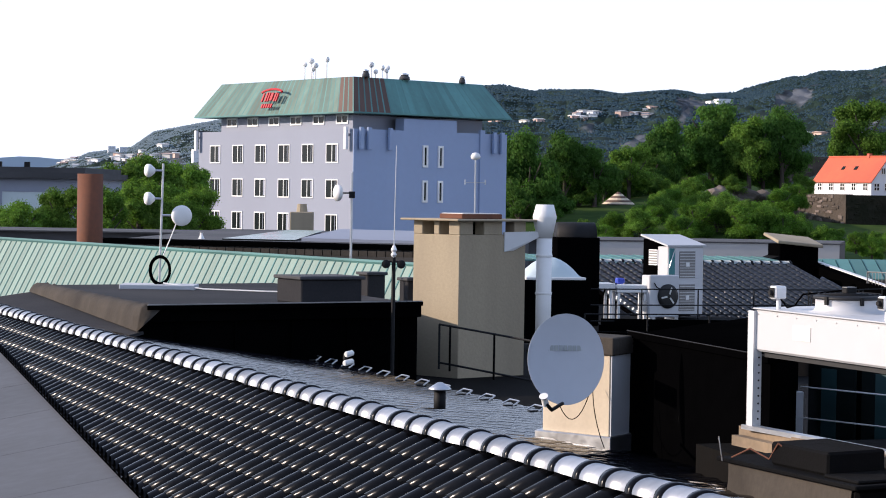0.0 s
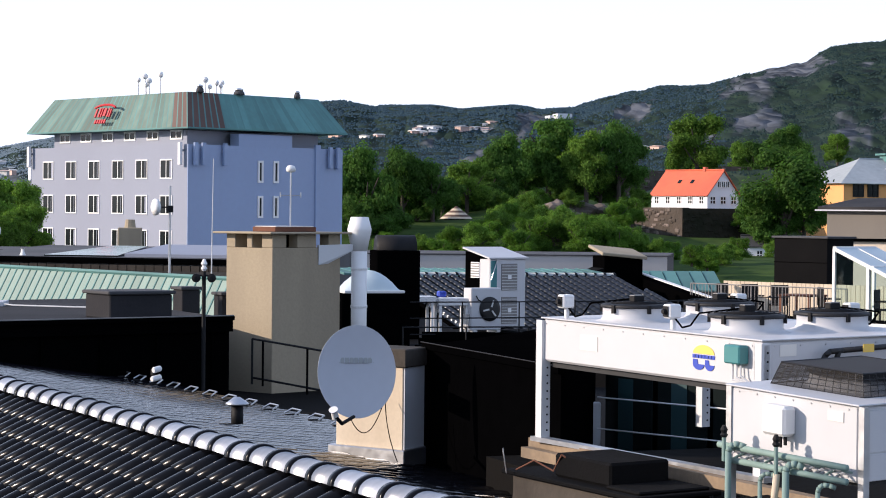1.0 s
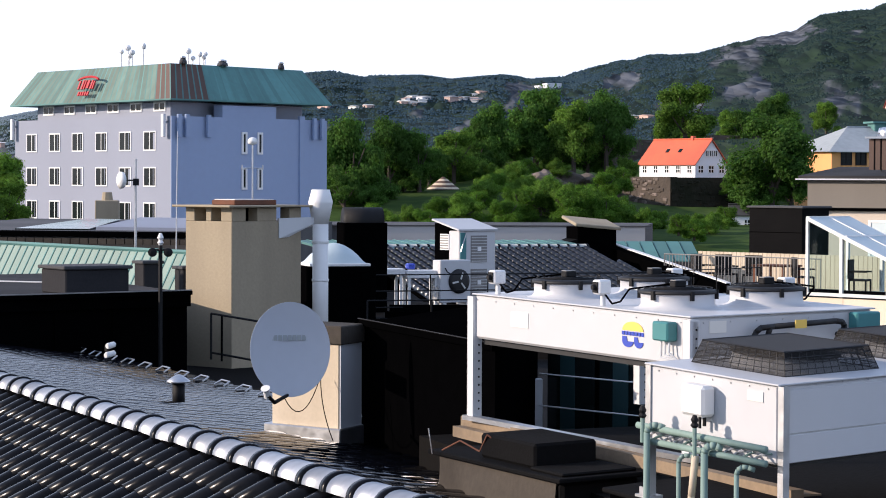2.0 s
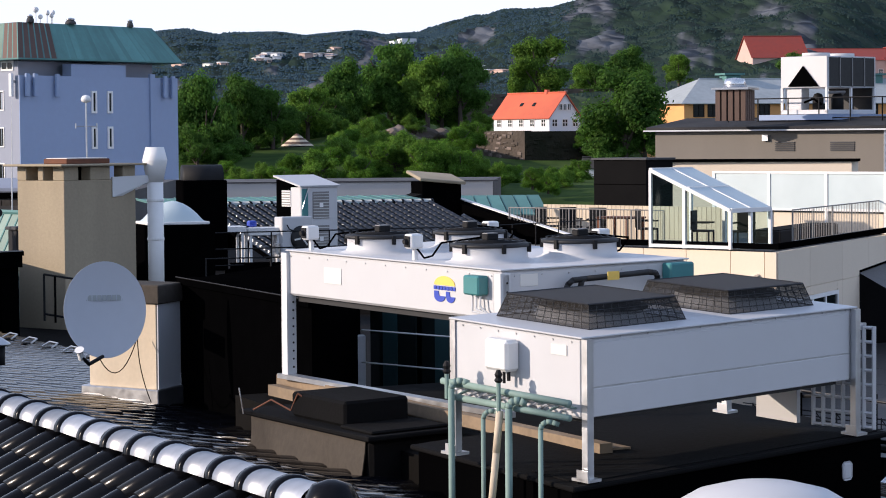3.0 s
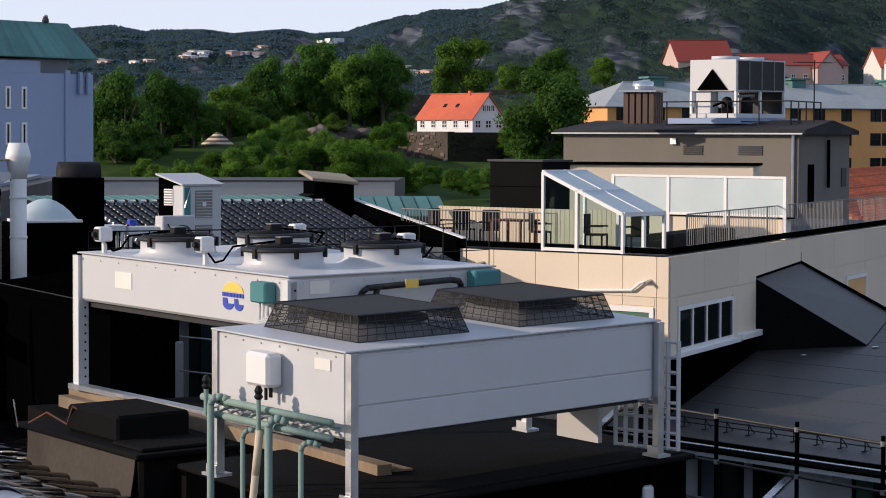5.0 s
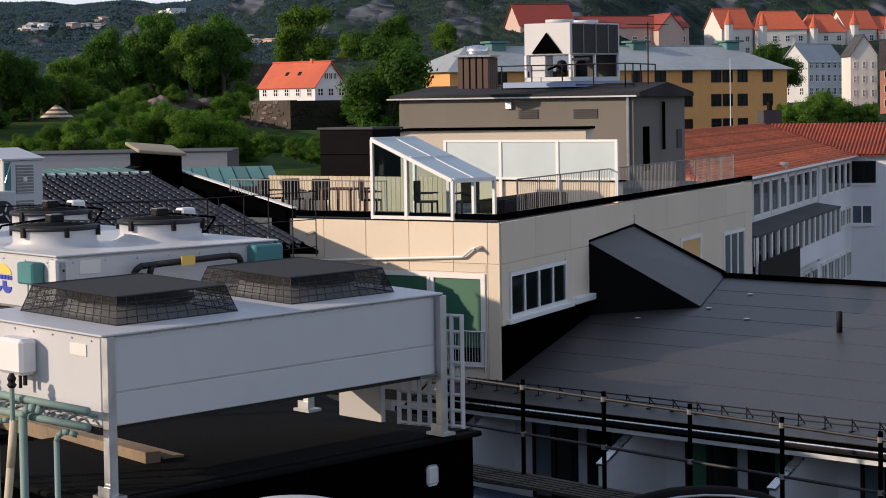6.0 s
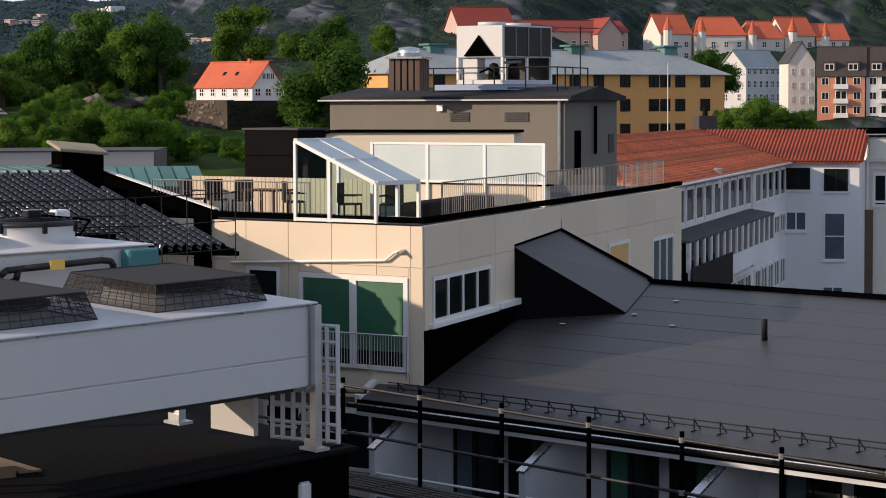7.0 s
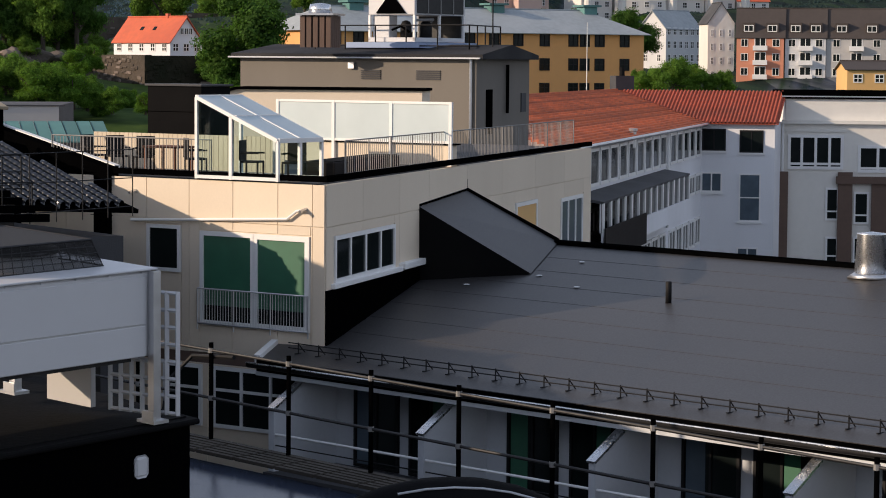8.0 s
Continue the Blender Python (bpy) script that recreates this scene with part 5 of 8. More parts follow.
cpart("cover", box(0.18, 0.80, 0.55, 1.45, 0.015, 0.2, 0.02), "felt", sk, "black box cover", q=hq)
cpart("cover_plate", box(0.12, 0.85, 0.02, 0.53, 0.015, 0.04, 0.01), "felt", sk, q=hq)
cpart("cable", pipe_run([(0.05, 1.9, 0.03), (0.12, 1.7, 0.12), (0.2, 1.5, 0.05), (0.16, 1.3, 0.2), (0.25, 1.2, 0.12)], 0.007, 6), "rust", sk, "orange cable", q=hq)
cpart("spike", tube((-0.02, 1.95, 0), (-0.05, 1.97, 0.2), 0.006, seg=5), "galv", sk, q=hq)

# ---- black terrace behind, condensers and tile roof ----
pl = thing("plant_deck", "black stepped plant deck with railings", "roof", kind="structure")
part("deck", prism([(2.6, 50), (8.0, 47), (9.6, 58), (7.0, 62.4), (3.4, 61.6)], -5, -3.0), "felt", pl)
for k in range(4):
    y = 49.5 + 2.4 * k
    part("step_edge", box(3.0 + 0.2 * k, 9.4, y, y + 0.12, -3.02 + 0.02 * k, -2.88 + 0.02 * k), "black", pl)
railing(pl, (3.2, 56.5, -3.0), (9.8, 58.5, -3.0), 0.85, 0, 3, 0.01, 0.016, 6, "dark_metal")
railing(pl, (2.9, 51.0, -3.0), (9.4, 52.5, -3.0), 0.55, 0, 2, 0.01, 0.016, 6, "dark_metal")

tr = thing("tile_roof", "black pantile roof behind the plant deck", "roof", kind="structure")
ta, tb = Vector((3.2, 67.2, -1.82)), Vector((9.6, 69.3, -1.85))
td = (tb - ta).normalized()
tn = Vector((td.y, -td.x, 0))
fall = 0.21
part("roof_deck", slab(ta + tn * 6.4 - Vector((0, 0, 6.4 * fall + 0.1)), tb + td * 0.95 + tn * 7.7 - Vector((0, 0, 7.7 * fall + 0.1)), tb - Vector((0, 0, 0.1)), ta - Vector((0, 0, 0.1)), 0.1), "black", tr)
part("roof_deck", slab(ta - Vector((0, 0, 0.1)), tb - Vector((0, 0, 0.1)), tb - tn * 5 - Vector((0, 0, 1.3)), ta - tn * 5 - Vector((0, 0, 1.3)), 0.1), "black", tr)
part("house_wall", prism([tuple((v).xy) for v in (ta + tn * 6, tb + td * 0.7 + tn * 7.4, tb - tn * 4.5, ta - tn * 4.5)], STREET, -4.2), "felt_grey", tr)
lay_tiles(tr, ta + Vector((0, 0, -0.04)), td, slope_dir(tn, fall), 0.0, 7.8, 30, 0.25, 0.34, 0, lambda s, p: p < 6.3 + 0.17 * s and s < 6.7 + 0.12 * p, "tile_gloss", relief=2.2)
small_ridge = ridge_tile_mesh(0.30, 0.10)
small_ridge.materials[0] = M["slate"]
for i in range(23):
    ob = new("ridge_tile", small_ridge)
    ob.matrix_world = Matrix.Translation(ta + td * (0.293 * i) - Vector((0, 0, 0.01))) @ pose(0, 0, 0, 0, 0, math.degrees(math.atan2(td.y, td.x)))
    ob.parent = tr

ln = thing("lean_to", "green copper lean-to roof behind the tile ridge", "roof", kind="structure")
for i in range(22):
    a = ta - tn * 0.5 + td * (-1.0 + 0.36 * i) + Vector((0, 0, 0.02))
    b = a - tn * 1.7 + Vector((0, 0, 0.11))
    part("copper_sheet", slab(a, a + td * 0.345, b + td * 0.345, b, 0.04), "copper_dark", ln)
    part("standing_seam", tube(a + Vector((0, 0, 0.01)), b + Vector((0, 0, 0.01)), 0.014, seg=5), "copper_dark", ln)

cu = thing("condenser", "two stacked grey condenser units in white casing", "air conditioner", ang((5.42, 60.4, -2.95), 33), "condensers")
part("casing", box(0, 1.09, 0.0, 0.42, 0.05, 1.70, 0.02), "white", cu)
part("top_plate", slab((-0.06, -0.05, 1.74), (1.14, -0.05, 1.74), (1.14, 1.02, 1.98), (-0.06, 1.02, 1.98), 0.04), "white", cu, "sloping pale top plate")
part("side_housing", prism([(0.0, 0.44), (1.05, 0.44), (1.05, 0.98), (0.0, 0.98)], 0.0, lambda x, y: 1.72 + 0.2 * (y - 0.2)), "black", cu, "dark side housing")
lv = part("louvre", box(-0.02, 0.0, 0.40, 0.74, 1.24, 1.62), "white_paint", cu, "white slatted louvre")
for k in range(6):
    part("slat", box(-0.035, -0.02, 0.42, 0.72, 1.27 + 0.06 * k, 1.295 + 0.06 * k), "rail_grey", lv)
for z in (0.47, 1.27):
    pn2 = part("coil_panel", box(0.34, 0.82, -0.015, 0.0, z - 0.32, z + 0.32), "rail_grey", cu, "dark grey grille panel")
    for k in range(9):
        part("grille_bar", box(0.35, 0.81, -0.022, -0.016, z - 0.30 + 0.07 * k, z - 0.285 + 0.07 * k), "galv", pn2)
    part("fan_hub", box(0.53, 0.63, -0.035, -0.016, z - 0.05, z + 0.05), "white_paint", cu, "pale hub plate")
part("teal_strip", box(0.02, 0.20, -0.012, 0.0, 0.7, 1.66), "teal", cu)
part("cable", pipe_run([(0.02, -0.03, 1.2), (0.10, -0.04, 1.45), (0.2, -0.03, 1.7)], 0.012, 5), "galv", cu)
fu = thing("condenser", "white condenser with a round black fan grille", "air conditioner", ang((4.92, 59.6, -2.98), 30), "condensers")
part("casing", box(0, 0.86, 0, 0.34, 0.06, 1.06, 0.02), "white", fu)
gr3 = part("grille", lathe([(0.29, 0), (0.29, 0.03), (0.2, 0.05), (0.03, 0.06)], 28), "mesh_black", fu, "round black fan grille", True)
gr3.matrix_local = pose(0.52, 0.0, 0.56, 90, 0, 0)
for a in range(3):
    part("blade", box(-0.02, 0.02, -0.004, 0.004, 0.05, 0.22), "galv", fu).matrix_local = pose(0.52, -0.065, 0.56, 0, 120 * a + 20, 0)
part("valve_cover", box(-0.03, 0.0, 0.05, 0.3, 0.1, 0.45, 0.01), "galv", fu)
part("pipe_stub", pipe_run([(0.12, -0.02, 0.88), (0.16, -0.06, 0.78), (0.3, -0.07, 0.72)], 0.014, 6), "dark_metal", fu)
for x in (0.1, 0.76):
    part("foot", box(x - 0.05, x + 0.05, -0.04, 0.38, 0, 0.06), "galv", fu)
ws = thing("unit_stand", "white steel stand with blue valve on the deck", "steel stand", ang((4.05, 59.8, -3.0), 12))
for x in (-0.7, -0.1, 0.1, 0.75):
    for y in (-0.2, 0.25):
        part("leg", box(x - 0.03, x + 0.03, y - 0.03, y + 0.03, 0, 0.78), "white_paint", ws)
part("top_tray", box(-0.78, -0.02, -0.28, 0.33, 0.74, 0.88, 0.01), "white_paint", ws)
part("top_beam", box(0.04, 0.82, -0.25, 0.28, 0.66, 0.84, 0.01), "white_paint", ws)
part("valve", box(0.08, 0.28, -0.1, 0.1, 0.86, 1.0, 0.03), "logo_b", ws, "blue valve")
part("hose", pipe_run([(0.1, 0, 0.86), (-0.2, -0.1, 0.8), (-0.3, -0.1, 0.4)], 0.02, 6), "black", ws)

# duct hood and dome skylight
dh = thing("duct_hood", "black ventilation hood with a rounded top", "roof vent", ang((3.0, 57.3, -3.0), 10))
part("body", box(-0.5, 0.5, -0.4, 0.4, 0, 2.0, 0.02), "black", dh)
bm = tube((-0.43, 0, 2.03), (0.45, 0, 2.03), 0.31, seg=28)
part("rounded_top", bm, "dark_metal", dh, "rounded metal top", True)
dl = thing("dome_skylight", "milky dome skylight on a dark upstand", "skylight", ang((2.30, 54.2, -3.0), 12))
part("upstand", box(-0.75, 0.75, -0.7, 0.7, -0.2, 1.14, 0.02), "black", dl)
part("rim", box(-0.66, 0.66, -0.6, 0.6, 1.14, 1.2, 0.01), "white_paint", dl)
bm = bmesh.new()
g = 10
vv = [[bm.verts.new((-0.6 + 1.2 * i / g, -0.55 + 1.1 * j / g, 1.2 + 0.42 * (math.sin(math.pi * i / g) * math.sin(math.pi * j / g)) ** 0.7)) for j in range(g + 1)] for i in range(g + 1)]
for i in range(g):
    for j in range(g):
        bm.faces.new((vv[i][j], vv[i + 1][j], vv[i + 1][j + 1], vv[i][j + 1]))
part("dome", bm, "frost", dl, "milky plastic dome", True)
# brick-like black chimney on the tile roof with slab
bc = thing("chimney", "black clad chimney with a pale stone slab", "chimney", ang((9.95, 71.4, -3.0), 12))
part("shaft", box(-0.58, 0.58, -0.5, 0.5, 0, 1.66, 0.02), "black", bc)
part("slab", box(-0.68, 0.68, -0.66, 0.66, -0.04, 0.05, 0.02), "concrete", bc, "weathered tilted slab cover").matrix_local = pose(0, 0, 1.76, 9, 5, 0)
part("saddle", prism([(-1.6, -0.3), (-0.5, -0.5), (-0.5, 0.6), (-1.6, 0.5)], 0.8, lambda x, y: 1.35 if x > -1 else 0.95), "felt", bc)
vg = thing("roof_verge", "black roof slope with white metal verge strip", "roof", kind="structure")
p, q = Vector((10.55, 71.5, -1.81)), Vector((12.95, 66.68, -2.72))
part("gable_wall", prism([(p.x - 0.3, p.y), (q.x - 0.2, q.y - 0.2), (q.x + 0.1, q.y), (p.x + 0.12, p.y)], -4.5, lambda x, y: p.z - 0.03 + (q.z - p.z) * (p.y - y) / (p.y - q.y)), "black", vg)
part("verge_strip", slab(p, q, q + Vector((0.14, 0.02, 0)), p + Vector((0.14, 0.02, 0)), 0.1), "white_paint", vg, "white verge strip")
rl = thing("guard_rail", "thin black roof railing beside the tiles", "railing")
railing(rl, (7.78, 53.0, -3.4), (12.0, 57.05, -3.4), 1.42, 0, 3, 0.01, 0.012, 8, "dark_metal")

# small dome cap on the cooler deck and rounded cover by the gallery
dk = thing("dome_skylight", "white round dome with a bright rim beside the plinth", "skylight", Matrix.Translation((5.05, 15.2, -2.39)))
part("upstand", lathe([(0.60, -0.5), (0.60, 0.0)], 32), "felt", dk, "", True)
part("dome", lathe([(0.62, 0.0), (0.62, 0.04), (0.58, 0.14), (0.50, 0.23), (0.38, 0.30), (0.2, 0.345), (0.01, 0.36)], 40), "white", dk, "", True)
part("rim", lathe([(0.60, 0.0), (0.66, 0.0), (0.66, 0.05), (0.62, 0.05)], 40, caps=False), "white_paint", dk, "bright rim", True)
cv = thing("rounded_cover", "black rounded roof cover with a drawn highlight", "roof cover", ang((8.75, 20.0, -3.35), -8))
bm = bmesh.new()
bmesh.ops.create_uvsphere(bm, u_segments=24, v_segments=12, radius=1.0)
bmesh.ops.scale(bm, vec=(0.95, 0.5, 0.5), verts=bm.verts)
part("shell", bm, "felt", cv, "", True)
# Pale strip added along the curve to stand for the shell's highlight.
part("rim", pipe_run([(-0.95 + 0.19 * i, -0.2, 0.46 * math.sqrt(max(0.02, 1 - (-1 + 0.2 * i) ** 2)) + 0.005) for i in range(3, 10)], 0.008, 6), "balcony", cv, "pale strip standing for a highlight")


# ---- cream roof-terrace building ----
C0, BL, BR = Vector((17.15, 61.3, 0)), Vector((12.77, 66.72, 0)), Vector((31.9, 85.6, 0))
FL, FR = (C0 - BL).normalized(), (BR - C0).normalized()
TOP = -2.78
bei = thing("terrace_building", "cream panelled building with a roof terrace", "building", kind="structure")
far_l, far_r = BL - FL * 3.0, BR
back_c = far_l + FR * 28.4
part("core", prism([tuple(v.xy) for v in (C0, BR, back_c, far_l)], STREET, -3.02), "beige", bei)


def coping(p, q, inward):
    part("coping", slab(p + Vector((0, 0, TOP)), q + Vector((0, 0, TOP)), q + inward * 0.17 + Vector((0, 0, TOP)), p + inward * 0.17 + Vector((0, 0, TOP)), 0.14), "black", bei, "black parapet coping")


coping(far_l - FR * 0.06, C0 - FR * 0.06 + FL * 0.06, FR)
coping(C0 + FL * 0.06, BR + FL * 0.06, -FL)
left = facade_frame(BL.xy, C0.xy)
right = facade_frame(C0.xy, BR.xy)
lf = thing("wall_left", "sunlit cream wall of jointed panels", "wall", left, kind="structure")
rf = thing("wall_right", "shaded cream wall of jointed panels", "wall", right, kind="structure")


def panel(parent, x0, x1, z0, z1):
    part("panel", box(x0 + 0.008, x1 - 0.008, -0.03, 0.0, z0 + 0.008, z1 - 0.008, 0.004), "beige", parent)


def panel_wall(parent, xs, zs, holes):
    for x0, x1 in zip(xs, xs[1:]):
        for z0, z1 in zip(zs, zs[1:]):
            cuts = [h for h in holes if h[0] < x1 - 0.02 and h[1] > x0 + 0.02 and h[2] < z1 - 0.02 and h[3] > z0 + 0.02]
            if not cuts:
                panel(parent, x0, x1, z0, z1)
                continue
            a, b, c, d = cuts[0]
            if a > x0 + 0.03:
                panel(parent, x0, a, z0, z1)
            if b < x1 - 0.03:
                panel(parent, b, x1, z0, z1)
            m0, m1 = max(a, x0), min(b, x1)
            if c > z0 + 0.03:
                panel(parent, m0, m1, z0, c)
            if d < z1 - 0.03:
                panel(parent, m0, m1, d, z1)


LEN_L, LEN_R = (C0 - BL).length, (BR - C0).length
door_hole, win_hole, low1, low2 = (3.1, 6.55, -6.5, -4.2), (1.35, 2.5, -5.3, -4.1), (1.9, 3.2, -9.0, -7.5), (3.5, 6.3, -9.0, -7.5)
panel_wall(lf, [-3.0, -1.4, 0.02, 1.35, 2.75, 4.15, 5.55, 6.6, LEN_L], [-7.2, -3.98, -2.98], [door_hole, win_hole])
panel_wall(lf, [-3.0, 0.3, 1.9, 3.35, LEN_L], [-10.5, -9.0, -7.45], [low1, low2])
part("shadow_gap", box(-3, LEN_L, -0.025, 0.0, -7.45, -7.2), "brown_brick", lf)
panel_wall(rf, [0, 2.8, 5.9, 8.6, 12.4, 16.4, 20.4, 24.4, LEN_R], [-7.6, -3.98, -2.98], [(0.55, 5.45, -5.35, -4.2), (17.9, 20.7, -6.6, -4.35), (23.8, 27.3, -7.0, -4.45)])

# green-blind balcony doors
gd = window(lf, 3.98, -5.36, 1.72, 2.28, -0.02, 0, glass_mat="green_blind", fw=0.11, name="door_1", label="white balcony door with drawn green blind")
gd2 = window(lf, 5.67, -5.36, 1.72, 2.28, -0.02, 0, glass_mat="green_blind", fw=0.13, name="door_2", label="white balcony door with drawn green blind")
for d_, x in ((gd, 3.98), (gd2, 5.67)):
    part("blind_gap", box(x - 0.72, x + 0.72, -0.045, -0.035, -6.4, -6.02), "glass", d_)
fb = thing("balcony_rail", "flat grey steel balcony guard before the doors", "railing", left)
railing(fb, (3.1, -0.12, -6.62), (6.55, -0.12, -6.62), 1.0, 40, 2, 0.008, 0.02, 4, "galv")
window(lf, 1.93, -4.7, 1.1, 1.15, -0.02, 0, fw=0.09)
window(lf, 2.55, -8.25, 1.25, 1.5, -0.02, 0, fw=0.09, transom=0.62)
window(lf, 4.9, -8.25, 2.75, 1.5, -0.02, 2, fw=0.09, transom=0.62)
dp = thing("drain_pipe", "thin white pipe running across the sunlit wall", "pipe", left)
part("pipe", pipe_run([(0.9, -0.1, -4.05), (5.9, -0.12, -3.82), (6.2, -0.12, -3.62), (6.42, -0.14, -3.6)], 0.035, 8), "white_paint", dp)
for x, z in ((1.0, -3.35), (6.42, -3.6)):
    part("spout", tube((x, -0.28, z - 0.02), (x, 0.0, z + 0.04), 0.04, seg=8), "galv", dp)
ww = window(rf, 3.0, -4.78, 4.85, 1.12, -0.02, 3, fw=0.10, label="white four-pane window")
part("window_sill", box(0.35, 5.9, -0.14, 0.0, -5.46, -5.34, 0.01), "white_paint", ww)
part("window_sill", box(5.85, 7.9, -0.22, 0.0, -5.42, -5.25, 0.02), "white_paint", ww, "white ledge block")
wy = window(rf, 19.3, -5.45, 2.7, 2.2, -0.02, 0, fw=0.12, glass_mat="yellow")
window(rf, 25.5, -5.7, 3.2, 2.4, -0.02, 2, fw=0.12, glass_mat="glass_blue")
part("wall_foot", box(0, 9.0, -0.06, 0.0, -7.8, -5.47), "black", rf, "black felt upstand at the wall foot")

# terrace: floor, fences, slat wall, chairs
ter = thing("terrace_floor", "grey terrace decking on the roof", "floor", kind="structure")
part("deck", prism([tuple(v.xy) for v in (C0 + FR * 0.4 - FL * 0.4, BR - FL * 0.4, back_c, far_l + FR * 0.4)], -3.04, -2.98), "felt_grey", ter)
for nm, p, q, n in (("terrace_fence", BL - FL * 2.2 + FR * 0.5, BL + FL * 3.2 + FR * 0.5, 46), ("terrace_fence", C0 + FR * 2.6 - FL * 0.45, C0 + FR * 27.5 - FL * 0.45, 150)):
    tf = thing(nm, "galvanised bar fence along the roof terrace", "fence", group="terrace fences")
    a, b = Vector((p.x, p.y, -2.98)), Vector((q.x, q.y, -2.98))
    railing(tf, a, b, 0.95, n, 2, 0.008, 0.018, 6 if n < 100 else 14, "rail_grey")
sw = thing("slat_wall", "cream vertical-board wall round the terrace", "wall", kind="structure")
for p, d, n, z1 in ((BL - FL * 2.8 + FR * 4.2, FL, 42, -2.05), (Vector((22.35, 73.0, 0)), FL, 7, -2.1)):
    for i in range(n):
        a = p + d * (0.16 * i)
        part("board", slab(Vector((a.x, a.y, -2.98)), Vector((*(a + d * 0.145).xy, -2.98)), Vector((*(a + d * 0.145).xy, z1)), Vector((a.x, a.y, z1)), 0.03), "plaster", sw)
bx = thing("stair_head", "dark clad stair head on the terrace", "roof house", facade_frame((14.68, 72.6), (14.68 + FL.x, 72.6 + FL.y)), kind="structure")
part("wall", box(0, 1.95, 0, 1.2, -3.0, -0.80, 0.01), "felt", bx)
for z in (-1.5, -2.1):
    part("board_joint", box(-0.01, 1.96, -0.012, 0.0, z, z + 0.015), "black", bx)
part("roof_sheet", box(-0.06, 2.01, -0.06, 1.26, -0.80, -0.74, 0.01), "felt_grey", bx)
ub = thing("upper_storey", "cream upper storey behind the terrace", "building", kind="structure")
part("wall", prism([(18.7, 81.0), (23.9, 78.0), (24.5, 79.3), (19.3, 82.3)], -3.0, -0.98), "beige", ub)
part("side_slope", prism([(17.2, 81.9), (18.7, 81.0), (19.3, 82.3), (17.8, 83.2)], -3.0, lambda x, y: -0.98 if x > 18.2 else -1.5), "beige", ub)
part("roof_edge", slab((17.0, 81.8, -1.42), (18.7, 80.85, -0.9), (19.3, 82.4, -0.9), (17.6, 83.3, -1.42), 0.08), "black", ub)
part("roof_edge", slab((18.7, 80.85, -0.9), (24.0, 77.85, -0.9), (24.6, 79.4, -0.9), (19.3, 82.4, -0.9), 0.08), "black", ub)

pb_ = thing("planter_box", "long low dark planter box behind the terrace railing", "planter", facade_frame((C0 + FR * 3.4 - FL * 1.7).xy, (C0 + FR * 9.0 - FL * 1.7).xy))
part("box", box(0, 5.6, -0.5, 0.4, -2.98, -2.62, 0.02), "dark_clad", pb_)
part("soil", box(0.06, 5.54, -0.44, 0.34, -2.62, -2.6), "felt", pb_)
# frosted wind screen
S0, S1 = Vector((19.0, 75.9, 0)), Vector((22.93, 71.2, 0))
fs = thing("wind_screen", "white framed frosted glass wind screen", "screen", facade_frame(S0.xy, S1.xy))
sl_ = (S1 - S0).length
for i in range(4):
    x = sl_ * i / 3
    part("post", box(x - 0.05, x + 0.05, -0.04, 0.04, -2.98, -1.2), "white_paint", fs)
for i in range(3):
    x0, x1 = sl_ * i / 3 + 0.05, sl_ * (i + 1) / 3 - 0.05
    part("pane", box(x0, x1, -0.01, 0.01, -2.3, -1.27), "frost", fs, "frosted glass pane")
    for z in (-2.36, -1.27):
        part("rail", box(x0, x1, -0.035, 0.035, z, z + 0.07), "white_paint", fs)
part("plinth", box(0, sl_, 0.05, 0.3, -3.0, -2.4), "beige", fs)
part("plinth_cap", box(-0.1, sl_ + 0.1, 0.0, 0.35, -2.4, -2.36), "black", fs)

# glass house over the stair
gh = thing("glass_house", "white framed glass house with a sloping roof", "conservatory", facade_frame((14.62, 64.3), (14.62 + FL.x, 64.3 + FL.y)))
GW, GD, ZB, ZH, ZL = 2.55, 1.65, -2.95, -0.98, -1.98


def gbeam(p, q, w=0.045, m="white_paint", nm="beam"):
    p, q = Vector(p), Vector(q)
    d = (q - p)
    bm = box(-w, w, -w, w, 0, d.length)
    bmesh.ops.transform(bm, matrix=Matrix.Translation(p) @ d.to_track_quat("Z", "Y").to_matrix().to_4x4(), verts=bm.verts)
    return part(nm, bm, m, gh)


for y in (0, GD):
    gbeam((0, y, ZB), (0, y, ZH), 0.038, nm="post")
    gbeam((GW, y, ZB), (GW, y, ZL), 0.038, nm="post")
    gbeam((0, y, ZH), (GW, y, ZL), 0.045, nm="rafter")
    gbeam((0, y, ZB + 0.05), (GW, y, ZB + 0.05), 0.04, nm="sill")
    for x in (1.1,):
        gbeam((x, y, ZB), (x, y, ZH + (ZL - ZH) * x / GW), 0.045, nm="post")
for x, z in ((0, ZH), (GW, ZL)):
    gbeam((x, 0, z), (x, GD, z), 0.055, nm="beam")
    gbeam((x, 0, ZB + 0.05), (x, GD, ZB + 0.05), 0.04, nm="sill")
gbeam((GW, GD * 0.5, ZB), (GW, GD * 0.5, ZL), 0.04, nm="post")
gbeam((0, GD * 0.5, ZH + 0.03), (GW, GD * 0.5, ZL + 0.03), 0.035, nm="glazing_bar")
gbeam((GW * 0.48, 0, ZH + (ZL - ZH) * 0.48 + 0.03), (GW * 0.48, GD, ZH + (ZL - ZH) * 0.48 + 0.03), 0.035, nm="glazing_bar")
# Opaque pale pane: the bright sky reflection is put into its colour.
part("roof_pane", slab((0, 0, ZH + 0.05), (GW, 0, ZL + 0.05), (GW, GD, ZL + 0.05), (0, GD, ZH + 0.05), 0.02), "frost", gh, "roof glazing, pale with painted sky reflection")
for y in (0, GD):
    bm = bmesh.new()
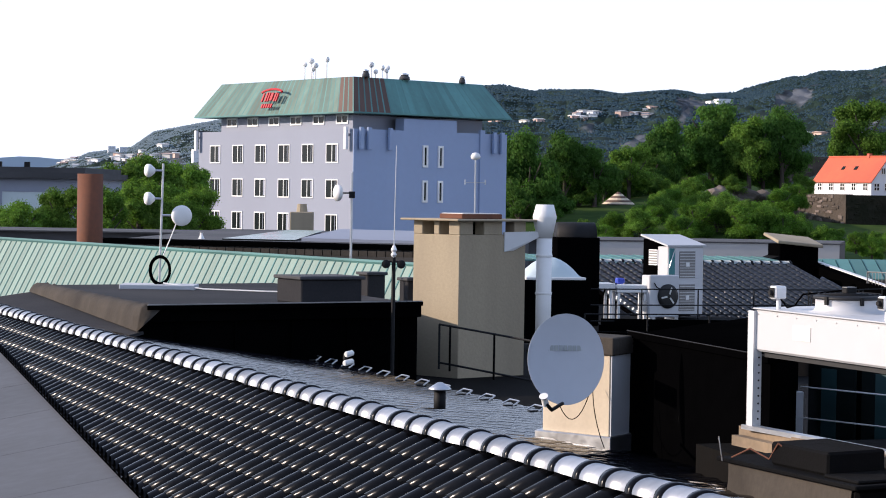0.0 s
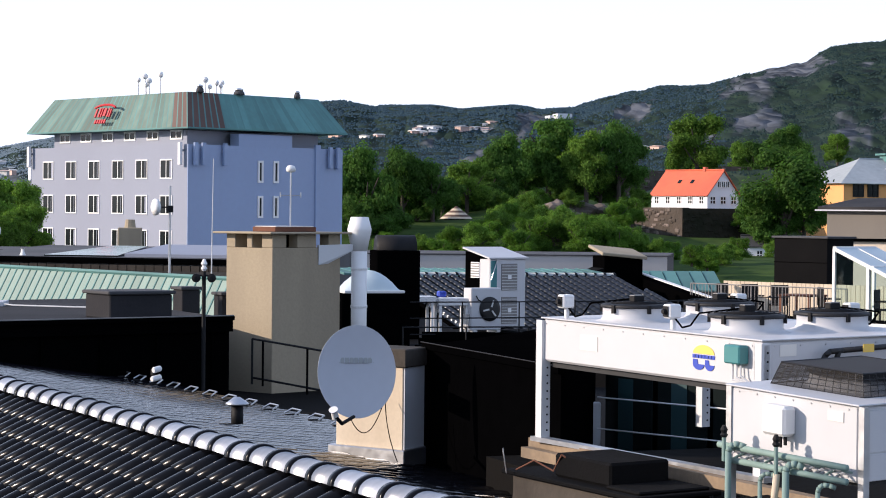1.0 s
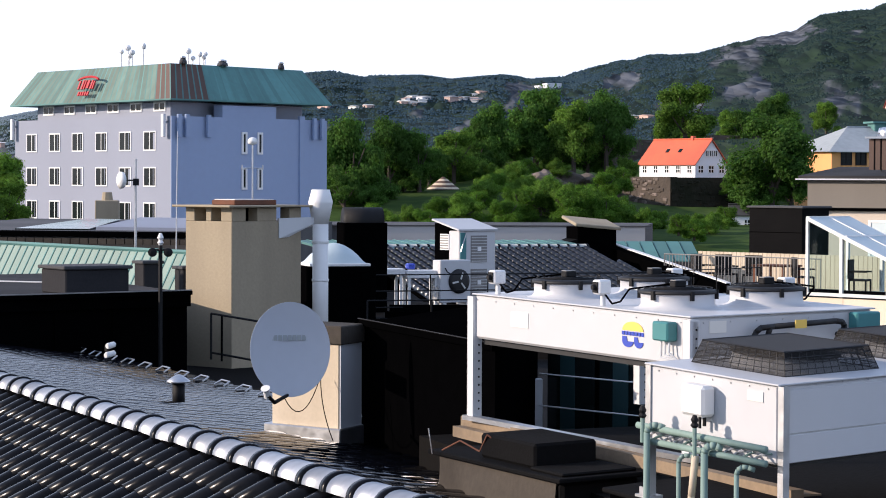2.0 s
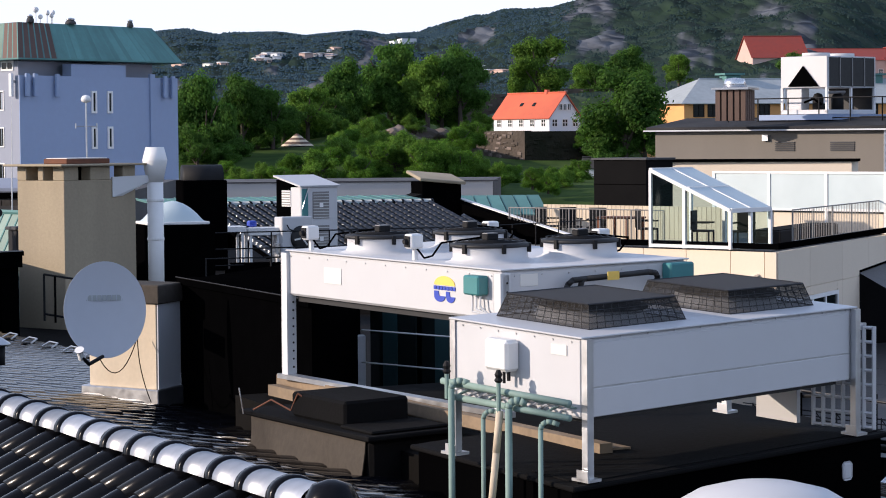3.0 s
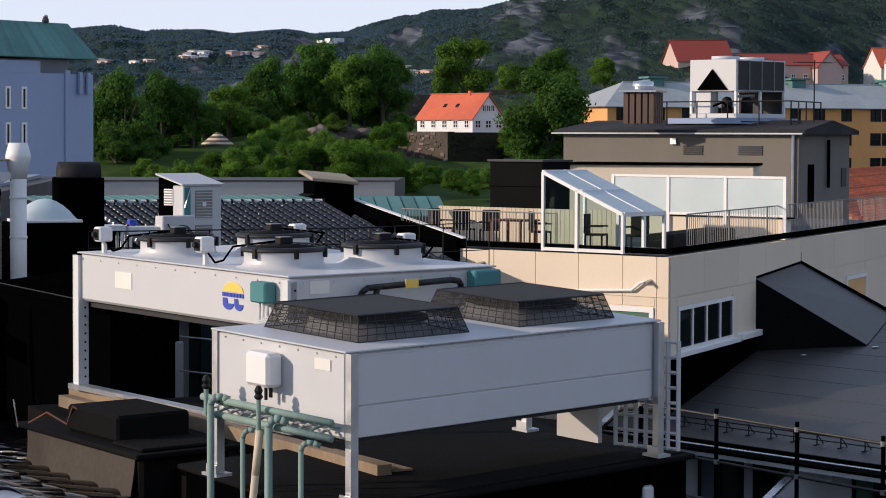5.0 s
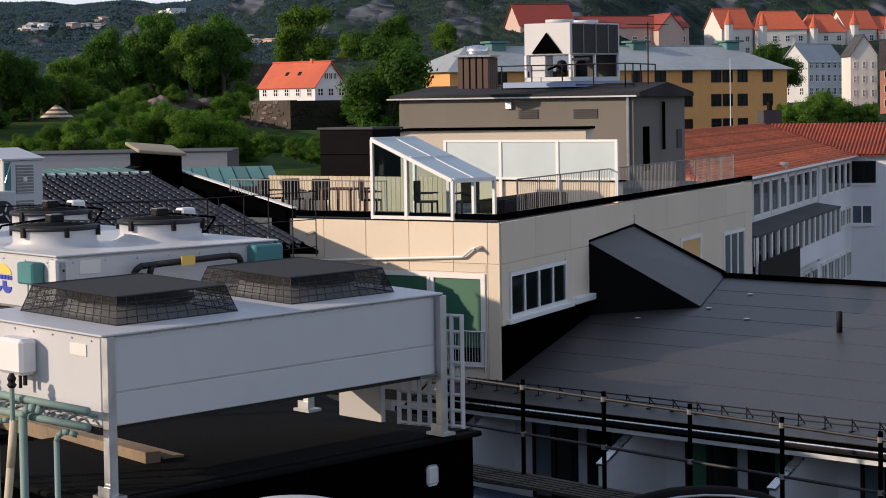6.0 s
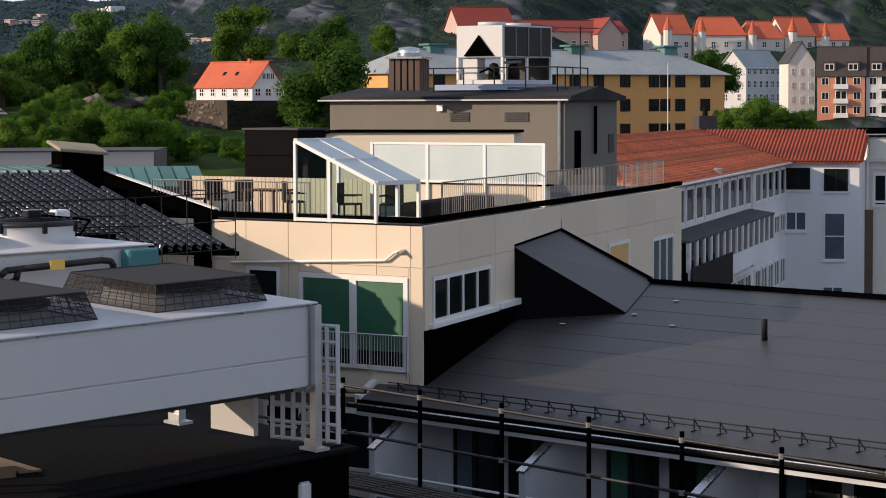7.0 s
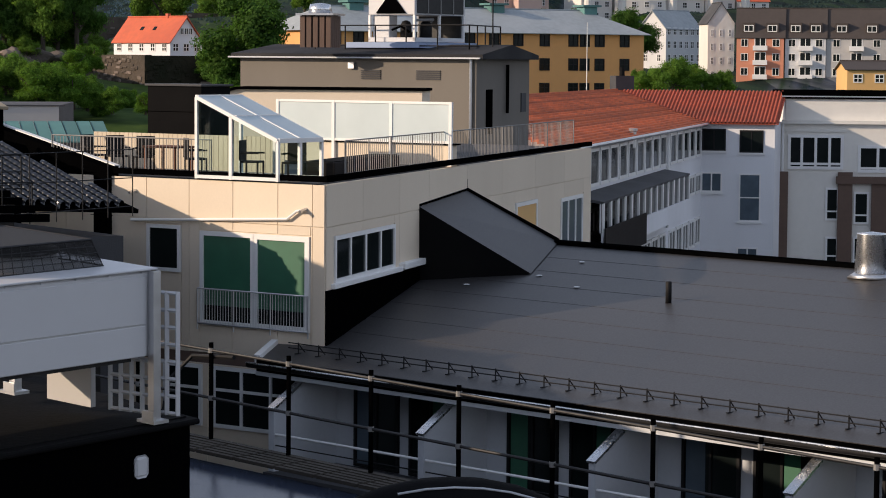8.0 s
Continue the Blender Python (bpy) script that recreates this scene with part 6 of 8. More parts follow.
    bm.faces.new([bm.verts.new(v) for v in ((0, y, ZB), (GW, y, ZB), (GW, y, ZL), (0, y, ZH))])
    part("side_pane", bm, "clear", gh, "clear glass pane").visible_shadow = False
for x, z in ((0, ZH), (GW, ZL)):
    bm = bmesh.new()
    bm.faces.new([bm.verts.new(v) for v in ((x, 0, ZB), (x, GD, ZB), (x, GD, z), (x, 0, z))])
    part("end_pane", bm, "clear", gh, "clear glass pane").visible_shadow = False


def chair(m, label):
    c = thing("terrace_chair", label, "chair", m, "terrace chairs")
    part("seat", box(-0.24, 0.24, -0.24, 0.24, 0.40, 0.45, 0.01), "dark_metal", c)
    part("backrest", box(-0.24, 0.24, 0.22, 0.26, 0.45, 0.95, 0.01), "dark_metal", c)
    for x in (-0.22, 0.22):
        for y in (-0.22, 0.22):
            part("leg", box(x - 0.02, x + 0.02, y - 0.02, y + 0.02, 0, 0.4), "dark_metal", c)
        part("armrest", box(x - 0.03, x + 0.03, -0.24, 0.24, 0.62, 0.66), "dark_metal", c)
    return c


base_c = BL + FR * 1.5
for s, r in ((-1.3, 40), (-0.45, 10), (0.45, -20), (2.2, 95)):
    p = base_c + FL * s
    chair(ang((p.x, p.y, -2.98), r), "dark terrace chair beside a low table")
p = base_c + FL * 1.3
tb_ = thing("terrace_table", "brown wooden terrace table", "table", ang((p.x, p.y, -2.98), -50))
part("tabletop", box(-0.55, 0.55, -0.4, 0.4, 0.68, 0.73, 0.01), "rust", tb_)
for x in (-0.48, 0.48):
    for y in (-0.33, 0.33):
        part("leg", box(x - 0.03, x + 0.03, y - 0.03, y + 0.03, 0, 0.68), "rust", tb_)
chair(ang((16.0, 64.4, -2.98), 60), "grey metal chair inside the glass house")
chair(ang((16.9, 63.7, -2.98), -30), "grey metal chair inside the glass house")

# ---- wide black roof with snow guards and balconies below ----
E0 = Vector((15.5, 61.0, -7.0))
ED, ES = Vector((0.479, -0.878, 0)), Vector((0.878, 0.479, 0))
KR = 0.14
RUN = 13.35


def rp(e, s, dz=0.0):
    return E0 + ED * e + ES * s + Vector((0, 0, KR * s + dz))


br = thing("felt_roof", "wide black felt roof with faint sheet laps", "roof", kind="structure")
for r in range(9):
    s0, s1 = RUN * r / 9, RUN * (r + 1) / 9
    lo, hi = rp(44, s0, 0.006), rp(44, s1 + 0.08, 0.0)
    part("felt_sheet", slab(rp(-14 if s0 > 3 else -0.0 - 3.2 * (s0 / 4.5), s0, 0.006), lo, hi, rp(-14 if s0 > 3 else -0.0 - 3.2 * (s1 / 4.5), s1 + 0.08, 0.0), 0.03), "felt_roof", br)
part("verge_trim", slab(rp(-0.1, -0.05, 0.10), rp(0.12, -0.05, 0.10), rp(-2.4, 3.5, 0.10), rp(-2.62, 3.5, 0.10), 0.2), "white_paint", br, "bright verge strip")
part("back_edge", slab(rp(-6, RUN, 0.10), rp(44, RUN, 0.10), rp(44, RUN + 0.3, 0.08), rp(-6, RUN + 0.3, 0.08), 0.14), "black", br)
part("fascia", slab(rp(0, -0.06, -0.3), rp(44, -0.06, -0.3), rp(44, -0.06, 0.0), rp(0, -0.06, 0.0), 0.05), "black", br)
part("gutter", tube(rp(-0.2, -0.14, -0.12), rp(44, -0.14, -0.12), 0.07, seg=10), "dark_metal", br, "dark gutter", True)
part("gutter_lip", tube(rp(-0.2, -0.2, -0.06), rp(44, -0.2, -0.06), 0.02, seg=6), "alu", br)
part("fascia_trim", slab(rp(0, -0.08, -0.36), rp(44, -0.08, -0.36), rp(44, -0.08, -0.27), rp(0, -0.08, -0.27), 0.03), "balcony", br, "pale trim under the gutter")
part("soffit", slab(rp(0, 1.2, -0.55), rp(44, 1.2, -0.55), rp(44, -0.05, -0.32), rp(0, -0.05, -0.32), 0.03), "balcony", br)
for i in range(42):
    e = 0.55 + 0.72 * i
    a = rp(e, 0.75)
    sgp = thing("snow_guard_bracket", "black steel snow guard bracket on the roof edge", "snow guard", Matrix.Translation(a) @ ang((0, 0, 0), math.degrees(math.atan2(ES.y, ES.x))), "snow guard brackets")
    part("strut", tube((0.0, 0, 0.0), (0.0, 0, 0.27), 0.016, seg=5), "dark_metal", sgp)
    part("brace", tube((0.2, 0, 0.03), (0.0, 0, 0.24), 0.014, seg=5), "dark_metal", sgp)
    part("foot", box(-0.1, 0.3, -0.02, 0.02, 0.0, 0.02), "dark_metal", sgp)
sg = thing("snow_guard", "black snow guard rails along the eave", "snow guard")
for h in (0.12, 0.24):
    part("rail", tube(rp(0.2, 0.75, h), rp(30, 0.75, h), 0.014, seg=6), "dark_metal", sg)

# dormer-like saddle against the cream wall
D0, D1 = C0 + FR * 7.66, C0 + FR * 20.0
ap = C0 + FR * 12.45
dz_ = lambda v: -7.0 + KR * ((v - E0).dot(ES))
sad = thing("roof_saddle", "black felt saddle roof against the cream wall", "roof", kind="structure")
tip = Vector((23.8, 66.4, 0))
bm = bmesh.new()
P_ = [Vector((D0.x, D0.y, -3.88)), Vector((ap.x, ap.y, -3.68)), Vector((tip.x, tip.y, dz_(tip) + 0.03)), Vector((D0.x, D0.y, dz_(D0) - 0.1)), Vector((25.85, 70.4, dz_(Vector((25.85, 70.4, 0))) + 0.03)), Vector((C0 + FR * 20).to_tuple())]
P_[5].z = -5.2
v = [bm.verts.new(p) for p in P_]
bm.faces.new((v[0], v[2], v[4], v[1]))
bm.faces.new((v[1], v[4], v[5]))
bm.faces.new((v[0], v[1], v[5], v[3]))
part("saddle", bm, "felt_roof", sad)
bm = bmesh.new()
bm.faces.new([bm.verts.new(p) for p in (P_[0], P_[3], P_[2])])
# Blacker felt than the slope: the front's shade is in its colour.
part("saddle_front", bm, "felt", sad, "upright front, blackened for shade")
part("edge_bead", tube(P_[0] + Vector((0, 0, 0.02)), P_[1] + Vector((0, 0, 0.02)), 0.05, seg=6), "black", sad)
part("edge_bead", tube(P_[1] + Vector((0, 0, 0.02)), P_[4] + Vector((0, 0, 0.04)), 0.06, seg=6), "black", sad)
part("spike", tube(P_[1], P_[1] + Vector((0, 0, 0.3)), 0.04, seg=6), "dark_metal", sad)
rpv = thing("roof_vent", "short black vent pipe on the felt roof", "roof vent", Matrix.Translation((25.41, 60.44, -5.84)))
part("pipe", lathe([(0.075, 0), (0.075, 0.52), (0.06, 0.54)], 12), "dark_metal", rpv, "", True)
for p in ((23.9, 66.0), (25.4, 67.0), (24.2, 63.8), (22.0, 66.2)):
    mk = thing("felt_patch", "small pale spot on the felt", "patch", Matrix.Translation((p[0], p[1], dz_(Vector((p[0], p[1], 0))) + 0.03)))
    part("spot", lathe([(0.09, 0), (0.05, 0.012)], 8), "white_paint", mk)
sv = thing("roof_vent", "shiny silver cylindrical roof vent", "roof vent", Matrix.Translation((30.5, 60.0, -5.25)))
part("drum", lathe([(0.42, 0), (0.36, 1.05), (0.38, 1.08), (0.05, 1.12)], 28), "alu", sv, "", True)
part("base", lathe([(0.6, 0), (0.42, 0.12)], 24), "galv", sv, "", True)

# balconies under the eave
bal = thing("balcony_row", "grey recessed balcony front under the black roof", "building", facade_frame((E0 + ES * 1.2).xy, (E0 + ES * 1.2 + ED * 10).xy), kind="structure")
part("back_wall", box(1.25, 44, 0.0, 0.3, STREET, -7.1), "balcony", bal)
part("floor_slab", box(1.25, 44, -2.1, 0.0, -9.6, -9.4), "felt_grey", bal)
part("lower_wall", box(1.25, 44, -1.4, 0.0, STREET, -9.6), "balcony", bal)
for k in range(8):
    e = 1.3 + 4.95 * k
    bm = bmesh.new()
    pr = [(0.0, -9.4), (-1.9, -9.4), (-1.9, -8.0), (-1.0, -7.42), (0.0, -7.42)]
    a = [bm.verts.new((e - 0.09, y, z)) for y, z in pr]
    b = [bm.verts.new((e + 0.09, y, z)) for y, z in pr]
    bm.faces.new(a)
    bm.faces.new(b[::-1])
    for i in range(5):
        j = (i + 1) % 5
        bm.faces.new((a[i], b[i], b[j], a[j]))
    bmesh.ops.recalc_face_normals(bm, faces=bm.faces)
    fin = part("side_fin", bm, "balcony", bal, "white balcony side wall")
    part("fin_cap", slab((e - 0.12, -1.95, -7.97), (e + 0.12, -1.95, -7.97), (e + 0.12, -0.97, -7.35), (e - 0.12, -0.97, -7.35), 0.05), "alu", fin, "bright sloping cap")
    part("fin_cap", box(e - 0.12, e + 0.12, -0.97, 0.0, -7.4, -7.35), "alu", fin)
    dw = window(bal, e + 1.5, -8.35, 1.5, 2.05, -0.01, 1, "dark_metal", "glass", 0.07, "door", label="dark glazed balcony door")
    part("curtain", box(e + 0.85, e + 1.35, -0.03, -0.022, -9.3, -7.4), "green_blind" if k % 2 else "glass_blue", dw, "drawn curtain behind the glass")
    dw = window(bal, e + 3.3, -8.35, 1.4, 2.05, -0.01, 1, "dark_metal", "glass", 0.07, "door", label="dark glazed balcony door")
    part("curtain", box(e + 3.35, e + 3.75, -0.03, -0.022, -9.3, -7.4), "green_blind", dw, "drawn curtain behind the glass")
    # Boards at the bay's end take a warm tone for the sun patch.
    for q in range(9):
        part("siding_board", box(e + 4.1, e + 4.8, -0.03, 0.0, -9.35 + 0.22 * q, -9.15 + 0.22 * q), "plaster", bal, "siding board, sunlight in its cream colour")
    part("rail", tube((e + 0.1, -1.85, -8.55), (e + 4.85, -1.85, -8.55), 0.03, seg=8), "white_paint", bal, "white balcony rail")
    for z in (-8.8, -9.1):
        part("rail", tube((e + 0.1, -1.85, z), (e + 4.85, -1.85, z), 0.015, seg=6), "dark_metal", bal)

# ---- near guard rail and gallery ----
P0, PD = Vector((8.71, 25.13, -2.67)), Vector((0.53, -0.848, -0.035))
ng = thing("guard_rail", "black scaffold-like guard rail with bright couplers", "railing")
for i in range(-4, 13):
    a = P0 + PD * i
    part("post", tube(a - Vector((0, 0, 0.82)), a + Vector((0, 0, 0.05)), 0.021, seg=8), "black", ng)
    for dz in (-0.02, -0.45):
        part("coupler", tube(a + Vector((0, 0, dz - 0.022)), a + Vector((0, 0, dz + 0.022)), 0.027, seg=8), "rail_grey", ng)
for dz in (-0.02, -0.45):
    part("rail", tube(P0 - PD * 4 + Vector((0, 0, dz)), P0 + PD * 12 + Vector((0, 0, dz)), 0.014, seg=8), "mesh_black", ng)
part("brace", pipe_run([P0 - PD * 1.6 + Vector((-0.2, -0.3, -1.3)), P0 - PD * 1.6 + Vector((0, -0.1, -0.35)), P0 - PD * 1.4 + Vector((0.1, 0, -0.12)), P0 - PD * 0.7 + Vector((0, 0, -0.05))], 0.02, 6), "dark_metal", ng)
wk = thing("gallery", "dark slatted gallery along the guard rail", "walkway", kind="structure")
pn_ = Vector((-0.848, -0.53, 0))
for i in range(34):
    a = P0 - PD * 4.2 + PD * (0.5 * i) + Vector((0, 0, -0.82))
    part("edge_board", slab(a + pn_ * 0.02, a + PD * 0.49 + pn_ * 0.02, a + PD * 0.49 - pn_ * 0.05, a - pn_ * 0.05, 0.08), "felt_brown", wk)
    for k in range(5):
        b = a + pn_ * (0.45 - 0.085 * k)
        part("slat", slab(b, b + PD * 0.47, b + PD * 0.47 - pn_ * 0.05, b - pn_ * 0.05, 0.03), "felt_brown", wk)
lower_roof = thing("lower_roof", "smooth dark lower roof below the gallery", "roof", kind="structure")
a = P0 - PD * 5 + Vector((0, 0, -0.92))
part("sheet", slab(a + pn_ * 3.2 - Vector((0, 0, 0.25)), a + PD * 18 + pn_ * 3.2 - Vector((0, 0, 0.25)), a + PD * 18 + pn_ * 0.4, a + pn_ * 0.4, 0.1), "wet_sheet", lower_roof)

# white lattice at the end of the cooler
lt = thing("lattice_panel", "white slatted lattice panel behind the cooler", "lattice")
# Pale board coloured grey to stand for the shade behind the cooler.
cpart("solid_board", box(L2 - 0.04, L2 + 0.0, 0.46, 0.82, 0.0, 0.42), "grey_block", lt)
for o, n, rows_ in ((Q2 @ Vector((L2 + 0.02, 0.02, 0)), 4, 6), (Q2 @ Vector((L2 + 0.10, -0.10, 0)), 2, 7)):
    for i in range(n + 1):
        part("upright", box(-0.012, 0.012, -0.014, 0.014, 0.02, 0.1 * rows_ + 0.04, m=Matrix.Translation(o + V2 * (0.085 * i))), "white", lt)
    for k in range(rows_ + 1):
        a = o + Vector((0, 0, 0.03 + 0.1 * k))
        part("slat", tube(a, a + V2 * (0.085 * n), 0.012, seg=4), "white", lt)

# ---- grey plant building with rooftop units ----
GC = Vector((31.95, 100.0, 0))
GL_, GR_ = GC - FL * 12.25, GC + FR * 8.7
gb = thing("plant_building", "grey-brown rendered plant building with low gable", "building", kind="structure")
gcore = [GC, GR_, GR_ - FL * 12.25, GL_]
part("wall", prism([tuple(v.xy) for v in gcore], STREET, 0.02), "grey_wall", gb)
m_r, m_l = (GC + GR_) / 2, (GL_ + GR_ - FL * 12.25) / 2
bm = bmesh.new()
a = [GL_ - FL * 0.4 - FR * 0.3, GC + FL * 0.4 - FR * 0.3, GR_ + FL * 0.4 + FR * 0.3, GR_ - FL * 12.65 + FR * 0.3]
lo = [bm.verts.new((q.x, q.y, 0.02)) for q in a]
hi = [bm.verts.new((q.x, q.y, 0.20)) for q in a]
r0, r1 = bm.verts.new((m_l.x, m_l.y, 0.62)), bm.verts.new((m_r.x + FL.x * 0.4, m_r.y + FL.y * 0.4, 0.62))
for q in ((lo[0], lo[1], hi[1], hi[0]), (lo[1], lo[2], hi[2], r1, hi[1]), (lo[2], lo[3], hi[3], hi[2]), (lo[3], lo[0], hi[0], r0, hi[3]), (hi[0], hi[1], r1, r0), (hi[2], hi[3], r0, r1), tuple(lo[::-1])):
    bm.faces.new(q)
part("roof", bm, "felt_dull", gb, "dark felt roof")
gfr = facade_frame(GL_.xy, GC.xy)
gsd = facade_frame(GC.xy, GR_.xy)
gw = thing("plant_wall_front", "grey wall with louvres", "wall", gfr, kind="structure")
for x, w in ((7.0, 1.0), (9.9, 1.2)):
    for k in range(5):
        part("louvre", box(x - w / 2, x + w / 2, -0.05, 0.0, -0.82 + 0.08 * k, -0.77 + 0.08 * k), "felt_grey", gw)
part("lamp_box", box(5.9, 6.2, -0.15, 0, -0.4, -0.15), "galv", gw)
part("eave_trim", box(-0.4, 12.65, -0.36, -0.3, 0.02, 0.08), "balcony", gw)
part("downpipe", tube((12.05, -0.1, -6), (12.05, -0.1, 0.0), 0.06, seg=8), "galv", gw)
gs2 = thing("plant_wall_side", "grey gable wall with a door", "wall", gsd, kind="structure")
part("door", box(1.5, 2.4, -0.05, 0, -3.0, -1.2), "black", gs2)
part("pipe", tube((4.6, -0.1, -2.2), (4.6, -0.1, -0.2), 0.07, seg=8), "black", gs2)
part("louvre", box(7.2, 8.0, -0.05, 0, -2.2, -1.4), "felt_grey", gs2)

ah = thing("air_handling_unit", "white rooftop chiller with dark triangular end opening", "chiller", facade_frame((29.2, 106.9), (29.2 + FL.x, 106.9 + FL.y), 0.62))
WX, WY = 2.42, 3.6
part("coil_casing", box(0, WX, 0, WY, 1.22, 2.56, 0.02), "white", ah)
bm = prism([(0.42, 0), (WX - 0.42, 0), (WX / 2, 0.88)], 0, 0.03)
bmesh.ops.transform(bm, matrix=Matrix.Translation((0, -0.035, 1.28)) @ pose(0, 0, 0, 90, 0, 0), verts=bm.verts)
# Flat black plate stands for the dark inside of the triangular opening.
part("end_opening", bm, "black", ah, "black plate drawn as a dark opening")
for x in (0.05, WX - 0.05):
    for y in (0.05, WY / 2, WY - 0.05):
        part("post", box(x - 0.05, x + 0.05, y - 0.05, y + 0.05, 0.15, 1.22), "white_paint", ah)
part("base_frame", box(0, WX, 0, WY, 0.1, 0.28), "white", ah)
sc_ = part("side_coil", box(WX + 0.003, WX + 0.03, 0.15, WY - 0.15, 1.28, 2.50), "mesh_black", ah, "dark coil side")
for k in range(1, 4):
    part("coil_frame", box(WX + 0.03, WX + 0.05, WY * k / 4 - 0.03, WY * k / 4 + 0.03, 1.25, 2.53), "rail_grey", sc_)
part("control_cabinet", box(0.12, 1.0, 0.15, 0.7, 0.28, 1.2, 0.02), "white", ah, "white control cabinet under the coils")
for x, y, r_ in ((1.45, 0.7, 0.24), (1.9, 1.5, 0.26), (1.3, 2.3, 0.25)):
    part("compressor", lathe([(r_, 0.28), (r_, 0.8), (r_ * 0.7, 0.95), (0.05, 1.0)], 16), "dark_metal", ah, "", True).location = (x, y, 0)
part("pipework", pipe_run([(2.2, 0.3, 0.35), (2.2, 0.3, 1.0), (2.2, 1.6, 1.05), (1.6, 1.6, 0.6)], 0.06, 8), "rail_grey", ah)
part("pipework", pipe_run([(1.1, 0.2, 0.6), (1.6, 0.15, 0.75), (2.0, 0.2, 0.5)], 0.05, 8), "black", ah)
part("inner_back", box(0.1, WX - 0.1, WY - 0.2, WY - 0.1, 0.28, 1.22), "mesh_black", ah)
for y in (0.9, 2.7):
    part("fan_shroud", lathe([(0.6, 2.56), (0.6, 2.72), (0.56, 2.72)], 20), "white", ah, "", True).location = (WX / 2, y, 0)
part("skid", box(-0.9, WX + 0.5, -0.35, WY + 0.2, -0.15, 0.08), "hotel_blue", ah, "blue support skid")
vh = thing("vent_hood", "weathered board-clad vent stack with steel cowl", "roof vent", ang((26.6, 104.5, 0.45), -30))
part("shaft", box(-0.6, 0.6, -0.6, 0.6, 0, 1.3, 0.02), "dark_clad", vh)
for y, dx in ((-0.66, 0), (0, 1)):
    for k, x in enumerate((-0.55, -0.28, 0.0, 0.28, 0.55)):
        part("board", box(x - 0.10, x + 0.10, -0.67, -0.6, 0, 1.28) if dx == 0 else box(0.6, 0.67, x - 0.10, x + 0.10, 0, 1.28), "brown_brick", vh, "weathered upright board")
part("cowl_plate", box(-0.8, 0.8, -0.8, 0.8, 1.3, 1.38), "galv", vh)
part("cowl", lathe([(0.5, 1.38), (0.42, 1.75), (0.1, 1.8)], 16), "alu", vh, "steel cowl", True)
gr2 = thing("guard_rail", "thin dark railing on the plant roof", "railing")
e0 = GC - FL * 1.0 + FR * 2.0
railing(gr2, (e0.x - FL.x * 8, e0.y - FL.y * 8, 0.4), (e0.x, e0.y, 0.4), 1.0, 0, 2, 0.01, 0.03, 6, "dark_metal")
railing(gr2, (e0.x, e0.y, 0.4), (e0.x + FR.x * 5, e0.y + FR.y * 5, 0.4), 1.0, 0, 2, 0.01, 0.03, 5, "dark_metal")
ya = thing("aerial", "thin aerial mast with yagi elements", "antenna", ang((33.5, 103, 0.5), 20))
part("mast", tube((0, 0, 0), (0, 0, 2.6), 0.03, seg=6), "dark_metal", ya)
part("boom", tube((-0.9, 0, 2.5), (0.9, 0, 2.5), 0.02, seg=6), "dark_metal", ya)
for i in range(7):
    part("element", tube((-0.9 + 0.3 * i, -0.25, 2.5), (-0.9 + 0.3 * i, 0.25, 2.5), 0.012, seg=5), "dark_metal", ya)


# ---- blue-grey hotel block ----
HC, HL, HR = Vector((-7.48, 205.4, 0)), Vector((-22.34, 228.6, 0)), Vector((5.36, 219.3, 0))
hu, hv = (HC - HL).normalized(), (HR - HC).normalized()
HB = HL + (HR - HC)
PZ = 5.0
hot = thing("hotel", "pale grey hotel block with a green copper mansard roof", "building")
part("wall", prism([tuple(v.xy) for v in (HC, HR, HB, HL)], STREET, PZ), "hotel", hot)
hfl = facade_frame(HL.xy, HC.xy)
hfr = facade_frame(HC.xy, HR.xy)
LH, LR = (HC - HL).length, (HR - HC).length


def on(fr, ob):
    ob.matrix_local = fr @ ob.matrix_local
    return ob


on(hfr, part("blue_gable", box(0.0, LR, -0.08, 0.0, STREET, PZ), "hotel_blue", hot, "blue-grey rendered end wall"))
on(hfr, part("raised_wall", box(5.9, 12.4, -0.1, 0.9, PZ, 6.0), "hotel_blue", hot))
on(hfr, part("wall_strip", box(15.3, 15.9, -0.25, 0.0, STREET, PZ + 0.3), "hotel_blue", hot))
inner = [v + (c_ - v).normalized() * 2.2 for v in (HC, HR, HB, HL) for c_ in [(HC + HB) / 2]]
part("top_storey", prism([tuple(v.xy) for v in inner], PZ, 6.45), "hotel", hot)
for r, z in enumerate((3.0, 0.05, -2.85, -5.8)):
    for s in (3.3, 7.6, 11.8, 16.0, 20.1, 24.2):
        wd = window(hot, s, z, 2.0, 1.62, -0.02, 1, "white_paint", "glass", 0.10, proud=0.04)
        on(hfl, wd)
        part("curtain", box(s + 0.55, s + (0.62 if (r + int(s)) % 3 else 0.9), -0.04, -0.034, z - 0.65, z + 0.65), "hotel", wd, "pale curtain")
ti = facade_frame(inner[3].xy, inner[0].xy)
for s in (2.2, 6.2, 10.2, 14.2, 18.2, 22.2):
    on(ti, window(hot, s, 5.85, 2.0, 0.8, -0.02, 1, "white_paint", "glass", 0.14, proud=0.06))
for s in (8.5, 10.4):
    for z in (2.9, -0.05):
        on(hfr, window(hot, s, z, 0.62, 1.85, -0.1, 0, "white_paint", "glass", 0.17, proud=0.1))
# mansard of copper sheets
ZE, ZT = 6.4, 9.35
out = [v - (((HC + HB) / 2) - v).normalized() * 0.5 for v in (HC, HR, HB, HL)]
top = [v + (((HC + HB) / 2) - v).normalized() * 2.2 for v in (HC, HR, HB, HL)]
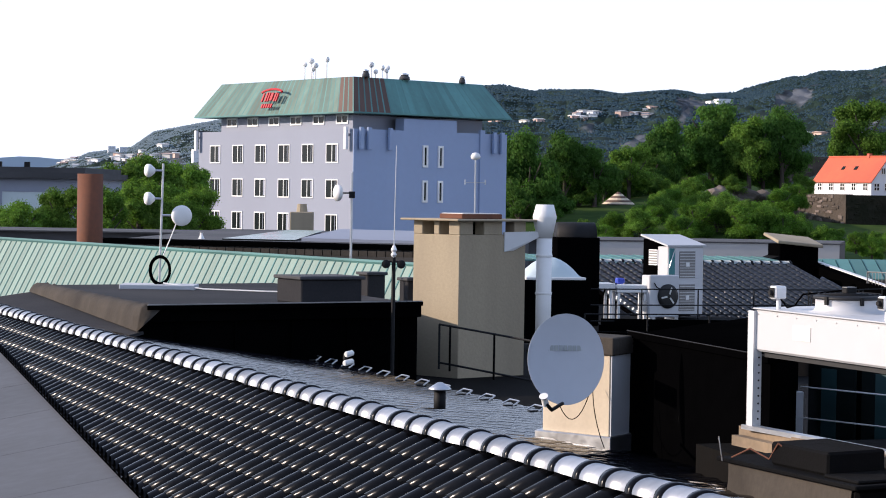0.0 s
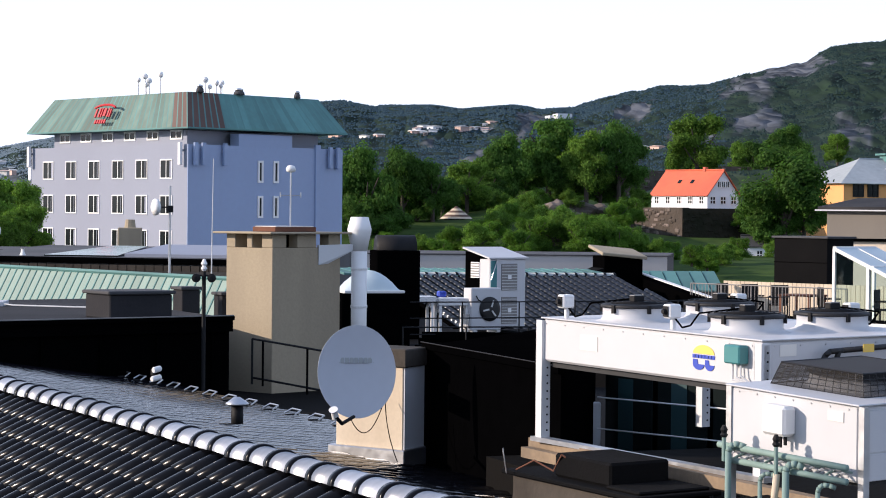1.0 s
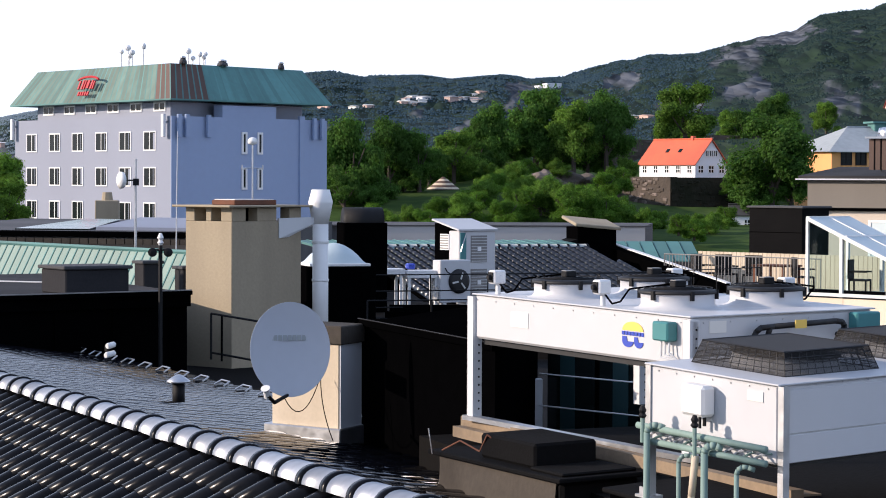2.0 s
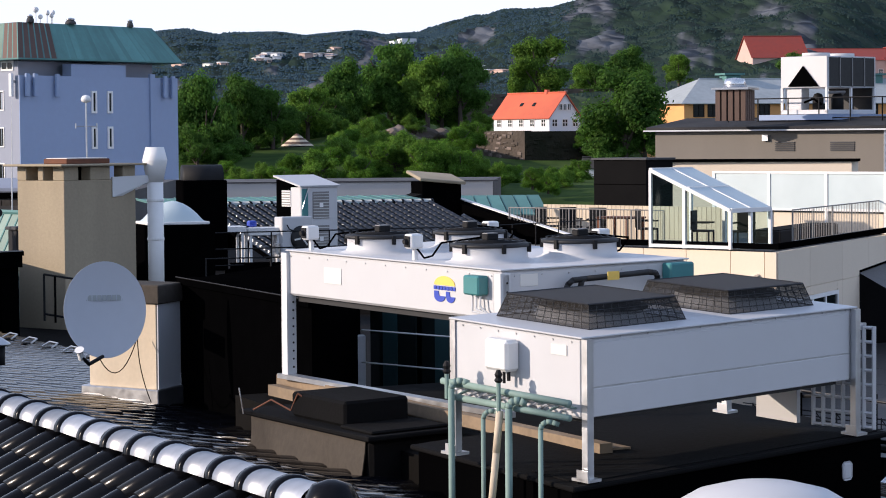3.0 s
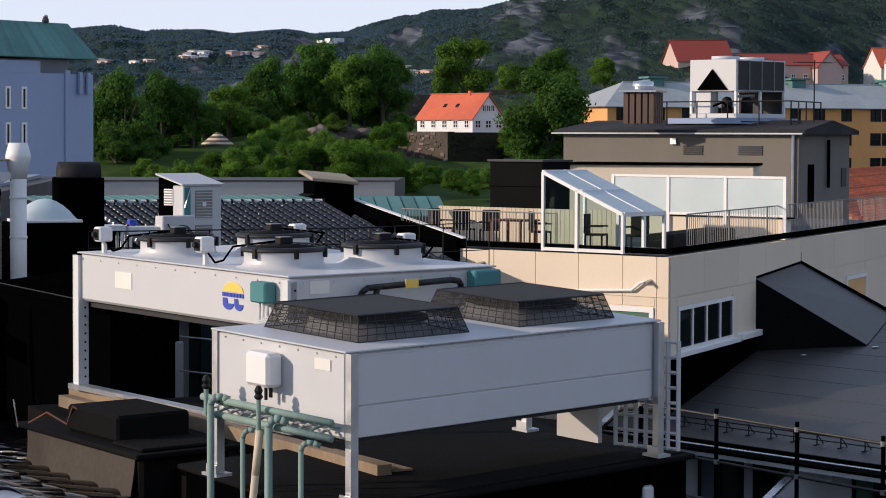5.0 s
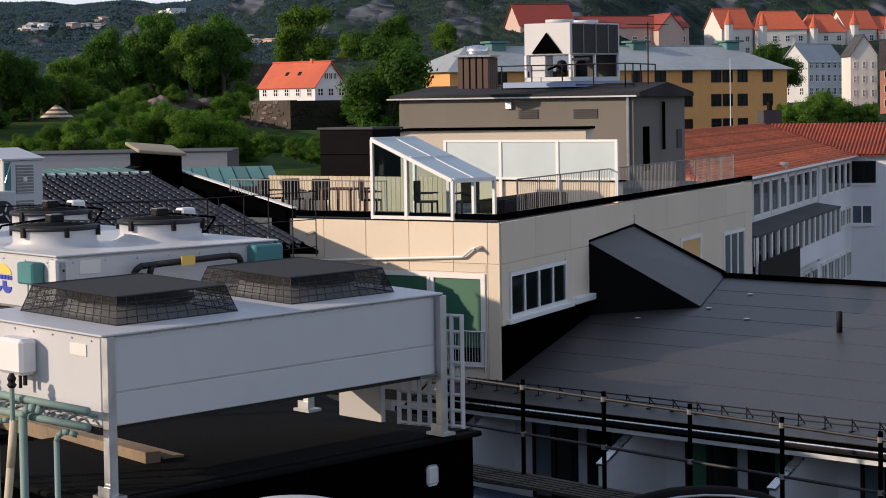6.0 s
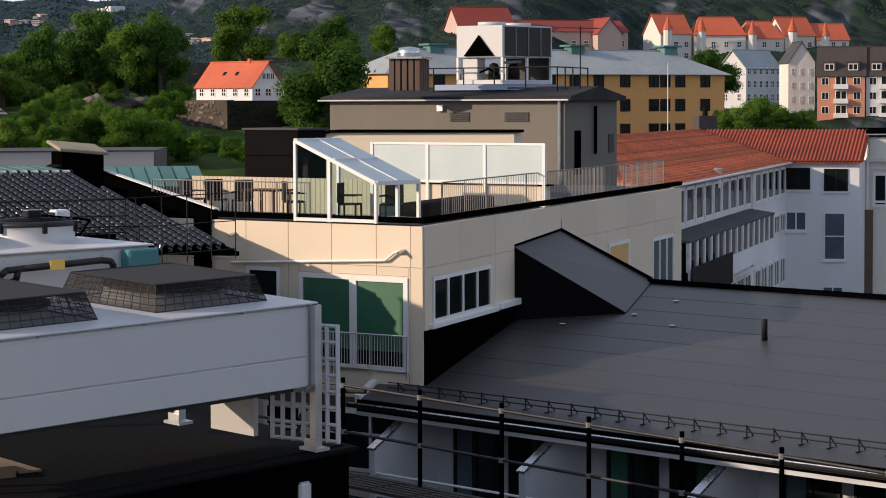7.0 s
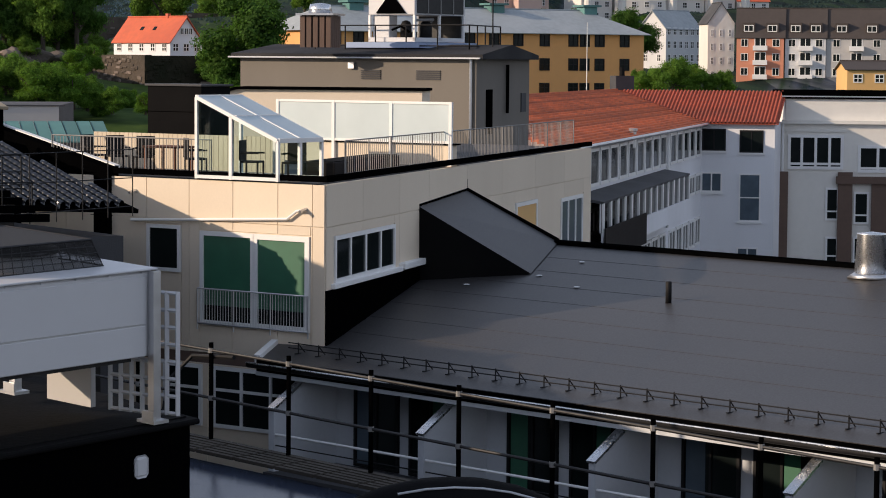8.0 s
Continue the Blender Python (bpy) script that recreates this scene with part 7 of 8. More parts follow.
part("roof_core", prism([tuple(v.xy) for v in top], ZE - 0.2, ZT - 0.03), "felt_grey", hot)
part("roof_soffit", prism([tuple(v.xy) for v in out], ZE - 0.12, ZE), "copper_dark", hot)


def copper_side(a, b, c, d, n, pick):
    for i in range(n):
        t0, t1 = i / n, (i + 1) / n - 0.22 / n
        q = [Vector((*a.lerp(b, t0).xy, ZE)), Vector((*a.lerp(b, t1).xy, ZE)), Vector((*d.lerp(c, t1).xy, ZT)), Vector((*d.lerp(c, t0).xy, ZT))]
        part("copper_sheet", slab(*q, 0.08), pick(t0), hot)
        t2 = (i + 1) / n
        part("seam", slab(q[1], Vector((*a.lerp(b, t2).xy, ZE)), Vector((*d.lerp(c, t2).xy, ZT)), q[2], 0.02), "copper_dark", hot)


copper_side(out[3], out[0], top[0], top[3], 34, lambda t: "copper_brown" if t > 0.9 else "copper_mix")
copper_side(out[0], out[1], top[1], top[0], 26, lambda t: "copper_brown" if t < 0.2 else "copper_dark")
copper_side(out[1], out[2], top[2], top[1], 20, lambda t: "copper_dark")
sgn = thing("hotel_sign", "red arched rooftop lettering drawn as plain bars", "sign", Matrix.Translation(out[3].lerp(out[0], 0.5) + Vector((0, 0, 7.3))) @ ang((0, 0, 0), math.degrees(math.atan2(hu.y, hu.x))) @ Matrix.Diagonal((0.8, 0.8, 0.8, 1)) @ pose(0, 0.42, 0, -22, 0, 0))
pts = [(2.4 * math.sin(a), -0.6, 0.9 + 0.55 * math.cos(a)) for a in [-1.2 + 2.4 * i / 12 for i in range(13)]]
part("arch", pipe_run(pts, 0.13, 6), "sign_red", sgn)
for x, w, z0, z1 in ((-1.5, 0.28, 0.0, 1.0), (-0.75, 0.28, 0.0, 1.05), (-0.25, 0.22, 0.0, 1.05), (0.4, 0.5, 0.1, 1.0), (1.2, 0.28, 0.0, 1.0), (1.65, 0.22, 0.0, 0.9)):
    part("letter_bar", box(x - w / 2, x + w / 2, -0.7, -0.55, z0, z1), "sign_red", sgn)
for x in (-1.0, -0.5, 0.0, 0.5, 1.0):
    part("letter_bar", box(x - 0.14, x + 0.14, -0.7, -0.55, -0.75, -0.3), "sign_red", sgn)
hc_ = (HC + HB) / 2
for k, (t, dz, sz) in enumerate(((0.55, 1.7, 0.5), (0.58, 1.3, 0.45), (0.56, 1.0, 0.4), (0.66, 1.75, 0.5), (0.50, 1.45, 0.4))):
    p = top[3].lerp(top[0], t + 0.15)
    hm = thing("roof_antenna", "small dish antenna on a thin hotel roof mast", "antenna", Matrix.Translation((p.x, p.y, ZT)), "hotel roof antennas")
    part("mast", tube((0, 0, 0), (0, 0, dz), 0.05, seg=5), "galv", hm)
    part("dish", lathe([(0.1, -0.15), (sz * 0.5, 0), (sz * 0.5, 0.12), (0.1, 0.2)], 12), "white_paint", hm).matrix_local = pose(0, -0.2, dz - 0.2, 90, 0, 20 * k)
for k, (t, dz, sz) in enumerate(((0.13, 1.25, 0.5), (0.16, 0.7, 0.4), (0.21, 1.05, 0.45), (0.24, 0.85, 0.45), (0.25, 1.1, 0.4))):
    p = top[0].lerp(top[1], t)
    hm = thing("roof_antenna", "small dish antenna on a thin hotel roof mast", "antenna", Matrix.Translation((p.x, p.y, ZT)), "hotel roof antennas")
    part("mast", tube((0, 0, 0), (0, 0, dz), 0.05, seg=5), "galv", hm)
    part("dish", lathe([(0.1, -0.15), (sz * 0.5, 0), (sz * 0.5, 0.12), (0.1, 0.2)], 12), "white_paint", hm).matrix_local = pose(0, -0.2, dz - 0.2, 90, 0, 30 * k)
for t, w, h in ((0.09, 0.55, 0.9), (0.38, 0.8, 0.7), (0.83, 0.5, 0.9)):
    p = top[0].lerp(top[1], t)
    vt = thing("roof_vent", "grey ventilator on the hotel roof", "roof vent", Matrix.Translation((p.x, p.y, ZT)) @ Matrix.Diagonal((0.6, 0.6, 0.5, 1)), "hotel roof ventilators")
    part("body", lathe([(w, 0), (w * 0.9, h * 0.6), (w * 0.6, h)], 12), "felt_grey", vt, "", True)
    part("cap", lathe([(w * 0.7, h), (w * 0.75, h + 0.25), (w * 0.2, h + 0.4)], 12), "galv", vt, "", True)
for fr, ss in ((hfr, (0.6, 1.5, 4.0, 17.0, 18.0)), (hfl, (0.2, 27.0))):
    for s in ss:
        pa_ = thing("cell_antenna", "tall panel antenna on the hotel parapet", "antenna", fr, "hotel panel antennas")
        part("panel", box(s - 0.2, s + 0.2, -0.5, -0.25, PZ - 1.7, PZ + 0.15, 0.03), "white_wall" if fr is hfl else "hotel_blue", pa_)
        part("bracket", box(s - 0.05, s + 0.05, -0.25, 0.0, PZ - 0.6, PZ - 0.4), "galv", pa_)

# ---- roofs between here and the hotel ----
cpr = thing("copper_roof", "pale green standing-seam copper roof", "roof", kind="structure")
ca, cb = Vector((-13.0, 68.0, -1.42)), Vector((1.5, 49.5, -1.55))
cd = (cb - ca).normalized()
cn = Vector((cd.y, -cd.x, 0)).normalized()
nn = 84
for i in range(nn):
    a, b = ca.lerp(cb, i / nn), ca.lerp(cb, (i + 0.87) / nn)
    e_ = ca.lerp(cb, (i + 1) / nn)
    dn = cn * 1.1 - Vector((0, 0, 2.0))
    part("copper_sheet", slab(a + dn, b + dn, b, a, 0.05), "copper", cpr)
    part("seam", slab(b + dn + Vector((0, 0, 0.03)), e_ + dn + Vector((0, 0, 0.03)), e_ + Vector((0, 0, 0.03)), b + Vector((0, 0, 0.03)), 0.06), "copper_dark", cpr)
part("ridge_roll", tube(ca, cb, 0.05, seg=6), "copper_dark", cpr)
part("house_wall", prism([tuple(v.xy) for v in (ca + cn * 1.0, cb + cn * 1.0, cb - cn * 2, ca - cn * 2)], STREET, -3.5), "felt_grey", cpr)
f2 = thing("flat_roof", "dark felt flat roof with brick edge and skylight", "roof", kind="structure")
part("slab", prism([(-10.4, 76.0), (1.0, 72.5), (3.0, 88.0), (-8.0, 92.0)], STREET, lambda x, y: -1.66 if y < 80 else -1.5), "felt_grey", f2)
part("eave_strip", slab((-10.5, 75.8, -1.6), (1.0, 72.3, -1.62), (1.0, 72.6, -1.58), (-10.5, 76.1, -1.56), 0.12), "black", f2)
for i in range(40):
    a = Vector((-9.6, 75.3, -1.76)).lerp(Vector((1.0, 72.0, -1.78)), i / 40)
    part("brick", box(0, 0.25, 0, 0.1, -0.16, 0.0, m=Matrix.Translation(a) @ pose(0, 0, 0, 0, 0, -17)), "felt_brown", f2)
part("skylight", slab((-6.9, 78.5, -1.58), (-4.6, 77.8, -1.58), (-4.0, 84.0, -1.38), (-5.2, 84.5, -1.38), 0.12), "glass", f2)
part("pale_sheet", slab((-4.4, 78.0, -1.52), (0.8, 76.5, -1.54), (2.0, 86.0, -1.4), (-3.6, 88.0, -1.38), 0.1), "hotel", f2, "pale grey roof sheet")
rp_ = thing("rusty_flue", "thick rusty steel flue pipe", "flue", Matrix.Translation((-9.85, 70.0, -4.0)))
part("pipe", lathe([(0.36, 0), (0.36, 4.33), (0.33, 4.33), (0.33, 4.1)], 24), "rust", rp_, "", True)
mk = thing("roof_vent", "small pale vent stub on the flat roof", "roof vent", Matrix.Translation((-7.6, 79.0, -1.62)))
part("pipe", lathe([(0.1, 0), (0.05, 0.12), (0.05, 0.2), (0.09, 0.22)], 8), "white_paint", mk)
sc = thing("chimney", "small old chimney before the hotel", "chimney", Matrix.Translation((-6.2, 110, -4.0)))
part("shaft", box(-0.5, 0.5, -0.5, 0.5, 0, 3.0, 0.03), "concrete", sc)
part("pot", lathe([(0.25, 3.0), (0.2, 3.35)], 10), "concrete", sc)
lw = thing("long_building", "long grey roof parapet behind the roofs", "building", kind="structure")
part("wall", prism([(-40, 95), (14.5, 92), (16, 100), (-40, 103)], STREET, -1.72), "felt_grey", lw)
part("wall_face", prism([(3.5, 92.45), (14.5, 91.85), (14.5, 91.95), (3.5, 92.55)], -6, -1.74), "grey_block", lw)
part("edge", prism([(-40.2, 94.8), (14.7, 91.8), (14.7, 92.1), (-40.2, 95.1)], -1.74, -1.69), "felt_grey", lw)
gc2 = thing("copper_roof", "blue-green copper lean-to roof", "roof", kind="structure")
for i in range(26):
    x = 3.4 + 0.46 * i
    part("copper_sheet", slab((x, 84.5, -2.72), (x + 0.42, 84.4, -2.72), (x + 0.42, 86.5, -2.12), (x, 86.6, -2.12), 0.06), "copper_dark", gc2)
part("support", prism([(3.4, 84.6), (15.4, 84.3), (15.4, 92), (3.4, 92)], STREET, -2.76), "felt_grey", gc2)
hall = thing("warehouse", "long pale blue-grey hall with flat roof", "building", ang((-43.3, 140, 0), 0))
part("wall", box(0, 23, 0, 20, STREET, 0.35), "hotel", hall)
part("roof", box(-0.3, 23.3, -0.5, 20, 0.35, 0.7), "felt_grey", hall)
part("roof_ridge", prism([(0, 2), (23, 2), (23, 18), (0, 18)], 0.7, lambda x, y: 1.0), "felt_grey", hall)
for i in range(6):
    window(hall, 4 + 3.2 * i, -0.9, 2.8, 1.2, -0.02, 0, "hotel", "frost", 0.1)
for i in range(5):
    part("vent", box(13 + 1.6 * i, 13.3 + 1.6 * i, 3, 3.3, 1.0, 1.3), "dark_metal", hall)


# ---- trees ----
def leaf_mesh(seed, clumps, leaf, count, material):
    r = random.Random(seed)
    V, F = [], []
    for cx, cy, cz, rx, rz in clumps:
        for _ in range(count):
            while True:
                d = Vector((r.gauss(0, 1), r.gauss(0, 1), r.gauss(0, 1)))
                if d.length > 0.1:
                    break
            d.normalize()
            k = r.uniform(0.45, 1.0) if r.random() < 0.8 else r.uniform(1.0, 1.22)
            lump = 1 + 0.5 * noise.noise(Vector((d.x * 2.1 + cx, d.y * 2.1 + cy, d.z * 2.1 + seed))) + 0.25 * noise.noise(Vector((d.x * 5 + cy, d.y * 5 + seed, d.z * 5 + cx)))
            p = Vector((cx + d.x * rx * k * lump, cy + d.y * rx * k * lump, cz + d.z * rz * k * lump))
            s = leaf * r.uniform(0.6, 1.5)
            t = (d * 1.3 + Vector((r.uniform(-0.8, 0.8), r.uniform(-0.8, 0.8), r.uniform(-0.5, 0.9)))).normalized()
            a = t.orthogonal().normalized() * s
            b = t.cross(a).normalized() * s * 0.7
            n = len(V)
            V += [tuple(p + a), tuple(p + b + t * 0.2 * s), tuple(p - a), tuple(p - b)]
            F.append((n, n + 1, n + 2, n + 3))
    me = bpy.data.meshes.new("crown")
    me.from_pydata(V, [], F)
    me.materials.append(M[material])
    return me


def make_tree(name, label, seed, radius, height, material="leaf", leaf=0.12, count=1000):
    r = random.Random(seed)
    t = thing(name, label, "tree")
    trunk = height - radius * 1.1
    bm = tube((0, 0, -1.5), (0.1, 0, trunk), radius * 0.10, radius * 0.06, 8)
    for k in range(7):
        a = k * 2.4 + r.random()
        base = trunk * r.uniform(0.55, 1.0)
        tip = Vector((math.cos(a) * radius * 0.62, math.sin(a) * radius * 0.62, trunk + radius * r.uniform(-0.1, 0.8)))
        tube((0.05, 0, base), tip, radius * 0.04, radius * 0.012, 6, bm)
    part("trunk", bm, "bark", t)
    clumps = [(0, 0, height - radius * 0.85, radius * 0.5, radius * 0.6)]
    for k in range(26):
        a, e = r.uniform(0, math.tau), r.uniform(-0.7, 1.35)
        d = radius * r.uniform(0.45, 0.85)
        clumps.append((math.cos(a) * math.cos(e) * d, math.sin(a) * math.cos(e) * d, height - radius * 0.98 + math.sin(e) * d * 1.05, radius * r.uniform(0.18, 0.36), radius * r.uniform(0.16, 0.30)))
    ob = new("crown", leaf_mesh(seed, clumps, leaf * radius / 4.0, count, material))
    ob.parent = t
    return t


def tree_at(x, y, z, radius, proto, tall=1.0):
    """A copied tree whose crown centre lies at z."""
    k = radius / proto["r"]
    m = Matrix.Translation((x, y, z - (proto["h"] - proto["r"] * 0.95) * k * tall)) @ pose(0, 0, 0, 0, 0, rng.uniform(0, 360)) @ Matrix.Diagonal((k, k, k * tall * rng.uniform(0.96, 1.04), 1))
    if proto["used"]:
        c = copy_thing(proto["ob"], m)
        c.scale = m.to_scale()
    else:
        proto["ob"].matrix_world = m
        proto["used"] = True


protos = [{"ob": make_tree("tree", "broad leafy green tree with uneven crown", 11 + i, 4.0, 9.0, mt), "r": 4.0, "h": 9.0, "used": False} for i, mt in enumerate(("leaf", "leaf", "leaf_light", "leaf"))]
bushes = [{"ob": make_tree("bush", "dense light green bush on the grassy slope", 31 + i, 3.0, 3.6, mt, 0.11, 900), "r": 3.0, "h": 3.6, "used": False} for i, mt in enumerate(("leaf_light", "leaf_bush"))]
TREES = [
    (10.1, 300, 1.6, 4.1, 0, 1.5), (6.2, 304, 0.8, 4.2, 3, 1.3), (12.4, 303, -1.2, 3.2, 3, 1.0), (15.0, 312, 3.0, 3.8, 1, 1.25), (18.8, 313, 2.0, 3.5, 0, 1.2), (16.8, 314, -0.2, 2.8, 3, 1.0), (20.8, 326, 1.4, 3.2, 3, 1.0), (24.4, 332, 3.0, 3.6, 2, 1.0), (27.6, 340, 2.2, 3.2, 0, 1.0), (30.4, 345, 4.8, 3.9, 1, 1.4), (37.4, 352, 7.0, 5.4, 0, 1.08), (33.8, 355, 4.2, 3.8, 3, 1.2),
    (9.0, 297, -1.8, 2.6, 0, 1.0), (12.2, 299, -2.4, 2.0, 3, 1.0), (16.4, 322, -0.8, 2.6, 1, 1.0), (20.2, 331, -0.4, 2.7, 0, 1.0), (24.0, 335, 0.0, 2.7, 3, 1.0), (27.6, 337, 0.5, 2.7, 1, 1.0),
    (42.0, 346, 6.2, 4.2, 2, 1.25), (46.8, 348, 6.6, 4.2, 1, 1.3), (44.4, 350, 3.6, 3.6, 0, 1.0), (40.2, 350, 3.2, 3.4, 1, 1.0), (72.8, 440, 11.2, 6.2, 2, 0.95), (66.4, 330, 1.8, 6.6, 1, 1.02), (64.6, 332, -1.2, 4.2, 3, 1.0), (69.4, 331, -0.6, 4.4, 0, 1.0), (97.9, 485, 12.0, 5.0, 1, 1.0), (91, 480, 9.0, 4.6, 0, 1.0),
    (-26.1, 160, -0.9, 1.9, 0), (-19.6, 115, -2.3, 1.5, 0), (-17.9, 118, -1.5, 1.5, 2), (-16.4, 121, -1.7, 1.6, 0), (-18.7, 117, -2.6, 1.4, 3), (-15.0, 124, -1.3, 1.6, 1), (-13.6, 126, -1.7, 1.5, 2), (-12.6, 128, -1.4, 1.5, 0), (-20.8, 116, -2.6, 1.4, 2), (-22.4, 150, -1.3, 2.0, 1), (-20.7, 160, -0.6, 2.1, 3), (-19.1, 165, -0.3, 2.3, 1), (-17.4, 160, -1.6, 2.0, 0), (-25.8, 150, -1.7, 1.6, 3), (-17.6, 172, -0.4, 2.2, 3), (-23.8, 168, -0.8, 2.0, 1), (-16.9, 165, -2.6, 2.0, 1), (-28.0, 158, -1.6, 2.0, 2), (-21.5, 145, -2.2, 1.8, 2), (-18.5, 148, -2.2, 1.9, 0),
    (231, 632, 8.5, 3.6, 0), (252, 632, 8.0, 3.2, 3), (207, 610, 8.5, 3.4, 1), (156, 432, 5.0, 4.6, 0), (160, 440, 3.0, 4.5, 1), (152, 470, 6.5, 4.5, 3), (152, 560, 13, 5.5, 3), (215, 560, 5.0, 4.5, 1), (196, 580, 8.0, 5.0, 0),
]
wr_ = random.Random(5)
for i in range(20):
    az, rr = wr_.uniform(-3.5, 13.5), wr_.uniform(425, 560)
    x, y = rr * math.sin(radians(az)), rr * math.cos(radians(az))
    if not (7.9 < az < 10.6 and rr < 470):
        TREES.append((x, y, ground_z(x, y) + wr_.uniform(1.5, 3.5), wr_.uniform(3.4, 5.0), i % 4))
for x, y, z, r, k, *tall in TREES:
    # Left-hand trees use the light leaves: sunlight and haze held in the colour.
    tree_at(x, y, z, r, protos[2 if x < 0 else k], tall[0] if tall else 1.0)
BUSHES = [(25.4, 300, -2.6, 2.5), (29.2, 290, -3.2, 2.7), (31.8, 293, -3.0, 2.6), (34.5, 285, -3.4, 3.0), (36.6, 288, -3.6, 2.7), (38.6, 285, -3.9, 2.5), (40.4, 287, -4.4, 2.2), (20.0, 290, -4.0, 2.3), (22.6, 288, -3.8, 2.2), (27.2, 286, -4.2, 2.4), (15.9, 285, -4.6, 1.8), (18.0, 283, -4.9, 1.8), (13.2, 282, -4.9, 1.6), (44.4, 270, -4.9, 1.5), (30.5, 300, -1.6, 2.2), (34.0, 304, -2.0, 2.0), (26.6, 306, -1.2, 1.8), (70.5, 386, -1.4, 1.4), (73.0, 387, -2.6, 2.0), (46.5, 300, -5.0, 1.7), (52.0, 300, -5.6, 1.7), (58.5, 318, -5.0, 1.9), (64.0, 322, -5.2, 1.8), (42.4, 290, -5.8, 1.6), (51.5, 292, -5.6, 1.7), (47.8, 280, -5.6, 1.6), (54.0, 300, -5.4, 1.6), (47.4, 338, -0.2, 2.3), (49.0, 344, 1.4, 1.8), (45.2, 336, -0.8, 2.2), (30.0, 335, 0.4, 1.8), (34.6, 340, 1.4, 1.8), (39.0, 338, 1.0, 1.8), (46.6, 350, 1.8, 1.6), (22.0, 320, -1.6, 1.6), (115.1, 300, -2.3, 3.0), (118.6, 302, -2.8, 2.8), (121.5, 300, -3.2, 2.2), (111.8, 303, -3.0, 2.2), (12.0, 290, -4.0, 1.5), (42.8, 284, -4.9, 1.9), (28.6, 312, -0.8, 2.0), (31.0, 318, 0.2, 2.2), (24.6, 296, -3.2, 2.3), (32.6, 296, -2.2, 2.8), (37.8, 298, -2.6, 2.6), (35.0, 290, -3.0, 2.6), (40.8, 296, -3.8, 2.2)]
for i, (x, y, z, r) in enumerate(BUSHES):
    tree_at(x, y, z, r, bushes[0 if x > 100 else i % 2])


# ---- houses in general ----
def gable_house(name, label, m, w, d, h, rise, wall="white_wall", roof="orange_tile", cols=4, rows=1, wz=None, ww=1.0, wh=1.2, end_cols=2, hip=0.0, frame_mat="white_paint", over=0.35, category="house"):
    """A house with its ridge along x, front wall at y = 0, floor at z = 0."""
    o = thing(name, label, category, m)
    part("wall", box(0, w, 0, d, -8, h), wall, o)
    for x in (0, w):
        if hip < 0.1:
            bm = bmesh.new()
            s = 0.02 if x == 0 else -0.02
            a = [bm.verts.new((x + s, y, z)) for y, z in ((0, h), (d, h), (d / 2, h + rise))]
            bm.faces.new(a)
            part("gable", bm, wall, o)
    k = over / (d / 2) * rise
    bm = slab((-over, -over, h - k), (w + over, -over, h - k), (w + over - hip, d / 2, h + rise), (-over + hip, d / 2, h + rise), 0.12)
    part("roof", bm, roof, o)
    part("roof", slab((w + over, d + over, h - k), (-over, d + over, h - k), (-over + hip, d / 2, h + rise), (w + over - hip, d / 2, h + rise), 0.12), roof, o)
    if hip >= 0.1:
        for x, s in ((-over, 1), (w + over, -1)):
            bm = bmesh.new()
            a = [bm.verts.new(v) for v in ((x, -over, h - k), (x, d + over, h - k), (x + s * hip, d / 2, h + rise))]
            bm.faces.new(a if s < 0 else a[::-1])
            part("roof", bm, roof, o)
    part("ridge_cap", tube((-over + hip, d / 2, h + rise + 0.03), (w + over - hip, d / 2, h + rise + 0.03), 0.14, seg=6), roof, o)
    for r in range(rows):
        z = (wz or h * 0.5) + r * (h / max(1, rows)) if rows > 1 and wz is None else (wz or h * 0.5) + r * 3.0
        for c in range(cols):
            window(o, w * (c + 0.5) / cols, z, ww, wh, -0.02, 1, frame_mat, "glass", 0.14, transom=0.5, proud=0.06)
        for c in range(end_cols):
            e = window(o, d * (c + 0.5) / max(1, end_cols), z, ww, wh, -0.02, 1, frame_mat, "glass", 0.14, transom=0.5, proud=0.06)
            e.matrix_local = pose(w, 0, 0, 0, 0, 90)
            if name == "town_house":
                e = window(o, d * (c + 0.5) / max(1, end_cols), z, ww, wh, -0.02, 1, frame_mat, "glass", 0.14, transom=0.5, proud=0.06)
                e.matrix_local = pose(0, d, 0, 0, 0, -90)
    return o


# white house on the rampart with an orange roof
A_, B_ = Vector((59.55, 404.0, 0)), Vector((66.55, 391.5, 0))
hs = gable_house("house", "white wooden house with bright orange tiled roof", facade_frame(A_.xy, B_.xy, 0.5), (B_ - A_).length, 6.3, 2.3, 3.7, roof="red_roof", cols=5, ww=1.2, wh=1.3, end_cols=3, wz=1.2)
for y in (2.3, 3.15, 4.0):
    e = window(hs, y, 3.7, 0.8, 1.1, -0.03, 1, "white_paint", "glass", 0.12, proud=0.06)
    e.matrix_local = pose((B_ - A_).length, 0, 0, 0, 0, 90)
for x in (5.0, 8.2):
    part("roof_window", slab((x, 1.3, 3.95), (x + 0.7, 1.3, 3.95), (x + 0.7, 1.75, 4.47), (x, 1.75, 4.47), 0.1), "glass", hs)
part("chimney", box(9.5, 10.1, 2.9, 3.5, 5.6, 6.5), "red_tile", hs)

# fortress walls
fw = thing("rampart", "old rubble stone rampart below the white house", "wall", kind="structure")


def rubble(p, q, z0, z1, thick=1.5, stones=90, seed=3, core="stone", face="stone_light"):
    r = random.Random(seed)
    p, q = Vector(p), Vector(q)
    d = (q - p).normalized()
    n = Vector((d.y, -d.x, 0))
    part("wall_core", prism([tuple(v.xy) for v in (p + n * 0.0, q + n * 0.0, q - n * thick, p - n * thick)], z0 - 6, z1), core, fw)
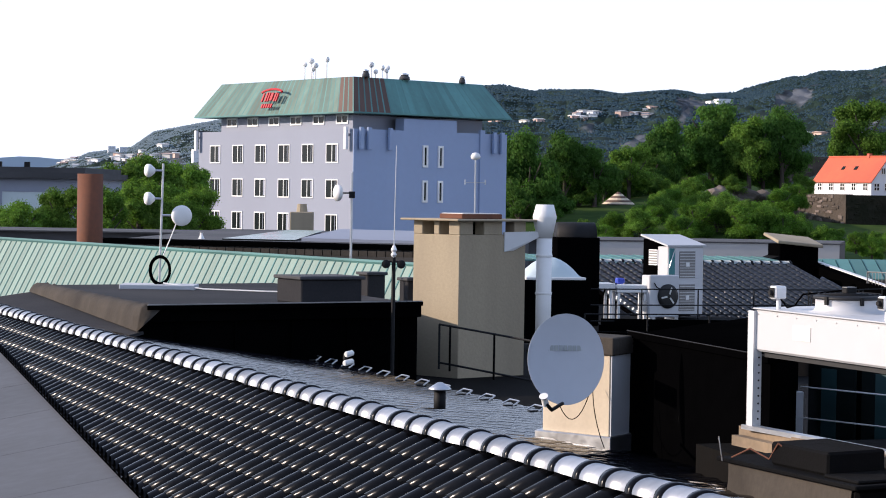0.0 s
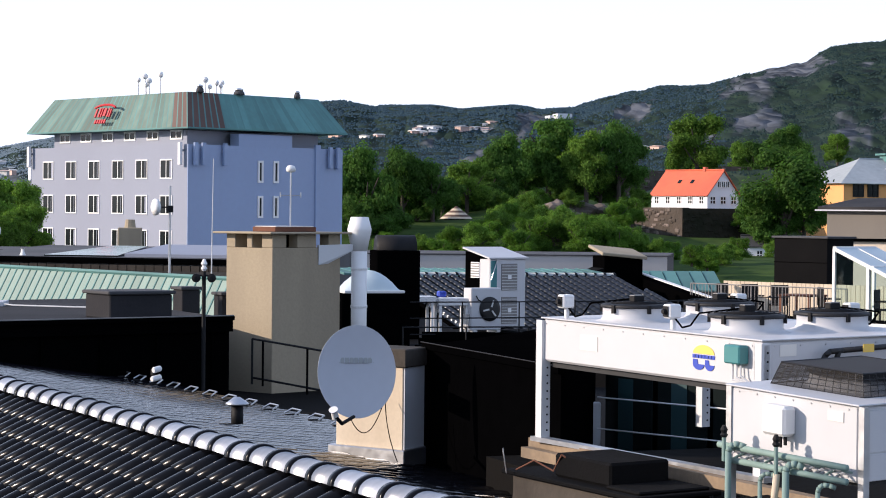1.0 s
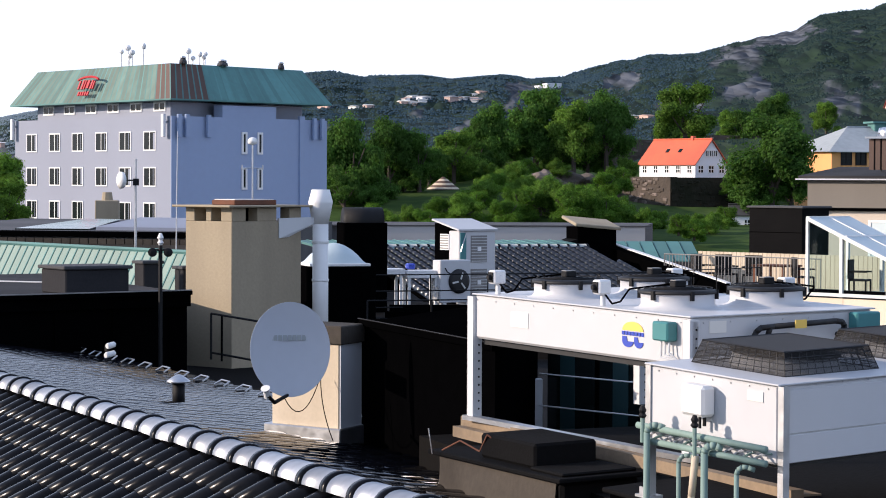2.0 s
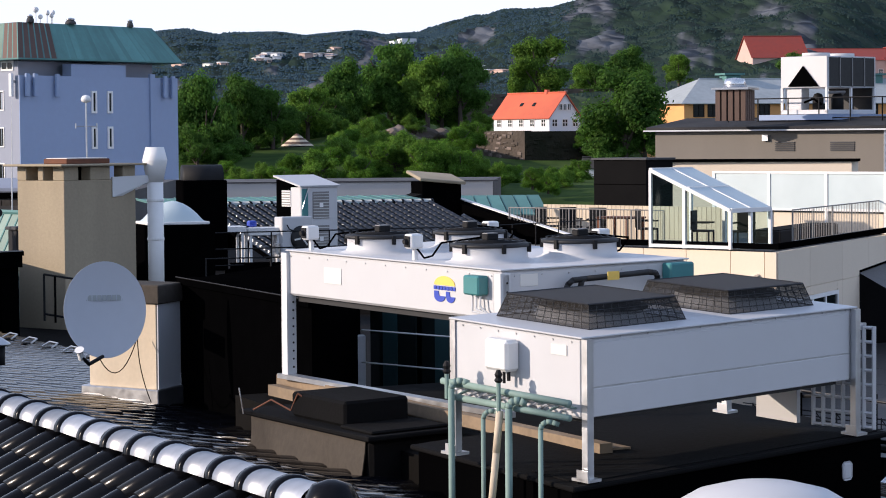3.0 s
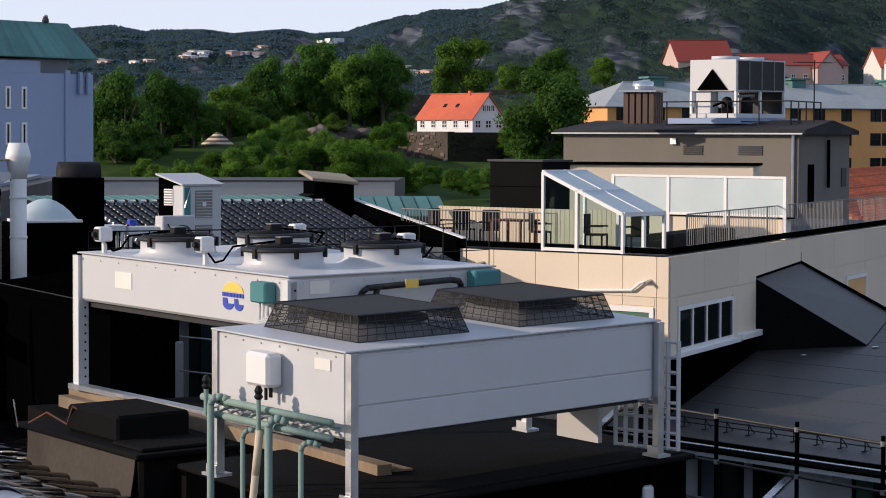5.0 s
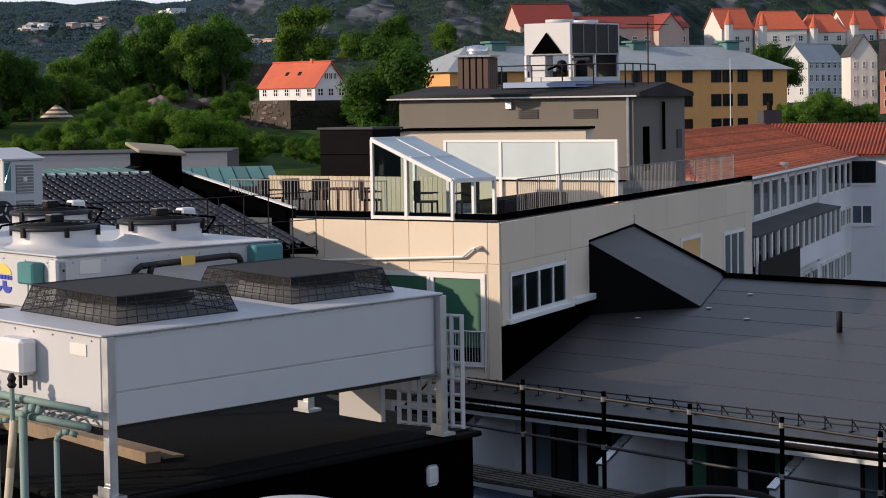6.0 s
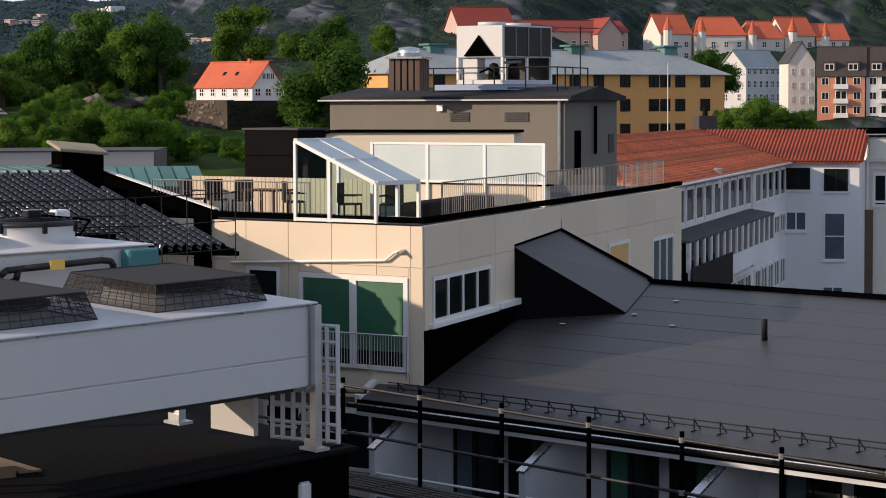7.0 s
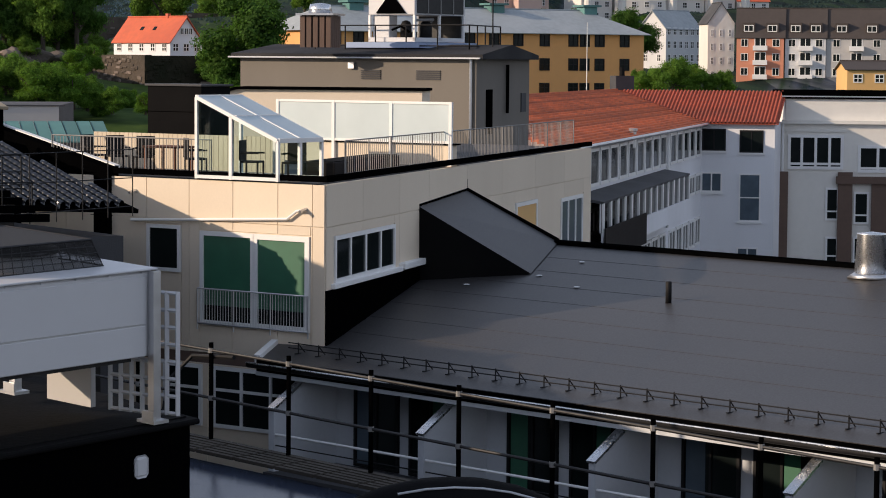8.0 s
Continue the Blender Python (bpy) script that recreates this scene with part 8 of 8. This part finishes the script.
    L_ = (q - p).length
    for _ in range(stones):
        s, z = r.uniform(0.3, L_ - 0.6), r.uniform(z0, z1 - 0.3)
        w, h = r.uniform(0.4, 1.1), r.uniform(0.25, 0.55)
        a = p + d * s
        part("stone", box(-w / 2, w / 2, -0.12, 0.3, -h / 2, h / 2, 0.07, m=Matrix.Translation((a.x, a.y, z)) @ pose(0, 0, 0, 0, r.uniform(-5, 5), math.degrees(math.atan2(d.y, d.x)))), face if r.random() < 0.5 else core, fw)


rubble((49.5, 402, 0), (61.6, 385, 0), -6.0, 0.5, stones=130)
rubble((61.6, 385, 0), (76.5, 390.5, 0), -6.0, 0.4, stones=60, seed=5, core="stone_ivy_shade", face="stone_ivy_shade")
rubble((56, 470, 0), (80, 478, 0), 2.0, 7.6, stones=60, seed=6)
rubble((80, 478, 0), (112, 478, 0), 2.0, 8.6, stones=90, seed=8)
rk = thing("crag", "weathered rock outcrop under the trees", "rock", kind="structure")
for i, (x, y, z, s) in enumerate(((34.0, 337, -0.6, 1.7), (37.0, 338, -0.2, 1.9), (40.4, 339, -0.3, 1.8), (43.6, 341, -0.4, 1.6), (31.5, 336, -1.2, 1.3), (38.8, 338, -0.9, 1.7), (35.6, 337, -1.0, 1.6))):
    bm = bmesh.new()
    bmesh.ops.create_icosphere(bm, subdivisions=3, radius=s)
    for v in bm.verts:
        f = 1 + 0.35 * noise.fractal(v.co * 0.6 + Vector((i * 7, 0, 0)), 1.0, 2.0, 4)
        v.co = Vector((v.co.x * f * 1.2, v.co.y * f, v.co.z * f * 0.75))
    part("rock", bm, "stone_light" if i % 2 else "stone", rk).location = (x, y, z)
sh = gable_house("shed", "small white garden shed", ang((61.2, 330, -7.0), -5), 4.0, 3.5, 2.6, 1.2, cols=1, end_cols=0, ww=0.9, roof="felt_grey")
hut = thing("kiosk", "low round hut with a striped straw roof by the park", "hut", Matrix.Translation((22.1, 318, -1.3)))
for k in range(6):
    part("roof_band", lathe([(2.1 - 0.33 * k, 0.26 * k), (1.80 - 0.33 * k, 0.26 * k + 0.26)], 18), ("plaster", "brown_brick")[k % 2], hut, ("pale straw band", "brown straw band")[k % 2])
part("wall", lathe([(1.7, -1.5), (1.7, 0)], 18), "dark_clad", hut, "shaded boarded wall")
pf = thing("park_fence", "white park fence on the grass bank", "fence")
for i in range(6):
    part("post", box(0, 0.1, 0, 0.1, -2.0, 0.4, m=Matrix.Translation((11.4 + 0.7 * i, 312, -1.7))), "white_paint", pf)
for z in (-2.3, -2.9):
    part("rail", box(11.4, 15.1, 311.95, 312.0, z + 0.9, z + 0.98), "white_paint", pf)
for i in range(7):
    cr_ = thing("parked_car", "parked car seen small under the trees", "car", ang((9.5 + 2.6 * i, 322, -3.6), 8 * (i % 3)), "parked cars")
    part("body", box(0, 2.0, 0, 1.6, 0.3, 0.9, 0.12), ("dark_metal", "white", "felt_grey")[i % 3], cr_)
    part("cabin", box(0.4, 1.7, 0.1, 1.5, 0.9, 1.35, 0.15), "glass", cr_)
    for x in (0.4, 1.6):
        part("wheel", tube((x, -0.05, 0.32), (x, 0.2, 0.32), 0.3, seg=12), "black", cr_)

# ---- red-roofed courtyard wings ----
W1A, W1B = Vector((53.5, 148.0, 0)), Vector((77.6, 193.0, 0))
w1 = thing("courtyard_wing", "white courtyard wing with orange tiled roof and window bands", "building", facade_frame(W1A.xy, W1B.xy))
l1 = (W1B - W1A).length
part("wall", box(-14, l1, 0, 14, STREET, -4.95), "white_wall", w1)
hip1 = 4.0
for i in range(24):
    t0, t1 = i / 24, (i + 1) / 24
    y0, y1 = -0.5 + 9.0 * t0, -0.5 + 9.0 * t1 + 0.12
    z0, z1 = -4.9 + 2.6 * t0, -4.9 + 2.6 * t1
    part("tile_course", slab((-14, y0, z0 + 0.13), (l1 - 0.5 + 9.0 * t0 + 7 * min(1, t0 * 3), y0, z0 + 0.13), (l1 - 0.5 + 9.0 * t1 + 7 * min(1, t1 * 3), y1, z1), (-14, y1, z1), 0.14), "orange_tile", w1)
part("eave_gutter", tube((-14, -0.55, -4.95), (l1, -0.55, -4.95), 0.12, seg=8), "galv", w1)
for z, h in ((-6.35, 2.3), (-9.6, 1.6), (-13.4, 2.2)):
    for i in range(16):
        x = -9.3 + 3.75 * i + (1.6 if i > 10 else 0)
        if x + 1.4 < l1:
            window(w1, x, z, 3.2, h, -0.02, 1 if z < -9 else 0, "white_paint", "glass", 0.2, proud=0.1)
part("downpipe", tube((30.3, -0.15, -12), (30.3, -0.15, -5.0), 0.12, seg=8), "white_paint", w1)
part("canopy", slab((-9, -1.83, -8.0), (29.6, -1.83, -8.0), (29.6, 0, -7.72), (-9, 0, -7.72), 0.15), "felt_grey", w1, "dark canopy over the gallery")
part("gallery_front", box(-9, 29.6, -1.83, -1.7, -11.0, -9.8), "white_wall", w1)
for i in range(15):
    x = -8.8 + 38.2 * i / 14
    part("gallery_post", box(x - 0.2, x + 0.2, -1.83, -1.6, -9.8, -8.1), "white_paint", w1)
part("gallery_glass", box(-9, 29.4, -1.72, -1.68, -9.8, -8.1), "glass", w1, "dark gallery glazing")
part("gallery_floor", box(-9, 29.6, -1.7, 0, -11.0, -10.9), "felt_grey", w1)
part("dark_screen", box(-11, 5, -2.3, -2.2, -11.3, -9.4), "dark_clad", w1, "dark slatted screen")
W2B = Vector((84.9, 189.3, 0))
w2 = thing("courtyard_wing", "white end wing with old red pantile roof", "building", facade_frame(W1B.xy, (W1B + (W2B - W1B).normalized() * 9).xy))
l2 = 5.85
part("wall", box(0, l2, 0, 12, STREET, -4.95), "white_wall", w2)
for i in range(16):
    t0, t1 = i / 16, (i + 1) / 16
    y0, y1 = -0.5 + 9.0 * t0, -0.5 + 9.0 * t1 + 0.12
    part("tile_course", slab((-0.6 - 7 * t0, y0, -4.84 + 2.4 * t0), (l2 + 0.3, y0, -4.84 + 2.4 * t0), (l2 + 0.3, y1, -4.9 + 2.4 * t1), (-0.6 - 7 * t1, y1, -4.9 + 2.4 * t1), 0.1), "red_tile", w2)
lay_tiles(w2, (0, 8.5, -2.36), (1, 0, 0), Vector((0, -9.0, -2.4)).normalized(), -7.5, l2 + 0.35, 24, 0.30, 0.45, 0, lambda s, p: s > -0.7 - 7 * (1 - p / 9.3), "red_tile", "pantile")
for x, z, w, h, g in ((1.0, -6.2, 1.9, 1.76, "glass"), (4.0, -6.3, 1.9, 1.8, "glass"), (0.85, -9.6, 1.7, 1.6, "glass_blue"), (3.92, -10.8, 1.75, 3.85, "glass_blue"), (3.8, -15.7, 1.7, 1.8, "glass_blue")):
    wd = window(w2, x, z, w, h, -0.02, 1 if h < 2 else 0, "dark_metal" if g == "glass" else "white_paint", g, 0.12, transom=0.5 if h > 2 else 0)
    part("window_sill", box(x - w / 2 - 0.1, x + w / 2 + 0.1, -0.15, 0, z - h / 2 - 0.16, z - h / 2), "white_paint", wd)
for k, (x, y, z) in enumerate(((60, 160, -4.7), (70, 200, -3.0), (88, 205, -3.2))):
    rv = thing("roof_vent", "small metal vent on the tiled roof", "roof vent", Matrix.Translation((x, y, z)), "tiled roof vents")
    part("pipe", lathe([(0.22, -1), (0.22, 0.1), (0.3, 0.15), (0.3, 0.3)], 10), "galv", rv)
ch3 = thing("chimney", "dark courtyard chimney with pots", "chimney", Matrix.Translation((75.0, 205, -3.4)))
part("shaft", box(-0.8, 0.8, -0.8, 0.8, -2, 2.2), "felt_grey", ch3)
for x in (-0.4, 0.4):
    part("pot", lathe([(0.25, 2.2), (0.2, 2.9)], 10), "dark_metal", ch3)
wr = thing("white_block", "off-white office block with window bands and brown piers", "building", ang((87.2, 196, 0), -20))
part("wall", box(-1.4, 40, 0, 16, STREET, -5.0), "offwhite", wr)
part("top_storey", box(-1.0, 40, 0.3, 16, -5.0, -2.95), "offwhite", wr)
part("roof_edge", box(-1.3, 40, 0.1, 16, -2.95, -2.35), "black", wr)
part("roof_trim", box(-1.35, 40, 0.0, 0.1, -2.8, -2.7), "galv", wr)
part("cornice", box(-1.3, 40, -0.35, 0.3, -5.0, -4.7), "offwhite", wr)
part("string_course", box(-1.2, 4.0, -0.12, 0.0, -5.65, -5.45), "offwhite", wr)
for x, w in ((-1.77, 1.05), (3.35, 1.2)):
    part("brown_pier", box(x, x + w, -0.35, 0.05, STREET, -8.95), "brown_brick", wr, "brown brick pier")
part("brown_band", box(3.2, 40, -0.5, 0.0, -9.9, -9.3), "brown_brick", wr)
part("brown_wall", box(6.1, 40, -0.3, 0.0, STREET, -9.9), "brown_brick", wr)
for x, n, z, w, h in ((1.5, 3, -7.32, 4.55, 2.85), (7.4, 2, -7.85, 4.9, 2.25), (13.4, 2, -7.85, 4.9, 2.25)):
    window(wr, x, z, w, h, -0.02, n, "white_paint", "glass", 0.24, transom=0.16, proud=0.12)
for x, z, w, h in ((2.92, -11.6, 1.1, 2.7), (5.3, -11.9, 1.25, 2.65), (2.95, -15.4, 1.05, 2.2), (5.3, -15.6, 1.25, 2.65)):
    window(wr, x, z, w, h, -0.02, 0, "white_paint", "glass", 0.16, transom=0.28, proud=0.1)
part("downpipe", tube((-1.2, -0.2, -8.9), (-1.2, -0.2, -5.0), 0.09, seg=8), "white_paint", wr)

# ---- ochre building with slate roof ----
O0, O1 = Vector((86.5, 384, 0)), Vector((147.0, 399.0, 0))
ob_ = gable_house("ochre_building", "long ochre rendered building with grey slate hip roof", facade_frame(O0.xy, O1.xy, -11.5), (O1 - O0).length, 16, 16.4, 3.6, "ochre", "slate", 0, 0, end_cols=0, hip=7.5, over=0.9, category="building")
lo_ = (O1 - O0).length
for i, x in enumerate((2.5, 5.0, 9, 14, 19, 24, 29.0, 33.5, 38.0, 43.0, 48.5, 50.7, 53.6, 58.5)):
    window(ob_, x, 14.9, 1.9, 2.0, -0.02, 1, "dark_metal", "glass", 0.16, transom=0.5, proud=0.1)
    if i > 5:
        window(ob_, x, 11.0, 1.9, 2.0, -0.02, 1, "dark_metal", "glass", 0.16, transom=0.5, proud=0.1)
        window(ob_, x, 7.2, 1.9, 1.6, -0.02, 1, "dark_metal", "glass", 0.16, transom=0.5, proud=0.1)
for x in (12, 38, 56):
    part("roof_ventilator", box(x - 1.3, x + 1.3, 6.5, 9.0, 18.6, 20.6, 0.1), "copper_dark", ob_, "green copper ventilator")
    part("ventilator_cap", box(x - 1.8, x + 1.8, 6.0, 9.5, 20.6, 20.9), "copper_dark", ob_)
fp = thing("flagpole", "white flagpole before the ochre building", "flagpole", Matrix.Translation((128, 372, -8)))
part("pole", tube((0, 0, 0), (0, 0, 14), 0.09, 0.05, 8), "white_paint", fp)

# ---- town on the rising ground ----
gable_house("grand_house", "large rosy building with red tiled roofs", ang((151, 600, 10), 2), 44, 14, 7.6, 2.8, "rosy", "red_deep", 14, 1, 4.5, 1.2, 1.6, 2)
gable_house("grand_house", "tall rosy wing with steep red roof", ang((150.5, 596, 10), 2), 14, 14, 8.2, 5.2, "rosy", "red_deep", 3, 1, 6, 1.2, 1.6, 2)
gable_house("grand_house", "rosy gabled wing with red roof", ang((191.9, 597, 8), 92), 16, 6.2, 9.1, 3.7, "rosy", "red_deep", 3, 2, 3, 1.2, 1.6, 3)
for x, w, h, r_ in ((219, 9, 8.6, 5.2), (228.5, 14, 8.2, 4.8), (243, 11, 7.4, 4.6), (254.5, 9, 8.2, 5.0), (264, 9, 7, 4.4)):
    gable_house("villa", "pale stone villa with bright red roof", ang((x, 648, 10), rng.uniform(-12, 12)), w, 12, h, r_, "offwhite", "red_roof", max(2, int(w / 3)), 2, 2.5, 1.3, 1.6, 2, hip=2.5 if w > 10 else 0)
    part_t = thing("turret", "pale corner turret with pointed red roof", "turret", Matrix.Translation((x + 1, 645, 10)), "villa turrets")
    part("shaft", lathe([(1.2, -6), (1.2, h + 0.8)], 10), "offwhite", part_t)
    part("spire", lathe([(1.5, h + 0.8), (0.7, h + 2.6), (0.05, h + 4.6)], 10), "red_roof", part_t)
gable_house("town_house", "pale grey gabled town house with slate roof", ang((203.6, 541, -8), 30), 12.5, 8, 15.8, 4.0, "grey_light", "slate", 6, 5, 3, 1.2, 1.7, 2)
gable_house("town_house", "tall white gabled town house", ang((209.3, 514, -8), 80), 10, 5.8, 16.8, 4.2, "offwhite", "felt_grey", 3, 5, 2.4, 0.7, 1.6, 3)
for x, y, w, mt in ((202.6, 496, 9.8, "salmon"), (212.0, 492.4, 8.4, "grey_light"), (220.0, 489.4, 12.4, "grey_block"), (231.8, 485, 12, "grey_block")):
    ap_ = gable_house("apartment_block", "apartment block with balconies and dark roof", ang((x, y, -10), -24), w, 12, 15.5, 6.0, mt, "roof_brown", 0, 0, end_cols=0, over=0.3, category="building")
    for r in range(5):
        for c in range(3):
            xx = w * (c + 0.5) / 3
            if c == 1:
                window(ap_, xx, 2.2 + 3.0 * r, 2.4, 2.2, -0.02, 1, "white_paint", "glass", 0.16)
                part("balcony", box(xx - 1.5, xx + 1.5, -1.2, 0, 0.6 + 3.0 * r, 1.6 + 3.0 * r), "white_paint", ap_, "white balcony front")
            else:
                window(ap_, xx, 2.2 + 3.0 * r, 1.5, 1.6, -0.02, 1, "white_paint", "glass", 0.11)
    for c in range(2):
        xx = w * (c + 0.5) / 2
        part("dormer", box(xx - 1.3, xx + 1.3, 0.8, 4, 15.6, 18.4), "roof_brown", ap_)
        window(ap_, xx, 17.2, 2.0, 1.4, 0.78, 1, "white_paint", "glass", 0.16)
gable_house("yellow_house", "low yellow rendered house", ang((161.5, 350, -7.8), -15), 16, 10, 7.0, 1.2, "yellow", "roof_brown", 5, 1, 5.6, 1.4, 1.3, 0)
# scattered small houses on the far hillside
hr = random.Random(21)


def hill_spot(az, el):
    """The point of the hillside seen under a given bearing and height angle."""
    d = 460.0
    while d < 1480:
        x, y = d * math.sin(radians(az)), d * math.cos(radians(az))
        z = ground_z(x, y)
        if z > d * math.tan(radians(el)):
            break
        d += 6.0
    return x, y, z, d


SPOTS = [(hr.gauss(a, s), hr.gauss(e, 0.05)) for a, e, s, n in ((3.05, 1.72, 0.22, 8), (4.2, 1.78, 0.28, 9), (8.1, 1.4, 0.2, 6), (-8.2, 0.5, 0.35, 16), (-7.3, 0.6, 0.4, 16), (-6.4, 0.75, 0.3, 6), (1.6, 1.6, 0.5, 4)) for _ in range(n)]
for az, el in SPOTS:
    x, y, z, r_ = hill_spot(az, el)
    w = r_ * hr.uniform(0.0014, 0.0036)
    hh = thing("hillside_house", "small pale house on the distant hillside", "house", ang((x, y, z), hr.uniform(-40, 40)), "hillside houses")
    h = r_ * hr.uniform(0.0006, 0.0012)
    part("wall", box(0, w, 0, 6, -4, h), hr.choice(("white_wall", "white_wall", "offwhite", "rosy")), hh)
    bm = bmesh.new()
    a = [bm.verts.new(v) for v in ((-0.4, -0.4, h), (w + 0.4, -0.4, h), (w + 0.4, 6.4, h), (-0.4, 6.4, h), (-0.4, 3, h + r_ * 0.0004), (w + 0.4, 3, h + r_ * 0.0004))]
    for q in ((0, 1, 5, 4), (2, 3, 4, 5), (0, 4, 3), (1, 2, 5), (3, 2, 1, 0)):
        bm.faces.new([a[k] for k in q])
    part("roof", bm, hr.choice(("slate", "slate", "offwhite", "grey_light", "rosy")), hh)
for az, r_, w, h in ((6.2, 1430, 6.5, 3.4), (6.02, 1440, 2.5, 2.6), (-7.62, 1250, 3.6, 5), (-7.36, 1260, 3.6, 5), (-5.7, 700, 3, 5), (-5.5, 705, 3, 4)):
    x, y, z, r_ = hill_spot(az, 2.06) if az > 0 else (r_ * math.sin(radians(az)), r_ * math.cos(radians(az)), ground_z(r_ * math.sin(radians(az)), r_ * math.cos(radians(az))), r_)
    tw = thing("tower_block", "pale block on the far ridge", "building", ang((x, y, z - 1), 10), "far blocks")
    part("wall", box(0, w, 0, 8, -3, h), "white_wall", tw)
    for r in range(3):
        window(tw, w / 2, h * (r + 0.5) / 3, w * 0.8, h * 0.15, -0.02, 4, "white_wall", "glass_blue", 0.3)
